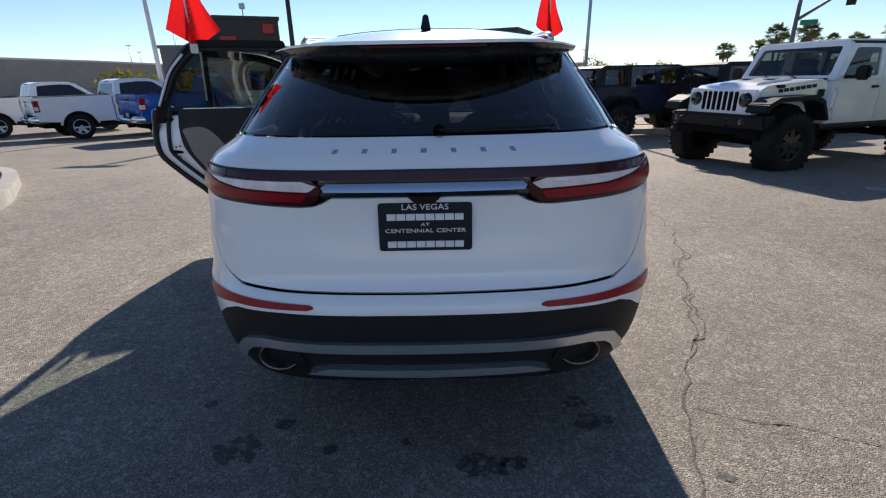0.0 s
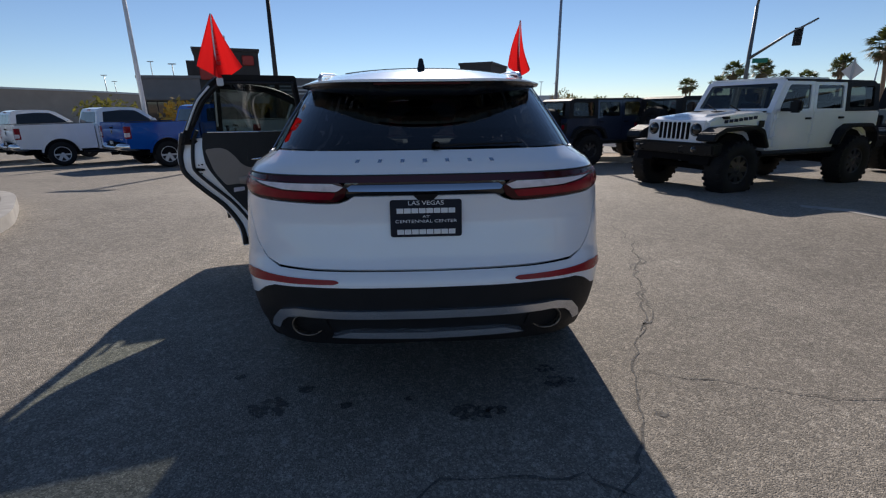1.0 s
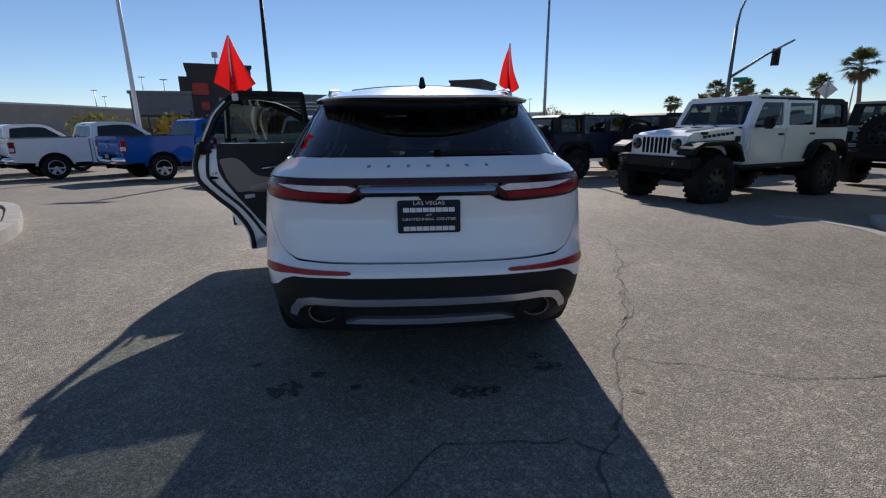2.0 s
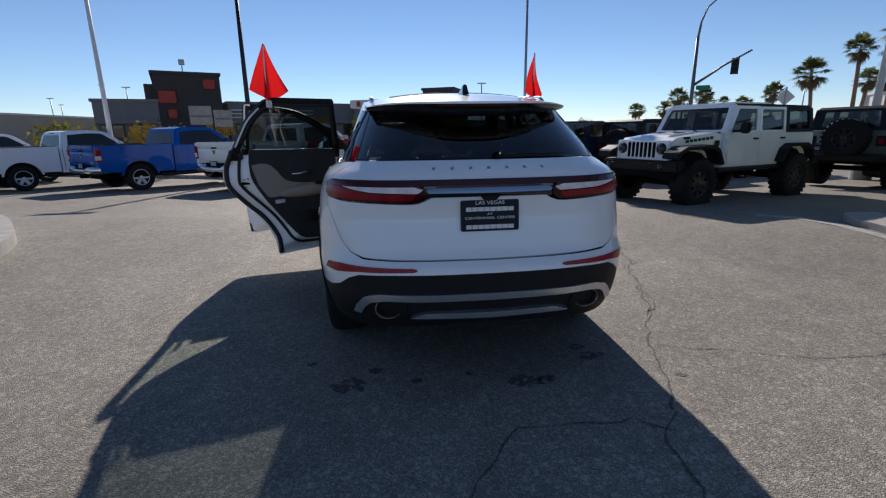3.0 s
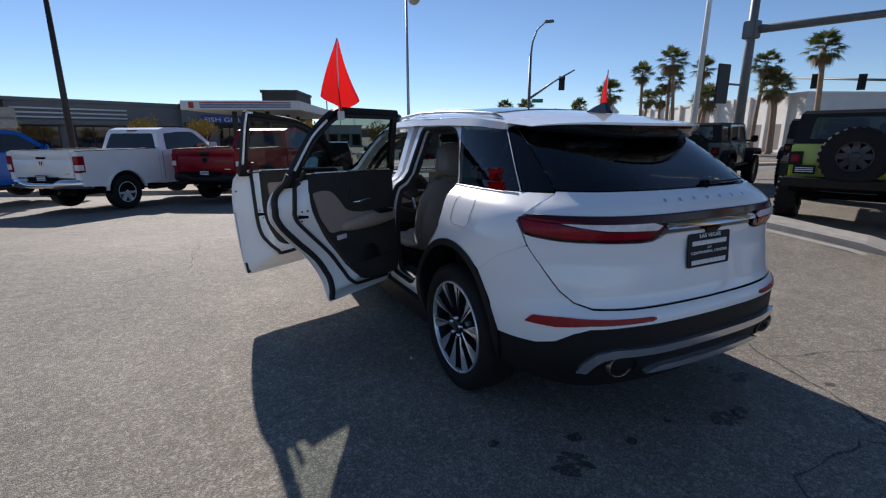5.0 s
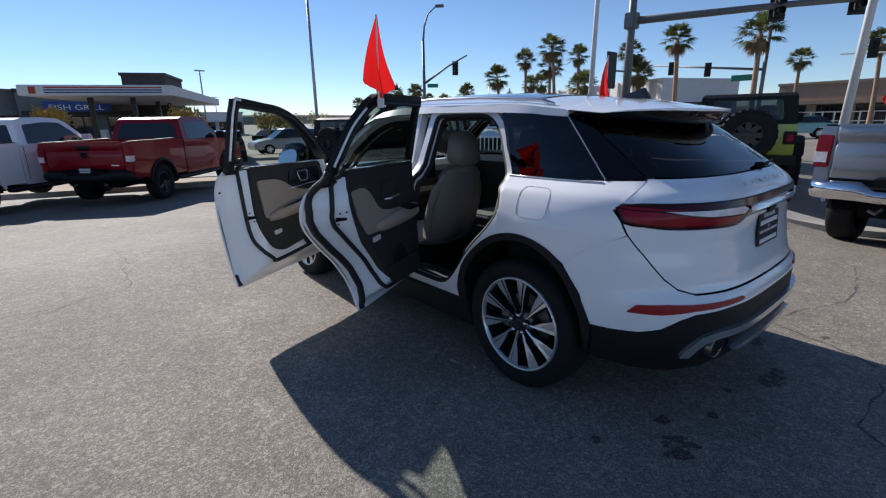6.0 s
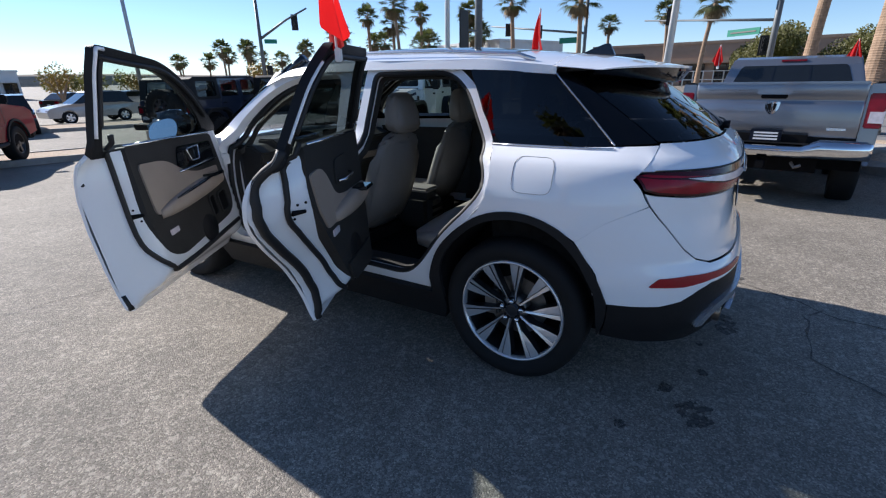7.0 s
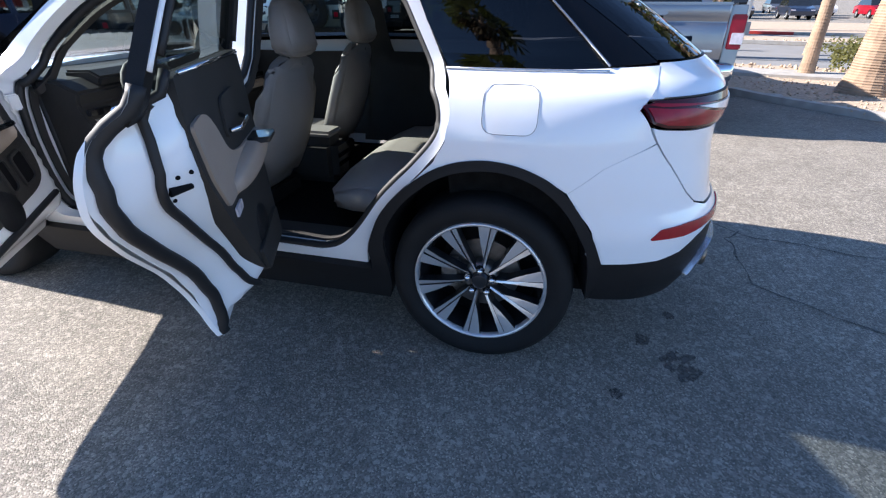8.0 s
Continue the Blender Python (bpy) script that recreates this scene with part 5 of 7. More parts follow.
# ---- other vehicles ----
def ground_z(x, y):
    """The lot falls gently away beyond the car and towards the planting, and rises a little on the open doors' side."""
    s = lambda t: (lambda k: k * k * (3 - 2 * k))(max(0.0, min(1.0, t)))
    far = -0.040 * max(0.0, min(y, 17.0) - 5.0) * s((y - 4.0) / 3.0)
    drop = 0.075 * max(0.0, min(x, 9.5) - 4.4) * s((y + 2.2) / .6) * (1 - s((y - .9) / .8))
    rise = (0.055 * s((-x - 0.95) / 1.0) + 0.04 * s((-x - 1.9) / 2.4)) * (1 - s((y - 5.0) / 3.0)) * s((y + 3.5) / 2.0)
    return far - drop + rise - 0.10 * s((x - 1.6) / 3.0) * (1 - s((y - 1.0) / 2.5))


def rest(x, y, rz):
    return pose(x, y, ground_z(x, y), 0, 0, rz)


def arc(cy, cz, r, a0, a1, n=9):
    return [(cy + r * math.cos(radians(a0 + (a1 - a0) * i / n)), cz + r * math.sin(radians(a0 + (a1 - a0) * i / n))) for i in range(n + 1)]


WHEELS = {}


def plain_wheel(parent, m, R, w, rim, spokes, face, dark=ALLOY_DARK, tread=0, name="wheel"):
    """A tyre and rim, +x outwards; tread > 0 gives it that many lugs. Alike wheels share their meshes."""
    key = (R, w, rim, spokes, face.name, dark.name, tread)
    s = w / 2
    if key not in WHEELS:
        def keep(bm, material, smooth=False, bevel=0.0):
            ob = part("wheel", bm, material, None, "", smooth, bevel)
            me = ob.data
            bpy.data.objects.remove(ob)
            return me
        lugs = None
        if tread:
            tb = bmesh.new()
            for i in range(tread):
                a = 360 * i / tread
                for sg in (-1, 1):
                    box(sg * s * .50, sg * s * .99, -.024, .024, R - .045, R + .004, tb, pose(0, 0, 0, a + (2 if sg > 0 else -2)))
            lugs = keep(tb, TYRE)
        WHEELS[key] = (keep(tyre_mesh(R, w, rim, 36), TYRE, True),
                       keep(lathe([(rim + .004, s * .80), (rim - .006, s * .86), (rim - .016, s * .76)], 32), face, True),
                       keep(box(s * .38, s * .74, .03, rim - .008, -.046, .046), face, False, .006),
                       keep(lathe([(.0, s * .80), (.05, s * .79), (.085, s * .70), (.09, s * .4)], 16), face, True), lugs,
                       keep(lathe([(rim - .016, s * .76), (rim - .03, s * .35), (.0, s * .30)], 24), dark, True))
    tyre, rm, spoke, hub, lugs, dish = WHEELS[key]

    def add(nm, me, up, mm=None):
        ob = new(nm, me)
        ob.parent = up
        if mm:
            ob.matrix_basis = mm
        return ob
    wh = add(name, tyre, parent, m)
    add("rim", rm, wh)
    add("rim_dish", dish, wh)
    add("hub", hub, wh)
    for i in range(spokes):
        add("spoke", spoke, wh, pose(0, 0, 0, 360 * i / spokes))
    if lugs:
        add("tread", lugs, wh)["kind"] = "stuff"
    return wh


def pickup(m, paint, label, group="pickups in the row", bumper=CHROME, wheel_face=ALLOY_BRIGHT, flare=None, cab="crew"):
    t = thing("pickup_truck", m, label, "pickup truck", group)
    ra, fa, hw = 1.22, 4.80, 1.0
    fx = lambda x, y, z: (x * (1 - .03 * max(0, .95 - z)) * (1 - .035 * max(0, (z - 1.05))), y, z)
    low = [(.12, .64), (.12, .80), (.10, 1.36), (.13, 1.40), (2.30, 1.42), (2.30, .56), (1.78, .56)] + arc(ra, .42, .52, 16, 164, 10) + [(.66, .60)]
    bb_ = prism(low, -hw, -hw + .08, None, fx)
    prism(low, hw - .08, hw, bb_, fx)
    box(-hw + .07, hw - .07, 2.23, 2.30, .60, 1.41, bb_)
    bed = part("bed", bb_, paint, t, "", bevel=.012)
    part("bed_liner", box(-hw + .075, hw - .075, .12, 2.24, .70, .86), PLASTIC, bed)
    for s in (-1, 1):
        part("bed_rail_cap", prism([(.13, 1.402), (.13, 1.42), (2.29, 1.44), (2.29, 1.42)], s * hw * .885, s * hw * .965), PLASTIC, bed)
    body = [(2.34, .52), (2.34, 1.30), (2.36, 1.36), (4.42, 1.36), (4.60, 1.34), (5.55, 1.24), (5.78, 1.14), (5.84, .95), (5.84, .62), (5.40, .55)] + arc(fa, .42, .53, 12, 168, 10) + [(4.2, .50)]
    cabb = part("cab", prism(body, -hw, hw, None, fx), paint, t, "", bevel=.025)
    tum = lambda x, y, z: (x * (.955 - .27 * max(0, z - 1.34)), y, z)
    top = [(2.40, 1.35), (2.52, 1.80), (2.58, 1.90), (2.80, 1.955), (3.30, 1.965), (3.75, 1.945), (3.98, 1.87), (4.62, 1.35)]
    green = part("greenhouse", prism(top, -hw, hw, None, tum), paint, t, "", bevel=.03)
    for s in (-1, 1):
        g = lambda u, v, off: Vector(tum(s * hw, u, v)) + Vector((s * (.006 - off), 0, 0))
        part("side_window", sheet(rounded([(2.62, 1.39, .03), (2.70, 1.80, .05), (3.30, 1.855, .02), (3.30, 1.38, .02)]), g, .3, .004), DARKGLASS, green)
        part("side_window", sheet(rounded([(3.37, 1.38, .02), (3.37, 1.855, .02), (3.78, 1.84, .08), (4.40, 1.38, .03)]), g, .3, .004), DARKGLASS, green)
        part("window_pillar", sheet([(3.29, 1.38), (3.38, 1.38), (3.38, 1.85), (3.29, 1.85)], g, .3, .003), GLOSS_BLACK, green)
        gb = lambda u, v, off: Vector(fx(s * hw, u, v)) + Vector((s * (.004 - off), 0, 0))
        for y in (2.42, 3.33, 4.36):
            part("door_gap", sheet([(y, .62), (y + .014, .62), (y + .014, 1.34), (y, 1.34)], gb, .5, 0), RUBBER, cabb)
        for y in (2.58, 3.52):
            part("door_handle", box(s * (hw - .01), s * (hw + .03), y, y + .20, 1.19, 1.225), PLASTIC if wheel_face is ALLOY_DARK else paint, cabb, bevel=.01)
        part("side_step", tube([(s * .98, 1.85, .46), (s * .99, 2.0, .44), (s * .99, 4.0, .44), (s * .98, 4.2, .46)], .05, 8), PLASTIC, t)
        mr = part("door_mirror", box(s * .98, s * 1.22, 4.20, 4.32, 1.36, 1.56), PLASTIC if wheel_face is ALLOY_DARK else paint, cabb, bevel=.03)
        part("bed_corner", box(s * .832, s * .985, .086, .16, .66, 1.395), paint, bed, bevel=.012)
        lamp = part("tail_lamp", box(s * .850, s * 1.003, .072, .23, .935, 1.30), LAMP_RED, bed, "red tail lamp with a pale lower lens", bevel=.012)
        part("reverse_lens", box(s * .875, s * 1.008, .068, .19, .985, 1.115), LAMP_CLEAR, lamp, bevel=.006)
        part("headlamp", box(s * .62, s * .93, 5.70, 5.85, .98, 1.14), LAMP_CLEAR, cabb, bevel=.02)
        for y, nm in ((ra, "rear"), (fa, "front")):
            plain_wheel(t, pose(s * .86, y, .41, 0, 0, 0 if s > 0 else 180), .41, .28, .245, 6 if wheel_face is ALLOY_BRIGHT else 5, wheel_face)
            part("wheel_well", prism(arc(y, .42, .50, 0, 180, 10), s * .55, s * .97), UNDER, t)
            lip = flare or (PLASTIC if wheel_face is ALLOY_DARK else paint)
            lb = bmesh.new()
            o, i_ = arc(y, .42, .575, 8, 172, 12), arc(y, .42, .515, 8, 172, 12)
            prism(o + i_[::-1], s * (hw - .03), s * (hw + .025), lb)
            part("arch_lip", lb, lip, t, bevel=.008)
    gate_ = part("tailgate", loft([(.12, .82), (.080, .822), (.072, .835), (.067, .95), (.061, 1.08), (.064, 1.17), (.074, 1.205), (.080, 1.215), (.070, 1.235), (.060, 1.31), (.054, 1.385), (.060, 1.402), (.12, 1.405)], [-.825, -.80, -.4, 0, .4, .80, .825], lambda x, y, z: (x, y + (.012 if abs(x) > .81 else .004 * (x / .8) ** 2), z)), paint, bed, "", True)
    part("handle_recess", box(-.13, .13, .052, .08, 1.235, 1.29), UNDER, gate_, bevel=.01)
    part("gate_handle", box(-.17, .17, .044, .08, 1.28, 1.335), PLASTIC if wheel_face is ALLOY_DARK else paint, gate_, bevel=.01)
    part("gate_spoiler", box(-.83, .83, .044, .10, 1.388, 1.42), paint, gate_, bevel=.012)
    emb = part("gate_emblem", sheet(rounded([(-.075, 1.20, .02), (.075, 1.20, .02), (.068, 1.12, .03), (.025, 1.06, .01), (-.025, 1.06, .01), (-.068, 1.12, .03)]), lambda u, v, off: Vector((u, .046 + off + .10 * abs(u) ** 1.5, v)), .03, .03), CHROME if bumper is CHROME else PLASTIC, gate_, "shield emblem drawn as a plain shape", True)
    for k in (-1, 1):
        part("emblem_inlay", sheet(rounded([(k * .012, 1.185, .004), (k * .045, 1.175, .01), (k * .036, 1.12, .01), (k * .012, 1.09, .004)]), lambda u, v, off: Vector((u, .043 + off + .10 * abs(u) ** 1.5, v)), .03, .006), UNDER, emb)
    part("model_badge", box(.55, .72, .062, .08, .90, .925), SATIN, gate_)
    dip = lambda x: .062 * max(0.0, min(1.0, (.52 - abs(x)) / .16))
    bp = part("rear_bumper", loft([(.06, .58), (-.03, .60), (-.075, .64), (-.085, .70), (-.075, .755), (-.03, .79), (.06, .80), (.20, .80), (.20, .58)], [-.99, -.96, -.88, -.75, -.60, -.52, -.44, -.36, -.15, .15, .36, .44, .52, .60, .75, .88, .96, .99], lambda x, y, z: (x, y + .16 * (abs(x) / .99) ** 6, z - dip(x) * (z - .56) / .2)), bumper, t, "", True)
    part("bumper_step", box(-.46, .46, -.02, .16, .735, .75), PLASTIC, bp)
    pl = part("dealer_plate", box(-.155, .155, -.006, .010, .755, .885), PLATE_DARK, bp)
    for z in (.78, .815, .85):
        part("plate_bar", box(-.12, .12, -.012, -.004, z - .009, z + .009), WHITE_INK, pl)
    part("plate_recess", box(-.40, .40, .012, .10, .73, .84), UNDER, bp)
    for k in (-1, 1):
        part("hitch_chain", tube([(k * .30, .10, .52), (k * .34, .04, .47), (k * .40, .04, .50)], .018, 6), IRON, bp)
    part("tow_hitch", box(-.05, .05, -.06, .20, .44, .54), UNDER, bp, bevel=.01)
    gl = lambda u, v, off: Vector((u * (.955 - .27 * max(0, v - 1.34)), 2.40 + (v - 1.35) * .27 - .006 + off, v))
    part("rear_window", sheet(rounded([(-.86, 1.42, .04), (.86, 1.42, .04), (.80, 1.80, .06), (-.80, 1.80, .06)]), gl, .3, .004), DARKGLASS, green, "dark rear window")
    for x in (-.27, .27):
        part("window_bar", sheet([(x - .012, 1.43), (x + .012, 1.43), (x + .012, 1.79), (x - .012, 1.79)], lambda u, v, off: gl(u, v, off - .004), .2, .004), GLOSS_BLACK, green)
    part("high_brake_lamp", box(-.16, .16, 2.535, 2.57, 1.855, 1.885), LAMP_RED, green, bevel=.005)
    ws = lambda u, v, off: Vector((u * (.955 - .27 * max(0, v - 1.34)), 4.62 - (v - 1.35) * 1.23 + .008 - off, v))
    part("windscreen", sheet(rounded([(-.90, 1.38, .04), (.90, 1.38, .04), (.84, 1.84, .05), (-.84, 1.84, .05)]), ws, .3, .004), DARKGLASS, green)
    part("grille", box(-.60, .60, 5.80, 5.86, .80, 1.12), GLOSS_BLACK, cabb, bevel=.02)
    part("front_bumper", prism([(5.70, .45), (5.92, .50), (5.94, .74), (5.80, .78)], -.98, .98, None, lambda x, y, z: (x, y - .15 * (abs(x) / .98) ** 4, z)), bumper, t, bevel=.02)
    part("chassis", box(-.55, .55, .3, 5.5, .40, .58), UNDER, t)
    return t


LIFT = .07


def offroader(m, paint, label, group="off-roaders in the lot", top=PLASTIC, roof=None, badge=False, plate=False):
    """A boxy four-door off-roader with flat sides, black flares and a spare wheel on its tail."""
    m = m @ pose(0, 0, LIFT)
    t = thing("off_road_vehicle", m, label, "off-road vehicle", group)
    hw, ra, fa, R = .775, 1.02, 4.02, .455
    tub = [(.30, .66), (.28, .95), (.30, 1.26), (3.20, 1.27), (3.24, .64)] + arc(ra, .46, .50, 10, 170, 9)
    tb = part("tub", prism(tub, -hw, hw), paint, t, "", bevel=.02)
    bon = part("bonnet", prism([(3.20, .80), (3.20, 1.27), (3.35, 1.285), (4.30, 1.20), (4.42, 1.14), (4.44, .80)], -.70, .70, None, lambda x, y, z: (x * (1 - .13 * max(0, y - 3.2) / 1.2), y, z)), paint, t, "", bevel=.03)
    for k in (-1, 1):
        part("bonnet_latch", box(k * .60, k * .66, 4.02, 4.16, 1.17, 1.215), PLASTIC, bon, bevel=.01)
        part("bonnet_vent", box(k * .14, k * .27, 3.62, 3.86, 1.285, 1.297), PLASTIC, bon, bevel=.004)
    part("cowl", box(-.68, .68, 3.19, 3.30, 1.265, 1.292), PLASTIC, bon, bevel=.008)
    part("bonnet_bulge", prism([(3.45, 1.265), (3.55, 1.305), (4.15, 1.245), (4.22, 1.20)], -.34, .34), paint, bon, bevel=.015)
    gr = part("grille", prism([(4.40, .78), (4.42, 1.17), (4.49, 1.15), (4.50, .78)], -.60, .60), paint, t, "", bevel=.02)
    for i in range(7):
        x = -.285 + i * .095
        part("grille_slot", box(x - .032, x + .032, 4.47, 4.508, .84, 1.125), UNDER, gr, bevel=.01)
    for s in (-1, 1):
        hl = part("headlamp", lathe([(.0, .035), (.07, .03), (.088, .0), (.092, -.03)], 24, None, Matrix.Translation((s * .445, 4.49, 1.01)) @ pose(0, 0, 0, 0, 0, 90)), DARKGLASS, gr, "round headlamp", True)
        part("lamp_ring", lathe([(.088, .02), (.104, .015), (.104, -.02)], 24, None, Matrix.Translation((s * .445, 4.49, 1.01)) @ pose(0, 0, 0, 0, 0, 90)), PLASTIC, hl, smooth=True)
        ff = [(fa + .66, .86), (fa + .60, .97), (fa + .40, 1.055), (fa - .30, 1.075), (fa - .48, 1.0), (fa - .64, .72)]
        fin_ = [(fa + .59, .84), (fa + .53, .925), (fa + .36, .99), (fa - .27, 1.005), (fa - .42, .94), (fa - .57, .70)]
        part("front_flare", prism(ff + fin_[::-1], s * .60, s * .945), PLASTIC, t, "black front flare", bevel=.015)
        rf = [(ra + .60, .70), (ra + .48, .96), (ra + .30, 1.05), (ra - .30, 1.05), (ra - .50, .95), (ra - .60, .72)] + [(ra - .53, .71), (ra - .43, .90), (ra - .27, .985), (ra + .27, .985), (ra + .42, .90), (ra + .53, .69)]
        part("rear_flare", prism(rf, s * .74, s * .945), PLASTIC, t, "black rear flare", bevel=.015)
        part("inner_wing", box(s * .55, s * .62, 3.3, 4.4, .60, 1.0), UNDER, t)
        for y0, y1 in ((1.32, 2.18), (2.21, 3.12)):
            dr = part("door", sheet(rounded([(y0 + (.18 if y0 < 2 else 0), .70, .05), (y1, .70, .04), (y1, 1.262), (y0, 1.262), (y0, 1.02, .05)]), lambda u, v, off: Vector((s * (hw + .016 - off), u, v)), .4, .016), paint, tb)
            part("door_handle", box(s * (hw + .012), s * (hw + .045), y0 + .06, y0 + .20, 1.14, 1.175), PLASTIC, dr, bevel=.008)
            part("hinge", box(s * (hw + .012), s * (hw + .035), y1 - .04, y1 + .06, .84, .88), paint, dr)
            part("hinge", box(s * (hw + .012), s * (hw + .035), y1 - .04, y1 + .06, 1.12, 1.16), paint, dr)
        for y in (ra, fa):
            plain_wheel(t, pose(s * .80, y, R - LIFT, 0, 0, 0 if s > 0 else 180), R, .31, .225, 8, ALLOY_DARK, PLASTIC, 26)
            part("wheel_well", prism(arc(y, .46, .50, 0, 180, 8), s * .40, s * .765), UNDER, t)
        part("rock_rail", tube([(s * .80, 1.50, .60), (s * .80, 3.40, .60)], .045, 8), PLASTIC, t)
        mr = part("door_mirror", box(s * .92, s * 1.10, 2.98, 3.08, 1.26, 1.46), PLASTIC, t, bevel=.03)
        part("mirror_stalk", box(s * .78, s * .95, 3.0, 3.05, 1.28, 1.33), PLASTIC, mr)
        lamp = part("tail_lamp", box(s * .60, s * .785, .225, .30, .92, 1.14), PLASTIC, tb, "square tail lamp", bevel=.01)
        part("lamp_lens", box(s * .64, s * .75, .212, .23, .97, 1.09), LAMP_RED, lamp, bevel=.01)
        if badge:
            for k in range(7):
                y = 3.44 + k * .10
                z = 1.195 - (y - 3.42) * .095
                part("decal_block", box(s * .690 * (1 - .13 * (y - 3.2) / 1.2), s * .708 * (1 - .13 * (y - 3.2) / 1.2), y, y + .075, z - .028, z + .022), DECAL, bon)
        part("wing_vent", box(s * .70, s * .71, 3.27, 3.40, 1.03, 1.14), PLASTIC, bon, bevel=.004)
    # windscreen frame, hard top and doors' window frames, all with real glass
    lean = lambda x, y, z: (x * (1 - .13 * max(0, z - 1.26)), y, z)
    wsp = lambda u, v, off: Vector((u * (1 - .13 * max(0, v - 1.26)), 3.24 - (v - 1.26) * .52 - off, v))
    wo, wi = [(-hw, 1.26), (hw, 1.26), (hw, 1.79, .03), (-hw, 1.79, .03)], [(-.68, 1.33, .04), (.68, 1.33, .04), (.67, 1.735, .04), (-.67, 1.735, .04)]
    fr = part("windscreen_frame", sheet(rounded(wo), wsp, .4, .06, [rounded(wi)], back=True), paint, t)
    part("windscreen", sheet(rounded(wi), wsp, .4, 0, off=.01), GLASS_CLEAR, fr, "windscreen that mirrors the sky")
    for x in (-.25, .2):
        part("wiper", tube([(x, 3.27, 1.28), (x + .30, 3.20, 1.40)], .010, 5), PLASTIC, fr)
    ht = part("hard_top", prism([(.40, 1.725), (.50, 1.795), (2.93, 1.815), (2.90, 1.74)], -hw + .005, hw - .005, None, lean), top, t, "", bevel=.02)
    if roof:
        part("roof_panel", box(-.70, .70, 1.80, 2.96, 1.79, 1.832), roof, ht, bevel=.015)
    for s in (-1, 1):
        g = lambda u, v, off: Vector(lean(s * hw, u, v)) + Vector((s * (.004 - off), 0, 0))
        for ring, hole, mt in (([(.34, 1.265), (1.33, 1.265), (1.34, 1.745), (.41, 1.745)], [(.50, 1.33, .05), (1.22, 1.33, .05), (1.22, 1.69, .05), (.53, 1.69, .05)], top),
                               ([(1.335, 1.265), (2.20, 1.265), (2.20, 1.755), (1.345, 1.755)], [(1.40, 1.315, .04), (2.13, 1.315, .04), (2.12, 1.705, .04), (1.41, 1.705, .04)], paint),
                               ([(2.21, 1.265), (3.19, 1.265), (2.92, 1.765), (2.21, 1.765)], [(2.29, 1.315, .04), (3.06, 1.315, .05), (2.84, 1.71, .05), (2.29, 1.71, .04)], paint)):
            f = part("side_frame", sheet(rounded(ring), g, .4, .045, [rounded(hole)], back=True), mt, ht)
            part("side_window", sheet(rounded(hole), g, .4, 0, off=.02), GLASS_CLEAR if mt is paint else GLASS_DIM, f)
    gr_ = lambda u, v, off: Vector((u * (1 - .13 * max(0, v - 1.26)), .338 + (v - 1.265) * .112 + off, v))
    rh = rounded([(-.58, 1.34, .05), (.58, 1.34, .05), (.56, 1.69, .05), (-.56, 1.69, .05)])
    rf_ = part("rear_frame", sheet([(-hw, 1.265), (hw, 1.265), (hw, 1.74), (-hw, 1.74)], gr_, .4, .045, [rh], back=True), top, ht)
    part("rear_window", sheet(rh, gr_, .4, 0, off=.02), GLASS_DIM, rf_)
    for x in (-.36, .36):
        for y in (1.30, 2.25):
            st_ = part("seat_back", box(x - .22, x + .22, y - .06, y + .06, 1.24, 1.42), TRIM_DARK, t, bevel=.04)
            part("headrest", box(x - .13, x + .13, y - .07, y + .03, 1.45, 1.60), TRIM_DARK, st_, bevel=.03)
    part("dashboard", box(-.70, .70, 2.86, 3.12, 1.24, 1.32), TRIM_DARK, t, bevel=.03)
    sp = plain_wheel(t, pose(.06, .16, 1.08, 0, 0, -90), R - .01, .29, .225, 8, ALLOY_DARK, PLASTIC, 26, "spare_wheel")
    part("spare_carrier", box(-.06, .18, .22, .32, .98, 1.18), PLASTIC, t)
    rb = part("rear_bumper", prism([(.02, .58), (.0, .72), (.28, .74), (.30, .58)], -.82, .82), PLASTIC, t, "black rear bumper", bevel=.02)
    pl = part("dealer_plate", box(-.70, -.40, .19, .20, .78, .92), PLATE_DARK, t)
    for z in (.82, .85, .88):
        part("plate_bar", box(-.67, -.43, .184, .192, z - .007, z + .007), WHITE_INK, pl)
    fb = part("front_bumper", prism([(4.50, .58), (4.72, .62), (4.74, .80), (4.50, .82)], -.86, .86, None, lambda x, y, z: (x, y - .16 * (abs(x) / .86) ** 3, z)), PLASTIC, t, "black steel front bumper", bevel=.025)
    for s in (-1, 1):
        part("fog_lamp", lathe([(.0, .02), (.045, .015), (.05, .0)], 16, None, Matrix.Translation((s * .60, 4.68, .71)) @ pose(0, 0, 0, 0, 0, 90)), DARKGLASS, fb, smooth=True)
        part("tow_hook", tube([(s * .42, 4.72, .66), (s * .42, 4.80, .67), (s * .42, 4.80, .74), (s * .42, 4.72, .75)], .014, 6), PLASTIC, fb)
    part("front_axle", tube([(-.7, fa, .37), (.7, fa, .37)], .06, 8), UNDER, t)
    part("rear_axle", tube([(-.7, ra, .37), (.7, ra, .37)], .06, 8), UNDER, t)
    part("chassis", box(-.42, .42, .35, 4.5, .50, .66), UNDER, t)
    return t


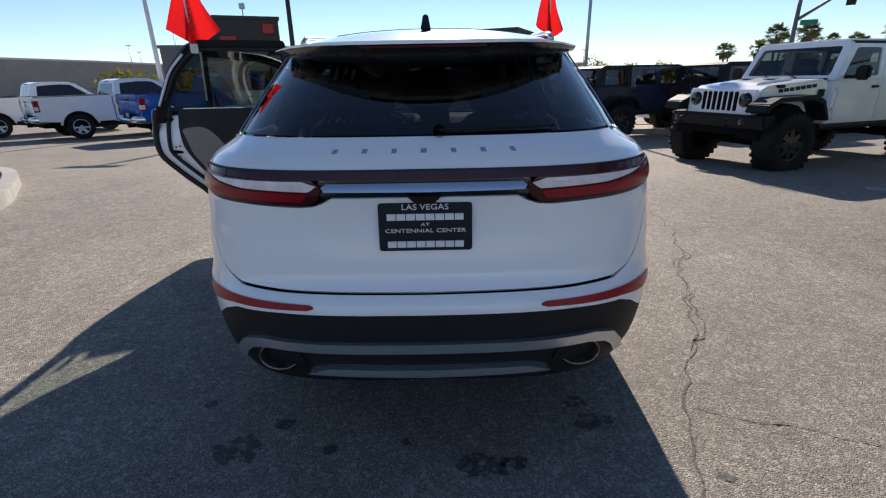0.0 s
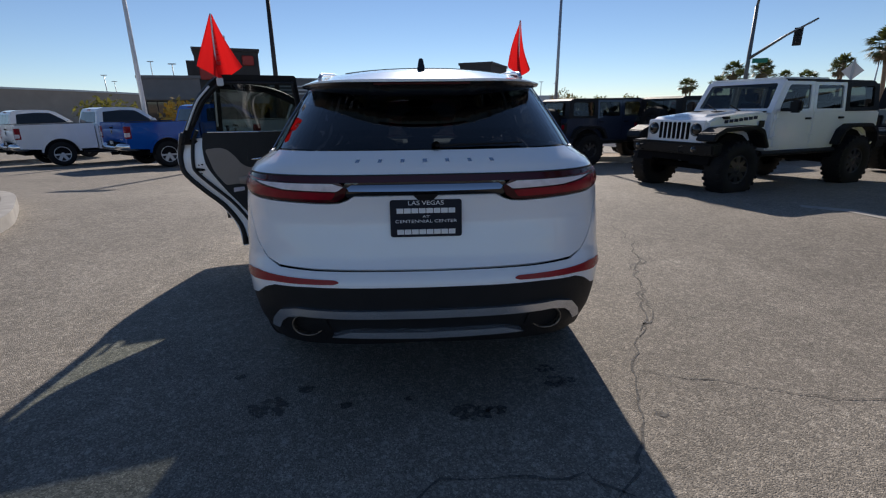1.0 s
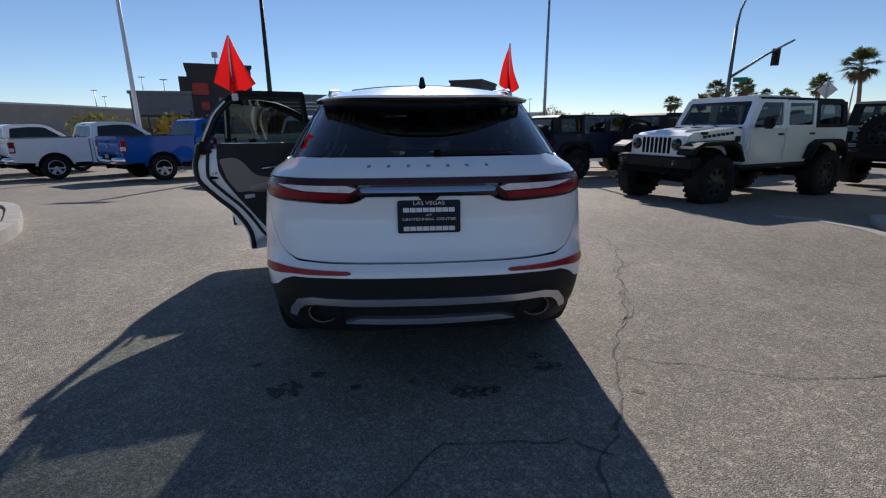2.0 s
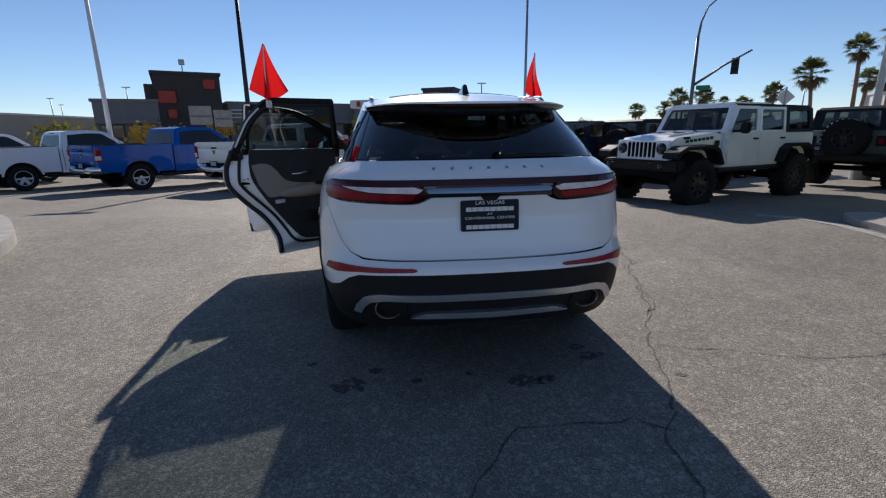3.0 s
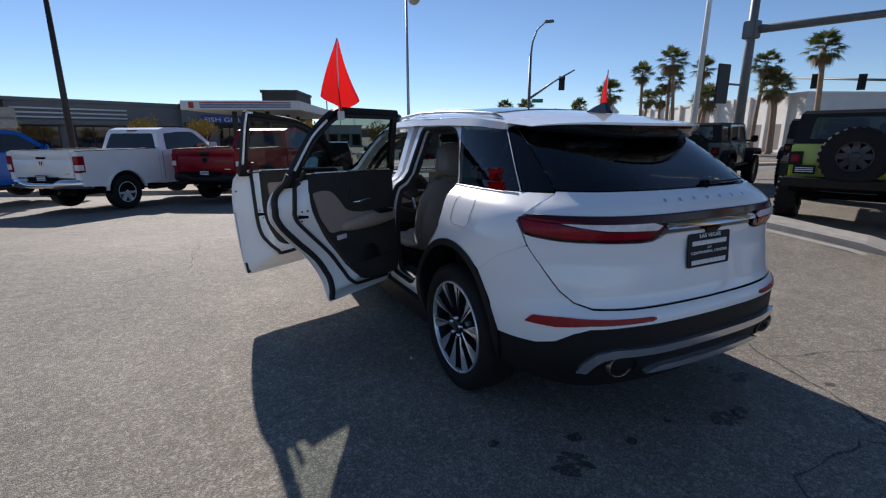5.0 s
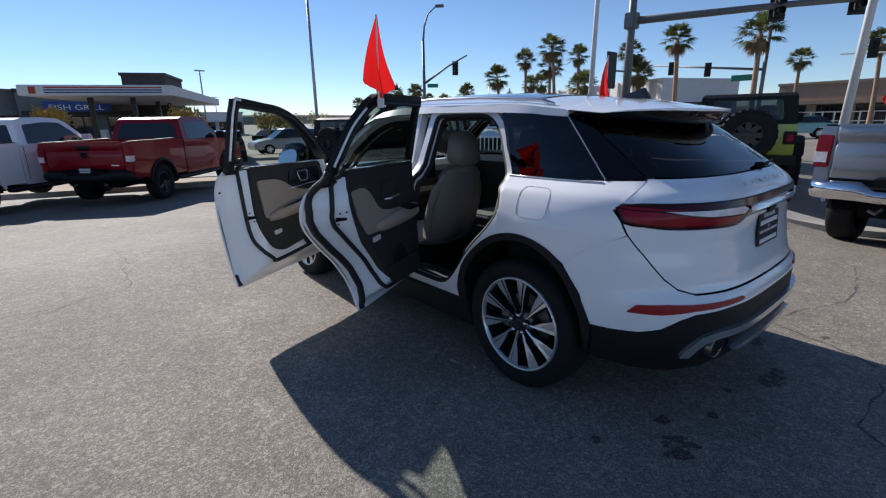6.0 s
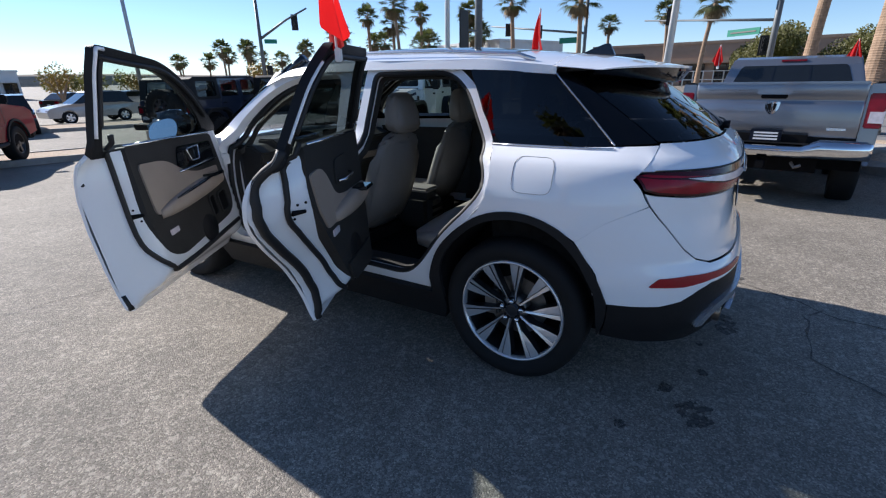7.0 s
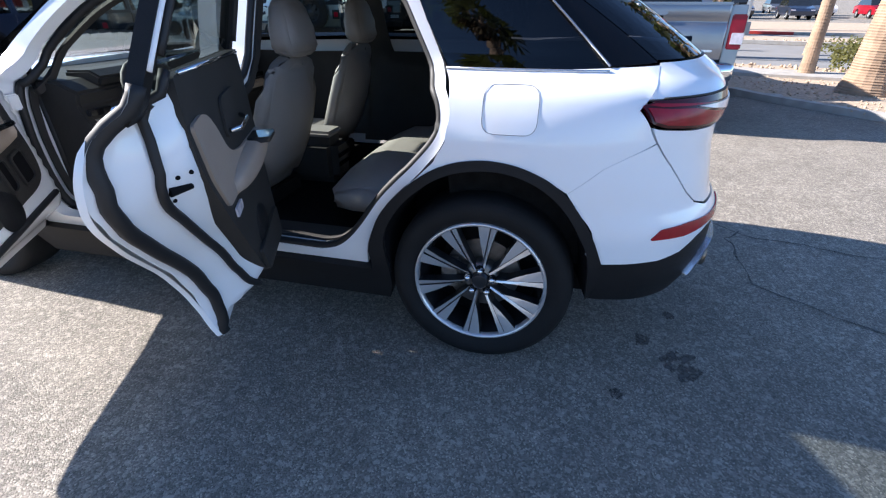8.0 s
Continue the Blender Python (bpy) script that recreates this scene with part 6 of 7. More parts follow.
def distant_car(m, paint, label, tall=0.0):
    """A saloon or small crossover, seen far off."""
    t = thing("distant_car", m, label, "car", "cars far off")
    body = [(.05, .35), (.0, .62), (.06, .92), (.9, .98 + tall * .2), (3.3, .96 + tall * .2), (4.3, .82), (4.5, .62), (4.45, .32)] + arc(3.55, .33, .38, 0, 180, 7) + arc(.95, .33, .38, 0, 180, 7)
    bd = part("body", prism(body, -.88, .88, None, lambda x, y, z: (x * (1 - .05 * abs(y - 2.2) / 2.2), y, z)), paint, t, bevel=.04)
    gt = 1.42 + tall
    part("glasshouse", prism([(.35, .95), (.95 - tall, gt - .05), (1.5, gt), (2.4, gt - .02), (3.35, .95)], -.82, .82, None, lambda x, y, z: (x * (1 - .32 * max(0, z - .95)), y, z)), DARKGLASS, bd, bevel=.03)
    part("roof", prism([(1.0 - tall, gt - .045), (1.5, gt + .008), (2.4, gt - .012), (2.55, gt - .08)], -.84, .84, None, lambda x, y, z: (x * (1 - .30 * max(0, z - .95)), y, z)), paint, bd, bevel=.02)
    for s in (-1, 1):
        part("tail_lamp", box(s * .55, s * .84, .0, .12, .70, .84), LAMP_RED, bd, bevel=.01)
        part("headlamp", box(s * .52, s * .80, 4.28, 4.46, .62, .74), LAMP_CLEAR, bd, bevel=.01)
        for y in (.95, 3.55):
            plain_wheel(t, pose(s * .78, y, .33, 0, 0, 0 if s > 0 else 180), .33, .2, .2, 5, ALLOY)
    part("number_plate", box(-.15, .15, -.012, .0, .55, .65), WHITE_PVC, bd)
    return t


ROW = -40
for x, y, paint, lab, kw in (
        (-2.0, 12.2, PAINT_RED, "red pickup truck with black wheels and black bumper", dict(bumper=PLASTIC, wheel_face=ALLOY_DARK)),
        (-5.25, 12.1, PAINT_WHITE2, "white pickup truck with a chrome rear bumper", {}),
        (-9.55, 13.5, PAINT_BLUE, "metallic blue pickup truck with a chrome rear bumper", {}),
        (-13.85, 14.9, PAINT_WHITE2, "white pickup truck parked beside the blue one", {}),
        (-18.0, 16.3, PAINT_WHITE2, "white pickup truck at the end of the row", {})):
    pickup(rest(x, y, ROW), paint, lab, **kw)
pickup(pose(3.93, -.20, -.075, -4.2, 0, -96.5), PAINT_SILVER, "silver pickup truck with a chrome bumper", "pickups by the planting")
offroader(rest(8.65, 7.61, 108.4), PAINT_JEEP, "lifted white off-roader with black flares and hard top", roof=PAINT_JEEP, badge=True)
offroader(rest(9.9, 7.4, -71.6), PAINT_GRAY, "grey off-roader with a black hard top")
offroader(rest(6.75, 2.35, -71.6), PAINT_GREEN, "lime yellow off-roader with a black top")
offroader(rest(12.1, 5.2, -71.6), PAINT_BLACK, "black off-roader behind the lime yellow one")
offroader(rest(3.6, 12.0, -71.6), PAINT_NAVY, "dark blue off-roader with a spare wheel")
offroader(rest(6.4, 11.3, -71.6), PAINT_BLACK, "black off-roader with a spare wheel")
for x, y, rz, paint, lab, tall in (
        (12.3, 30.4, 86, PAINT_SILVER, "silver crossover on the far street", .2), (4.6, 24.6, -17, PAINT_BLACK, "black crossover beyond the red pickup", .2), (36.6, 6.4, 20, PAINT_TEAL, "teal car far across the street", 0),
        (12.5, 42.5, -70, PAINT_BLACK, "dark car in the far lot", 0), (17.0, 43.0, -60, PAINT_SILVER, "grey car in the far lot", 0), (22.0, 40.0, -60, PAINT_WHITE2, "white car in the far lot", .2),
        (48.6, -17.2, 85, PAINT_NAVY, "dark blue car in the far lot", .15), (53.4, -20.4, 85, PAINT_SILVER, "silver car in the far lot", .1), (52.4, -24.7, 85, PAINT_RED, "red car in the far lot", .2), (49.6, -13.2, 85, PAINT_BLACK, "black car in the far lot", .2), (60.3, -23.6, 85, PAINT_WHITE2, "white car in the far lot", .2), (59.6, -28.6, 85, PAINT_NAVY, "dark car in the far lot", .1), (68.6, -22.3, 85, PAINT_SILVER, "grey car in the far lot", .2),
        (14.5, 13.5, 105, PAINT_WHITE2, "white crossover behind the off-roaders", .25), (12.0, 17.5, 100, PAINT_WHITE2, "white car behind the off-roaders", .2)):
    distant_car(rest(x, y, rz), paint, lab, tall)
for x, y, z in ((6.62, .52, 1.72), (6.60, -1.22, 1.72)):
    flag("window_flag", pose(x, y, z + ground_z(5, 0), 0, 0, 70), .30, .20, "window flags", "red cloth flag on the silver pickup")


# ---- ground, kerbs and planting ----
bm = bmesh.new()
xs = sorted({*np.arange(-40, 41, 1.0), *np.arange(-6, 3, .25), *(-400.0, -200.0, -100.0, -60.0, 60.0, 100.0, 200.0, 400.0, -1500., 1500.)})
ys = sorted({*np.arange(-12, 30, 0.75), *(-400.0, -100.0, -30.0, 40.0, 60.0, 100.0, 200.0, 400.0, -1500., 1500.)})
grid = [[bm.verts.new((x, y, ground_z(x, y))) for x in xs] for y in ys]
for a, b in zip(grid, grid[1:]):
    for i in range(len(xs) - 1):
        bm.faces.new((a[i], a[i + 1], b[i + 1], b[i]))
tagged(part("ground", bm, ASPHALT, smooth=True), "worn grey asphalt of the car park", "ground", kind="structure")


def island(name, outline, height=.15, kerb=.16, fill=GRAVEL, label="", sink=.03):
    """A raised bed: a concrete kerb round a filled middle."""
    o = rounded(outline, 6)
    k = part(name, sheet(o, lambda u, v, off: Vector((u, v, ground_z(u, v) + height - off)), .5, height + .1, [inset(o, kerb)]), CONCRETE)
    tagged(k, label, "kerb", kind="structure")
    part("bed_fill", sheet(inset(o, kerb - .01), lambda u, v, off: Vector((u, v, ground_z(u, v) + height - sink + .012 * noise.noise(Vector((u * 2, v * 2, 0))))), .5, 0), fill, k)
    return k


island("kerb_island", [(-4.36, 2.4, .5), (-4.70, 3.6, .6), (-6.1, 5.5, 1.0), (-8.5, 6.7, 1.5), (-14, 7.5, .5), (-14, 0, .5), (-5.5, .6, 1.0)], label="rounded concrete kerb of a planting island")
island("kerb_walk", [(6.2, 3.75, .2), (5.92, 3.3, .2), (5.82, 2.4), (5.72, 1.2), (5.75, .1, .3), (6.35, .1, .3), (6.45, 2.2), (6.75, 3.7, .2)], .09, .14, CONCRETE, "raised concrete walk between the off-roaders", 0)
island("kerb_planting", [(4.25, -4.7, .4), (5.05, -3.6, .6), (5.95, -2.8, .8), (6.75, -2.2, .6), (7.6, -1.95, .5), (9.7, -1.7, .3), (8.9, -4.0), (8.2, -6.5), (6.0, -11), (2.5, -12), (.5, -10, .5)], height=.10, label="gravel planting bed with palms behind a kerb")
island("kerb_verge", [(9.0, 11.6), (2.6, 14.4), (-8, 19.1), (-40, 33.2), (-39, 36), (-7, 21.6), (3.6, 17.0), (10.0, 14.2)], label="narrow gravel verge behind the pickups")
island("kerb_far_verge", [(7.5, 25.0), (40, 12), (41, 15), (8.5, 28.0), (-40, 49), (-41, 46)], label="far verge across the street")


def strip(name, u0, u1, rise, material, label, y0=-22.0, y1=1.5, thick=.12):
    """A long strip beside the street on the planting's side, u metres out, running aslant."""
    at = lambda u, y: (u + .27 * (y + 3.5), y)
    o = [at(u0, y0), at(u0, y1), at(u1, y1), at(u1, y0)]
    return tagged(part(name, sheet(o, lambda u, v, off: Vector((u, v, ground_z(u, v) + rise + .008 * noise.noise(Vector((u * 2, v * 2, 0))) - off)), .8, thick), material), label, "ground", kind="structure")


strip("pavement", 8.75, 9.75, .13, CONCRETE, "pale concrete pavement behind the planting bed")
strip("verge", 9.76, 10.8, .10, GRAVEL, "stony verge beside the street")
strip("road", 10.9, 19.0, .012, ROAD, "grey asphalt street", thick=.02)
strip("kerb_median", 19.0, 19.3, .14, CONCRETE, "concrete kerb of the median")
strip("median", 19.31, 22.4, .11, GRAVEL, "stony median of the street")
strip("road", 22.45, 25.6, .012, ROAD, "grey asphalt of the far carriageway", thick=.02)
strip("kerb_red", 25.65, 25.95, .14, SIGN_ORANGE, "red painted kerb across the street", -9.2, -7.4)
strip("kerb_far", 25.96, 26.3, .13, CONCRETE, "concrete kerb across the street")
strip("verge", 26.31, 40.0, .10, GRAVEL, "wide tan gravel verge across the street")
# gravel and stones on the near bed
rng = random.Random(4)
bm = bmesh.new()
for i in range(900):
    x, y = rng.uniform(4.8, 10.5), rng.uniform(-6.0, -2.3)
    if y > -3.4 + .33 * (x - 5.0) or y > -2.5:
        continue
    r = rng.uniform(.008, .035)
    bmesh.ops.create_icosphere(bm, subdivisions=1, radius=r, matrix=pose(x, y, ground_z(x, y) + .075, rng.uniform(0, 90), rng.uniform(0, 90), 0) @ Matrix.Diagonal((1, rng.uniform(.6, 1), .6, 1)))
for i in range(500):
    v = rng.uniform(-14, -2)
    x, y = rng.choice(((9.8, 10.75), (19.4, 22.3)))[0] + rng.uniform(0, 1) * (.95 if i % 2 else 1.0) + .27 * (v + 3.5), v
    bmesh.ops.create_icosphere(bm, subdivisions=1, radius=rng.uniform(.02, .06), matrix=pose(x, y, ground_z(x, y) + .12, rng.uniform(0, 90), rng.uniform(0, 90), 0) @ Matrix.Diagonal((1, rng.uniform(.6, 1), .6, 1)))
tagged(part("gravel_stones", bm, GRAVEL), "loose tan gravel stones on the planting bed", "gravel", kind="stuff")


def crack(points, width, material=TAR, jag=.03, name="asphalt_crack", lift=.004):
    """A thin wandering line in the asphalt."""
    bm = bmesh.new()
    pts = []
    for (x0, y0), (x1, y1) in zip(points, points[1:]):
        k = max(2, int(math.dist((x0, y0), (x1, y1)) / .07))
        pts += [(x0 + (x1 - x0) * i / k, y0 + (y1 - y0) * i / k) for i in range(k)]
    pts.append(points[-1])
    pts = [(x + jag * noise.noise(Vector((x * 5, y * 5, 1))) + jag * .5 * noise.noise(Vector((x * 17, y * 17, 5))), y + jag * noise.noise(Vector((x * 5, y * 5, 9)))) for x, y in pts]
    prev = None
    for i, (x, y) in enumerate(pts):
        a, b = pts[max(0, i - 1)], pts[min(len(pts) - 1, i + 1)]
        d = Vector((b[0] - a[0], b[1] - a[1])).normalized()
        w = width * (.35 + .9 * abs(noise.noise(Vector((x * 9, y * 9, 3)))) * 1.6)
        cur = [bm.verts.new((x - s * d.y * w, y + s * d.x * w, ground_z(x, y) + lift)) for s in (-1, 1)]
        if prev:
            bm.faces.new((prev[0], prev[1], cur[1], cur[0]))
        prev = cur
    ob = part(name, bm, material)
    return tagged(ob, "dark wandering crack in the asphalt", "crack", kind="structure")


crack([(2.26, 3.4), (2.2, 2.88), (2.0, 2.1), (1.74, 1.67), (1.49, .98), (1.25, .55), (1.11, .25), (.92, -.16), (.75, -.5), (.61, -.82), (.45, -1.6)], .009, jag=.07)
crack([(2.0, 2.2), (1.7, 1.6), (1.55, 1.0), (1.3, .7)], .007, jag=.09)
crack([(1.13, .26), (1.54, .11), (1.94, -.05), (2.55, -.03), (3.4, .1)], .006, jag=.05)
crack([(-8, 3.9), (-4.6, 3.98), (-2.3, 4.0), (-1.45, 3.92), (0, 3.5), (2.23, 2.85), (3.5, 2.52), (5.0, 2.14)], .006, jag=.03)
crack([(-4.1, 3.79), (-3.17, 3.81), (-2.69, 4.05), (-2.3, 4.2), (-2.31, 4.49), (-2.2, 5.3), (-2.24, 6.2)], .006, jag=.06)
crack([(-.6, -1.3), (-.18, -.68), (-.07, -.52), (.03, -.42), (.21, -.46), (.59, -.42), (.63, -.47), (.75, -.56)], .007, jag=.05)
for i, (x, y, r) in enumerate(((-.755, .07, .095), (-.625, .215, .045), (-.40, .07, .035), (.19, -.03, .09), (.31, -.02, .05), (.66, .2, .075), (.62, .32, .05), (-1.0, .35, .03), (1.05, -.1, .03), (-.1, .1, .025))):
    rad = lambda a: r * (1.05 + .45 * noise.noise(Vector((1.6 * math.cos(a), 1.6 * math.sin(a), i * 3.1))) + .35 * noise.noise(Vector((5 * math.cos(a), 5 * math.sin(a), i * 1.7))))
    o = [(x + rad(k * .1309) * math.cos(k * .1309), y + .65 * rad(k * .1309) * math.sin(k * .1309)) for k in range(48)]
    tagged(part("oil_stain", sheet(o, lambda u, v, off: Vector((u, v, ground_z(u, v) + .003)), .05, 0), OIL), "dark oil spot on the asphalt", "stain", kind="structure")
# a pale concrete-coloured strip on the ground along the raised walk
part("pale_ground_strip", sheet([(5.3, 4.3), (5.72, 3.95), (5.82, 3.3), (5.74, 2.4), (5.64, 1.2), (5.45, 1.2), (5.58, 2.4), (5.64, 3.3), (5.55, 3.8), (5.2, 4.15)], lambda u, v, off: Vector((u, v, ground_z(u, v) + .004)), .3, 0), CONCRETE)["kind"] = "structure"


# ---- palms, trees and shrubs ----
def palm_crown(seed, leaves=46, size=1.0, dry=14):
    rng = random.Random(seed)
    bm = bmesh.new()
    for i in range(leaves + dry):
        dead = i >= leaves
        az = rng.uniform(0, 2 * math.pi)
        el = rng.uniform(-.5, 1.3) if not dead else rng.uniform(-1.35, -.7)
        d = Vector((math.cos(az) * math.cos(el), math.sin(az) * math.cos(el), math.sin(el)))
        stalk = size * rng.uniform(.7, 1.05) * (.6 if dead else 1)
        side = d.cross(Vector((0, 0, 1))).normalized()
        up = side.cross(d)
        base = d * stalk
        v = [bm.verts.new(p) for p in (side * .02, -side * .02, base - side * .02, base + side * .02)]
        bm.faces.new(v).material_index = 1
        n = 11
        for k in range(n):
            a = (k / (n - 1) - .5) * 2.5
            ln = size * (.95 - .28 * abs(a)) * rng.uniform(.85, 1.1) * (.8 if dead else 1)
            q = (d * math.cos(a) + side * math.sin(a)).normalized()
            sag = Vector((0, 0, -.22 * size * (1.5 if dead else 1)))
            mid, tip = base + q * ln * .55, base + q * ln + sag
            w = side.cross(q).cross(q).normalized() if abs(a) > 9 else (d * -math.sin(a) + side * math.cos(a)).normalized()
            w = w * .055 * size
            p0, p1, p2, p3 = bm.verts.new(base + w * .3), bm.verts.new(mid + w + up * .02), bm.verts.new(tip), bm.verts.new(mid - w + up * .02)
            bm.faces.new((p0, p1, p2, p3)).material_index = 1 if dead else 0
    me = bpy.data.meshes.new("crown")
    bm.to_mesh(me)
    bm.free()
    me.materials.append(FROND)
    me.materials.append(FROND_DRY)
    return me


CROWNS = [palm_crown(k, 50, 1.25, 20) for k in (1, 2, 3, 4)]


def palm(x, y, h, k, r=.22, label="tall fan palm with a shaggy crown", lean=None):
    rng = random.Random(k * 7 + 1)
    t = thing("palm_tree", pose(x, y, ground_z(x, y), 0, 0, 0 if lean else 77 * k), label, "palm tree", "palms along the street")
    lx, ly = lean or (rng.uniform(-.5, .5), rng.uniform(-.5, .5))
    pts = [(lx * (u * u), ly * u * u, h * u) for u in (0, .05, .2, .4, .6, .8, 1.0)]
    if k < 40:
        part("trunk", tube(pts, [r * 1.5, r * 1.15, r, r * .9, r * .82, r * .8, r * .85], 9), BARK, t, smooth=True)
    else:
        # near palms: overlapping rings of old leaf bases
        us = [i / 260 for i in range(261)]
        part("trunk", tube([(lx * u * u, ly * u * u, h * u) for u in us], [r * (.84 + .28 * max(0, 1 - u * 12) + .22 * (1 - u) ** 6) * (1.0 + .03 * rng.random() if i % 2 else .990) for i, u in enumerate(us)], 18), BARK, t, "tan trunk ringed with old leaf bases")
    c = new("crown", CROWNS[k % 4])
    c.parent = t
    s = rng.uniform(.74, 1.0)
    c.matrix_basis = Matrix.Translation(pts[-1]) @ pose(0, 0, 0, rng.uniform(-6, 6), 0, rng.uniform(0, 360)) @ Matrix.Diagonal((s, s, s, 1))
    return t


for k, (x, y, h) in enumerate(((44.3, 42.7, 7.0), (46.5, 40.3, 9.0), (45.5, 35.0, 9.8), (48.7, 34.0, 9.0), (60.2, 48.7, 7.2), (62.2, 42.6, 6.8), (49.7, 28.6, 8.8), (55.8, 29.9, 7.0), (39.3, 18.1, 8.0), (37.4, 11.7, 7.2), (65.3, 16.0, 7.9), (54.8, 81.2, 7.4), (61.0, 82.8, 8.2), (62.7, 68.3, 7.3), (59.3, 102.1, 6.0), (58.6, 8.0, 7.8), (49.0, 3.8, 7.2), (50.8, 27.4, 6.7), (54.2, 94.2, 5.6), (58.4, 91.5, 5.7), (58.4, 85.5, 6.5), (55.2, 75.3, 7.1), (69.5, 83.0, 6.1), (69.7, 76.1, 7.3), (47.0, 37.0, 8.0), (43.0, 30.0, 5.4), (52.0, 44.5, 6.6), (66.0, 88.0, 6.6), (72.0, 92.0, 7.0))):
    palm(x, y, h, k)
for k, (x, y, h, r) in enumerate(((9.25, -4.12, 7.5, .12), (7.15, -4.22, 5.2, .33), (14.5, -6.2, 8.0, .13), (17.5, -7.4, 7.0, .13))):
    palm(x, y, h, 40 + k, r, "palm in the gravel bed with a ringed tan trunk")
palm(27.0, -2.4, 8.5, 44, .30, "palm across the street with a ringed tan trunk", (.3, -.5))
palm(13.4, -2.70, 7.5, 45, .31, "stout palm beside the pickup with a thick tan trunk", (.2, -.3))
palm(26.7, -6.4, 8.0, 46, .16, "slim leaning palm across the street", (.4, -1.1))
palm(-10.2, 1.7, 10.2, 47, .36, "palm on the kerb island with a ringed tan trunk")


def leafy(name, m, radius, height, trunk, material, label, count=900, category="tree"):
    """A tree or shrub: a trunk with limbs and a crown of many small leaf clumps with gaps."""
    rng = random.Random(int(radius * 1000 + height * 77))
    t = thing(name, m, label, category, "trees and shrubs")
    if trunk:
        bm = tube([(0, 0, 0), (.05, .02, trunk * .6), (0, 0, trunk * 1.1)], [.14, .11, .08], 7)
        for i in range(6):
            a = i * 1.05
            tube([(0, 0, trunk * (.7 + .05 * i)), (math.cos(a) * radius * .4, math.sin(a) * radius * .4, trunk + height * .35), (math.cos(a) * radius * .75, math.sin(a) * radius * .75, trunk + height * .6)], [.06, .04, .015], 5, bm)
        part("trunk", bm, BARK, t)
    lobes = [(Vector((rng.uniform(-.6, .6) * radius, rng.uniform(-.6, .6) * radius, trunk + height * rng.uniform(.3, .78))), radius * rng.uniform(.3, .55)) for _ in range(11)]
    bm = bmesh.new()
    for i in range(count):
        c, r = lobes[i % len(lobes)]
        d = Vector((rng.gauss(0, 1), rng.gauss(0, 1), rng.gauss(0, .8))).normalized()
        p = c + d * r * rng.uniform(.55, 1.05)
        s = (radius if radius < 3 else 2.0) * rng.uniform(.045, .10)
        u = Vector((rng.gauss(0, 1), rng.gauss(0, 1), rng.gauss(0, 1))).normalized()
        w = u.orthogonal().normalized()
        bm.faces.new([bm.verts.new(p + q) for q in (u * s, w * s * .6, -u * s, -w * s * .6)])
    part("crown", bm, material, t)
    return t


for x, y, r, h, tr, mt, lab in ((57.2, -2.1, 4.3, 4.7, 1.0, LEAF, "broad green tree across the street"), (56.0, -8.2, 3.4, 4.2, .8, LEAF, "broad green tree across the street"), (60.0, -14.0, 3.6, 4.6, .8, LEAF, "broad green tree across the street"),
                                (-10.5, 22.0, 1.6, 1.9, .5, LEAF_YELLOW, "yellow-green shrub on the verge"), (-17.0, 26.0, 1.8, 2.0, .5, LEAF, "green shrub on the verge"), (-15.0, 45.0, 1.6, 2.6, 1.2, LEAF_YELLOW, "young yellow tree before the shops"), (-5.5, 41.0, 1.3, 2.6, 1.2, LEAF_YELLOW, "young yellow tree before the shops"),
                                (-1.6, 38.0, 1.3, 2.4, 1.1, LEAF_YELLOW, "young yellow tree by the fuel station"), (5.5, 36.0, 1.3, 2.4, 1.1, LEAF_YELLOW, "young yellow tree by the fuel station"), (12.5, 40.0, 1.2, 2.4, 1.1, LEAF_YELLOW, "young yellow tree by the fuel station"), (10.2, -5.2, .5, .8, 0, LEAF, "low green shrub in the gravel bed"), (34.0, 46.0, 2.4, 3.4, .9, LEAF_YELLOW, "yellow-green tree far off"), (37.0, 47.5, 2.2, 3.0, .9, LEAF, "green tree far off"), (21.0, 62.0, 2.0, 2.6, .7, LEAF, "green tree beyond the far lot"), (25.5, 66.0, 2.2, 2.8, .7, LEAF, "green tree beyond the far lot"), (30.0, 63.0, 2.0, 2.4, .7, LEAF_YELLOW, "yellowing tree beyond the far lot"), (36.0, 78.0, 2.4, 3.0, .7, LEAF, "green tree beyond the far lot"), (8.0, 45.0, 1.4, 2.4, 1.0, LEAF, "young green tree in the far lot")):
    leafy("shrub" if tr < .6 else "tree", pose(x, y, ground_z(x, y)), r, h, tr, mt, lab, 900 if r < 3 else 16000, "shrub" if tr < .6 else "tree")


# ---- poles and signals ----
def light_pole(x, y, h, r, material, label, lean=(0, 0), head=True):
    z = ground_z(x, y)
    t = thing("light_pole", pose(x, y, z), label, "light pole", "lot poles")
    part("pole", tube([(0, 0, 0), (lean[0], lean[1], h)], [r, r * .62], 10), material, t, smooth=True)
    part("pole_base", lathe([(.0, .55), (r * 2.4, .55), (r * 2.6, .0)], 16, None, pose(0, 0, 0, 0, -90, 0)), CONCRETE, t, "round concrete base")
    if head:
        hd = part("lamp_head", box(-.55, .55, -.16, .16, h - .02, h + .12, None, Matrix.Translation((lean[0], lean[1], 0))), material, t, bevel=.02)
    return t


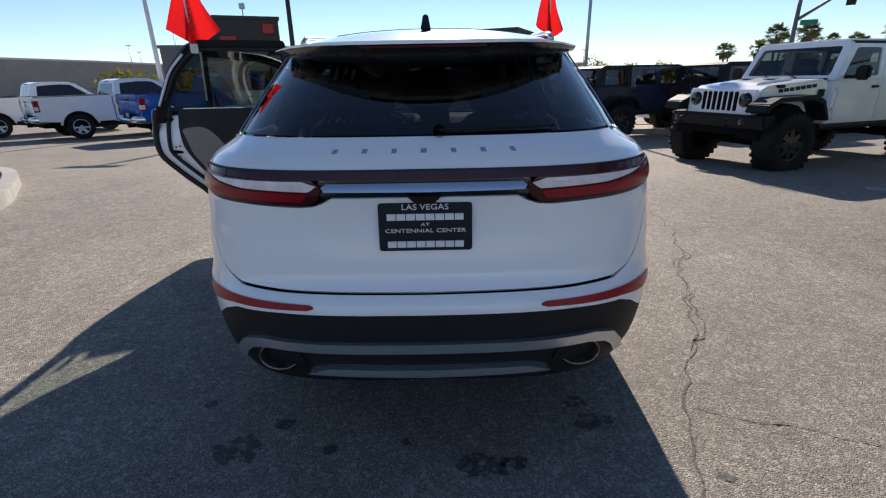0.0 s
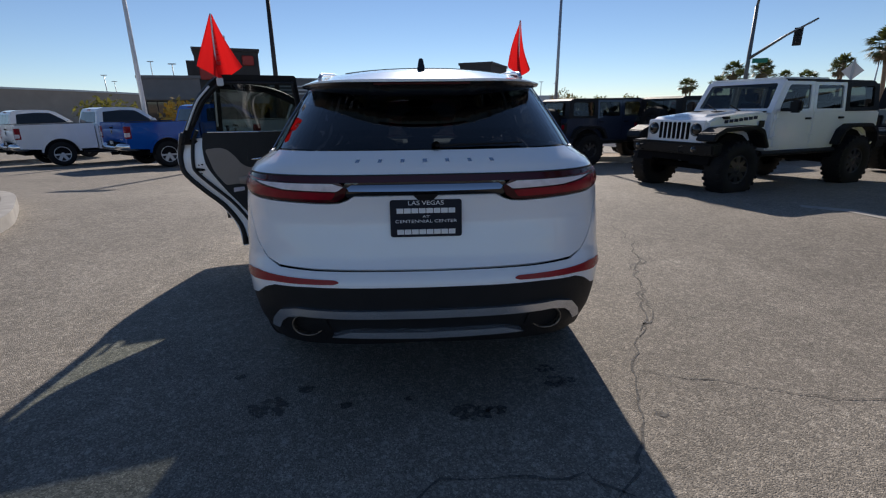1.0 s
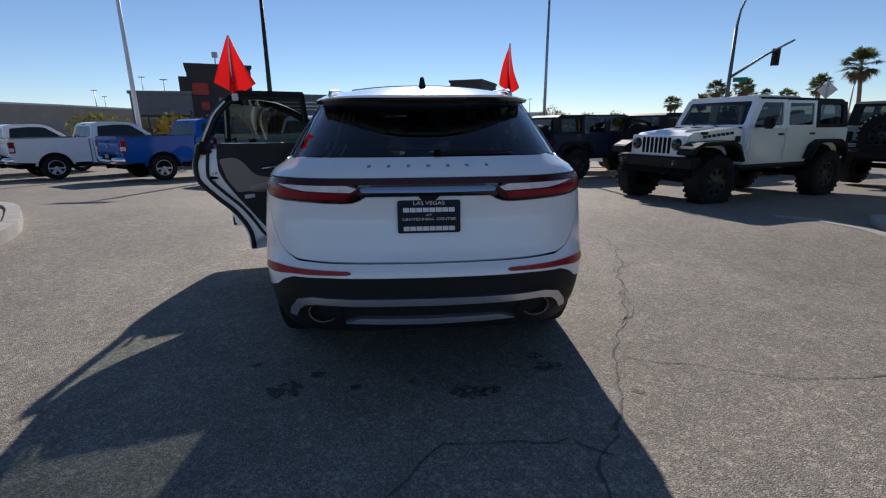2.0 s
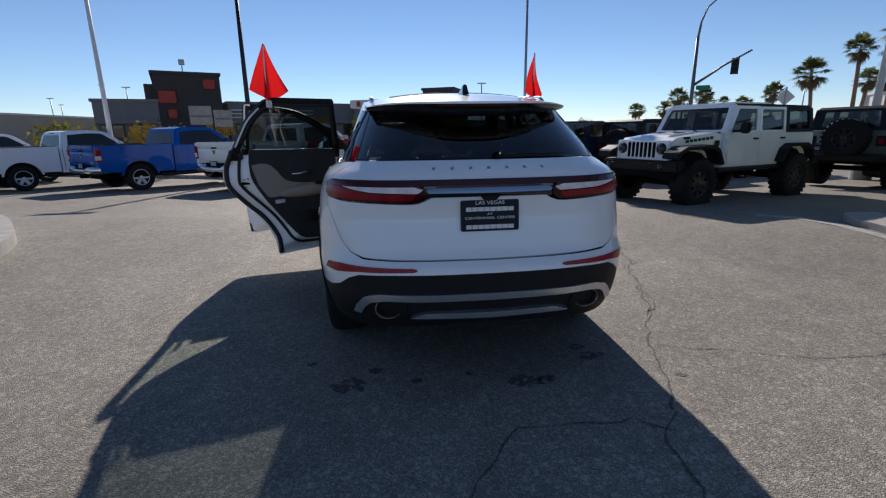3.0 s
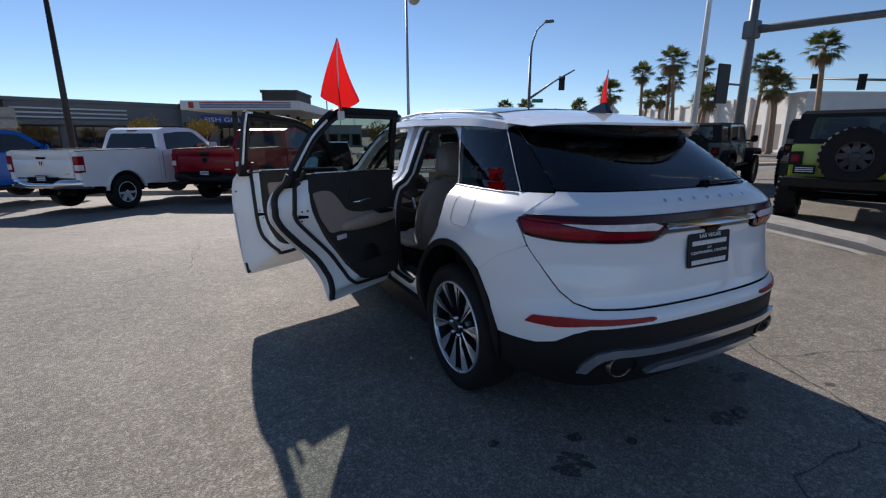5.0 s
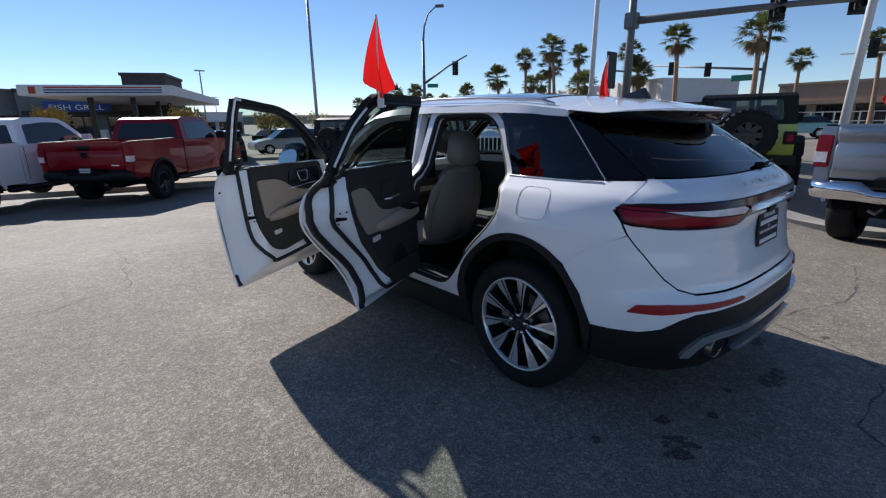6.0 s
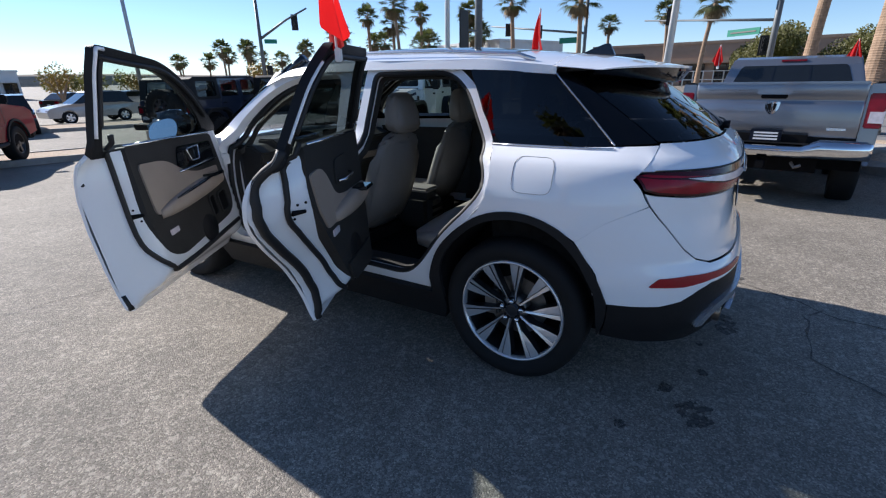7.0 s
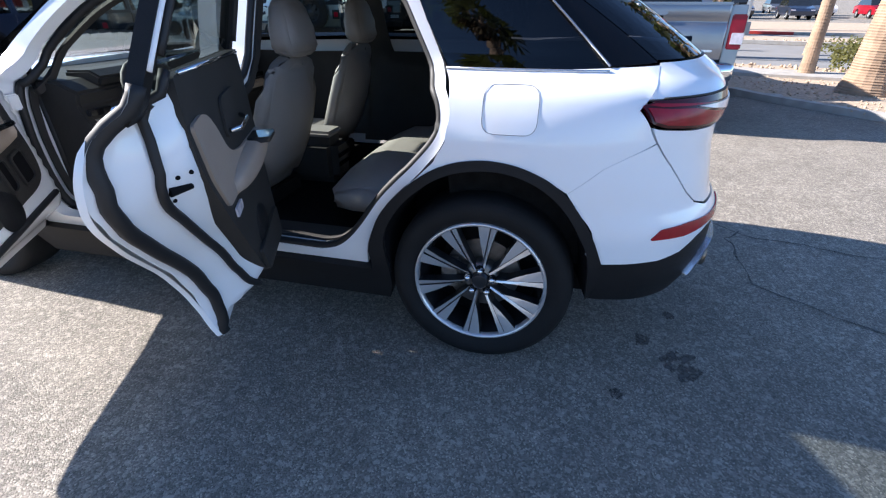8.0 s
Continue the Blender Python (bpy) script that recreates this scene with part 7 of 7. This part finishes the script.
light_pole(-10.93, 18.19, 8.6, .10, WHITE_PVC, "slim white light pole behind the pickups")
light_pole(-5.9, 19.2, 7.3, .115, POLE_DARK, "dark bronze light pole on the verge")
light_pole(4.70, 14.60, 6.35, .062, STEEL, "slim grey light pole with a round lamp", head=False)
bm = bmesh.new()
bmesh.ops.create_uvsphere(bm, u_segments=16, v_segments=10, radius=.21, matrix=Matrix.Translation((4.98, 14.6, 5.97)))
tagged(part("globe_lamp", bm, STEEL, smooth=True), "round lamp head on the grey pole", "lamp")
light_pole(13.35, 9.7, 11.0, .10, WHITE_PVC, "white light pole behind the off-roaders", (.2, 0))
light_pole(13.64, 2.22, 11.0, .115, WHITE_PVC, "white light pole beside the street", (.35, -.25))
light_pole(24.0, -7.0, 10.0, .12, WHITE_PVC, "white light pole on a concrete base", (.5, -.4))
for x, y, h in ((-50, 95, 11), (-62, 100, 9), (-72, 120, 9), (-38, 78, 9), (15, 95, 8.5), (24, 110, 8), (31, 120, 8), (37, 128, 8), (60, 60, 8.5), (13.5, 62, 8.0)):
    light_pole(x, y, h, .11, STEEL, "distant twin-head light pole")


def signal_head(name, m, size=1.0, label="black traffic signal head"):
    t = thing(name, m @ Matrix.Scale(size, 4), label, "traffic signal", "traffic signals")
    part("housing", box(-.18, .18, -.10, .12, -.55, .55), SIGNAL, t, bevel=.02)
    part("backplate", box(-.30, .30, .10, .125, -.68, .68), SIGNAL, t)
    for z in (-.35, 0, .35):
        part("visor", lathe([(.13, .0), (.135, .20)], 14, None, Matrix.Translation((0, -.10, z)) @ pose(0, 0, 0, 0, 0, -90)), SIGNAL, t)
    return t


MAST = Vector((16.3, 9.9, ground_z(16.3, 9.9)))
mast = thing("signal_mast", Matrix.Translation(MAST), "grey steel signal mast with a long arm over the street", "signal mast")
part("pole", tube([(0, 0, 0), (0, 0, 9)], [.18, .13], 14), POLE_GREY, mast, smooth=True)
part("arm", tube([(0, 0, 5.35), (4.2, -4.4, 5.75), (9.0, -9.4, 6.05)], [.15, .12, .09], 12), POLE_GREY, mast, smooth=True)
part("arm_flange", box(-.22, .22, -.22, .22, 5.05, 5.65), POLE_GREY, mast, bevel=.03)
part("sign_panel", box(-1.75, -1.05, -.10, -.05, 2.75, 4.1), SIGNAL, mast, "dark back of a tall sign", bevel=.02)
part("sign_bracket", box(-1.1, .0, -.07, -.04, 3.40, 3.47), POLE_GREY, mast)
for d, z in ((.42, 5.75), (.64, 5.88), (.80, 5.96), (.93, 6.0)):
    signal_head("traffic_signal", pose(MAST.x + 9.0 * d, MAST.y - 9.4 * d, MAST.z + z + .1, 0, 0, -40 - 10))
FAR = Vector((23.2, 32.0, ground_z(23, 32)))
fm = thing("signal_mast", Matrix.Translation(FAR), "far signal mast with a curved lamp arm", "signal mast")
part("pole", tube([(0, 0, 0), (0, 0, 8.3)], [.16, .11], 10), POLE_GREY, fm, smooth=True)
part("lamp_arm", tube([(0, 0, 8.2), (.08, -.1, 9.4), (.3, -.35, 10.3), (.75, -.85, 10.85)], [.09, .07, .06, .05], 8), POLE_GREY, fm, smooth=True)
part("lamp_head", box(-.35, .35, -.16, .16, -.1, .1, None, pose(.95, -1.05, 10.85, 0, 0, -48)), POLE_GREY, fm, bevel=.04)
part("arm", tube([(0, 0, 4.95), (1.0, -1.9, 6.2), (1.75, -3.4, 6.95)], [.11, .08, .06], 8), POLE_GREY, fm, smooth=True)
part("street_sign", box(-.45, .45, -.03, .03, -.15, .15, None, pose(.2, -.9, 4.75, 0, 0, -30)), SIGN_GREEN, fm, "green street sign")
signal_head("traffic_signal", pose(FAR.x + 1.4, FAR.y - 2.4, FAR.z + 6.05, 0, 0, -35), .8)
signal_head("traffic_signal", pose(FAR.x + .3, FAR.y - .3, FAR.z + 2.6, 0, 0, -35), .7)
m3 = thing("signal_mast", pose(39.6, 11.9, ground_z(39, 12)), "signal mast across the street", "signal mast")
part("pole", tube([(0, 0, 0), (0, 0, 8)], .14, 10), POLE_GREY, m3, smooth=True)
part("arm", tube([(0, 0, 5.0), (2.6, 9.8, 6.3)], [.10, .06], 8), POLE_GREY, m3, smooth=True)
part("street_sign", box(.1, .16, .4, 2.2, 4.3, 4.75), SIGN_GREEN, m3, "green street sign")
for x, y, z in ((40.9, 19.4, 5.5), (40.2, 16.1, 5.1)):
    signal_head("traffic_signal", pose(x, y, z, 0, 0, -65), .8)
m4 = thing("signal_mast", pose(24.6, -.75, ground_z(24, -1)), "signal mast by the lot exit", "signal mast")
part("pole", tube([(0, 0, 0), (0, 0, 7)], .13, 10), POLE_GREY, m4, smooth=True)
part("arm", tube([(0, 0, 4.1), (6.2, 6.6, 5.0)], [.065, .04], 8), POLE_GREY, m4, smooth=True)
part("street_sign", box(.15, .20, .9, 2.7, 3.60, 3.90, None, pose(0, 0, 0, 0, 0, -42)), SIGN_GREEN, m4, "green street sign")
part("sign_bar", box(.13, .145, 1.1, 2.5, 3.72, 3.78, None, pose(0, 0, 0, 0, 0, -42)), WALL_GREY, m4, "pale bar that stands for lettering")
signal_head("traffic_signal", pose(27.0, 3.95, 4.3, 0, 0, -80), .62)
signal_head("traffic_signal", pose(24.9, -.45, 2.6, 0, 0, -80), .62)
st = thing("low_sign", pose(14.8, 24.4, ground_z(14.8, 24.4) + .35), "small red and white roadside sign", "sign")
part("panel", box(-.9, .9, -.05, .05, .5, 1.9, None, pose(0, 0, 0, 0, 0, -40)), WHITE_PVC, st, bevel=.02)
part("red_patch", box(-.7, .7, -.065, -.052, 1.0, 1.7, None, pose(0, 0, 0, 0, 0, -40)), SIGN_ORANGE, st)
part("post", box(-.05, .05, -.04, .04, -.35, .5), STEEL, st)


ds = thing("diamond_sign", pose(18.1, 17.9, ground_z(18.1, 17.9), 0, 0, -48), "white back of a diamond road sign on a post", "road sign")
part("panel", box(-.26, .26, -.02, .02, -.26, .26, None, pose(0, 0, 3.15, 0, 45, 0)), WALL_WHITE, ds)
part("post", box(-.04, .04, -.06, -.02, 0, 3.6), STEEL, ds)


# ---- buildings ----
def building(name, m, w, d, h, wall, label, bays=0, band=None, parapet=.3):
    """A plain commercial block: front along +x at y 0, with shop openings, a band and a parapet."""
    t = thing(name, m, label, "building", "buildings far off")
    wl = part("wall", box(0, w, 0, d, 0, h), wall, t)
    part("parapet", box(-.15, w + .15, -.15, d, h, h + parapet), wall if band is None else band, t)
    for i in range(bays):
        x = w * (i + .5) / bays
        bw = w / bays * .36
        wn = part("shop_window", box(x - bw, x + bw, -.12, .05, .3, min(3.0, h * .62)), WALL_DARK, t)
        part("pane", box(x - bw + .1, x - .05, -.15, -.118, .4, min(2.9, h * .6)), DARKGLASS, wn)
        part("pane", box(x + .05, x + bw - .1, -.15, -.118, .4, min(2.9, h * .6)), DARKGLASS, wn)
    if bays:
        part("awning_band", box(.2, w - .2, -.7, .0, min(3.1, h * .64), min(3.5, h * .72)), band or wall, t)
    return t


G = -.5
b1 = building("brown_shop", pose(-23.0, 51.3, G, 0, 0, 22), 6.3, 14, 8.0, WALL_DARK, "tall dark brown shop block with an orange sign", 0)
part("side_step", box(-.8, 0, .3, 10, 0, 7.0), WALL_DARK, b1)
part("orange_sign", box(.35, 2.0, -.25, -.1, 5.1, 6.4), SIGN_ORANGE, b1, "orange emblem drawn as a plain shape", bevel=.1)
part("orange_sign", box(1.0, 1.9, -.25, -.1, 3.6, 4.5), SIGN_ORANGE, b1, bevel=.1)
part("orange_sign", box(4.6, 5.8, -.25, -.1, 6.6, 7.6), SIGN_ORANGE, b1, bevel=.1)
part("roof_aerial", tube([(3.0, 3, 8.2), (3.0, 3, 9.8)], .06, 6), STEEL, b1)
part("roof_dish", box(2.7, 3.3, 2.9, 3.1, 9.3, 9.9), STEEL, b1, bevel=.05)
b2 = building("grey_shop", pose(-28.3, 49.95, G, 0, 0, 14), 5.7, 14, 5.2, WALL_GREY, "low grey shop building", 2)
b3 = building("shop_row", pose(-17.0, 55.0, G, 0, 0, 24), 17.0, 14, 5.2, WALL_GREY, "long grey shop row with ribbed bands and shop fronts", 4, WALL_GREY)
for z in (3.7, 4.1, 4.5):
    part("rib_band", box(.3, 9.5, -.25, .02, z, z + .14), WALL_WHITE, b3)
b4 = building("restaurant_row", pose(-3.3, 60.0, G, 0, 0, 0), 9.5, 14, 5.2, WALL_GREY, "grey restaurant building with a blue sign", 3, WALL_DARK)
part("blue_sign", box(1.85, 7.2, -.9, -.7, 3.42, 4.35), SIGN_BLUE, b4, "blue sign with white lettering")
lettering("FISH GRILL", .7, Matrix.Translation((4.40, -.93, 3.78)) @ pose(0, 0, 0, 90, 0, 0), WHITE_INK, b4, width=4.3, depth=.02)
rb = thing("roadside_billboard", pose(-15.6, 40.1, G, 0, 0, 20), "white double sign panel on a post", "sign")
part("panel", box(-.2, 1.5, -.1, .1, 2.7, 4.2), CONCRETE, rb, bevel=.03)
part("panel", box(1.6, 3.0, -.1, .1, 2.5, 3.9), CONCRETE, rb, bevel=.03)
part("panel_bar", box(-.1, 1.4, -.13, -.1, 3.3, 3.45), WALL_GREY, rb)
part("panel_bar", box(1.7, 2.9, -.13, -.1, 3.1, 3.25), WALL_GREY, rb)
part("post", box(1.45, 1.6, -.08, .08, 0, 4.2), POLE_DARK, rb)
cn = thing("fuel_canopy", pose(-3.0, 44.4, G, 0, 0, -24), "white fuel station canopy with dark stripes on posts", "canopy")
part("deck", box(0, 9.7, 0, 22, 4.12, 4.85), WALL_WHITE, cn, bevel=.05)
for z in (4.28, 4.45, 4.62):
    part("stripe", box(1.6, 9.0, -.03, .02, z, z + .09), SIGN_BLUE if z < 4.6 else SIGN_ORANGE, cn, "dark stripe along the fascia")
part("emblem", box(.7, 1.1, -.04, .0, 4.25, 4.72), SIGN_ORANGE, cn, "small emblem drawn as a plain shape")
for x, y in ((3.25, 3), (6.15, 3), (6.15, 10), (6.15, 14.2)):
    part("post", box(x - .17, x + .17, y - .17, y + .17, 0, 4.14), POLE_DARK, cn, bevel=.03)
    part("pump", box(x - .4, x + .4, y + .6, y + 1.3, 0, 1.7), WALL_WHITE, cn, bevel=.05)
kb = building("station_shop", pose(5.5, 61.15, G, 0, 0, -24), 4.1, 8, 7.1, WALL_DARK, "dark box of the station shop above the canopy", 0)
building("far_store", pose(14, 92, G, 0, 0, -12), 13, 16, 3.8, WALL_WHITE, "long low stores across the far lot", 6, WALL_WHITE)
w1 = thing("embankment_wall", pose(0, 0, 0), "tan retaining wall of a raised road", "wall")
part("panel", prism([(-82, -1), (-82, 6.0), (-62, 5.2), (-47, 4.3), (-30, 3.2), (-30, -1)], 0, 2, None, lambda x, y, z: (y, 78 + x + (y + 82) * .62, z)), WALL_TAN, w1, "tan concrete panels")
part("coping", prism([(-82, 6.0), (-82, 6.35), (-62, 5.5), (-47, 4.6), (-30, 3.5), (-30, 3.2), (-47, 4.3), (-62, 5.2)], -.2, 2.2, None, lambda x, y, z: (y, 78 + x + (y + 82) * .62, z)), WALL_WHITE, w1)
ww = building("white_wall_building", pose(70.5, 60.5, G, 0, 0, -113), 36, 12, 6.2, WALL_WHITE, "long white building with piers across the street", 0)
for i in range(12):
    part("pier", box(i * 3.05, i * 3.05 + .5, -.35, .1, 0, 6.5), WALL_WHITE, ww)
    part("pier_gap", box(i * 3.05 + .8, i * 3.05 + 2.7, -.06, .05, .4, 3.2), WALL_GREY, ww)
bb = building("brown_stores", pose(70.5, 19.0, G, 0, 0, -96), 34, 14, 5.4, WALL_BROWN, "long low brown store building with dark openings", 9, WALL_BROWN)
fence = thing("site_fence", pose(60, 17, G), "pale metal site fence before the brown stores", "fence")
for i in range(26):
    part("post", box(-.06, .06, -i * 1.0 - .06, -i * 1.0 + .06, 0, 2.2), WALL_WHITE, fence)
for z in (.3, 1.2, 2.1):
    part("rail", box(-.04, .04, -25.2, 0, z, z + .09), WALL_WHITE, fence)
hills = bmesh.new()
prev = None
for i in range(121):
    a = 2 * math.pi * i / 120
    r = 1300
    hgt = 14 + 16 * (.5 + noise.noise(Vector((math.cos(a) * 3, math.sin(a) * 3, 2))))
    cur = (hills.verts.new((r * math.cos(a), r * math.sin(a), -2)), hills.verts.new((r * math.cos(a), r * math.sin(a), hgt * .6)), hills.verts.new(((r + 90) * math.cos(a), (r + 90) * math.sin(a), hgt)))
    if prev:
        for j in range(2):
            hills.faces.new((prev[j], cur[j], cur[j + 1], prev[j + 1]))
    prev = cur
tagged(part("backdrop", hills, DIRT, smooth=True), "low desert hills on the horizon", "hills", kind="structure")
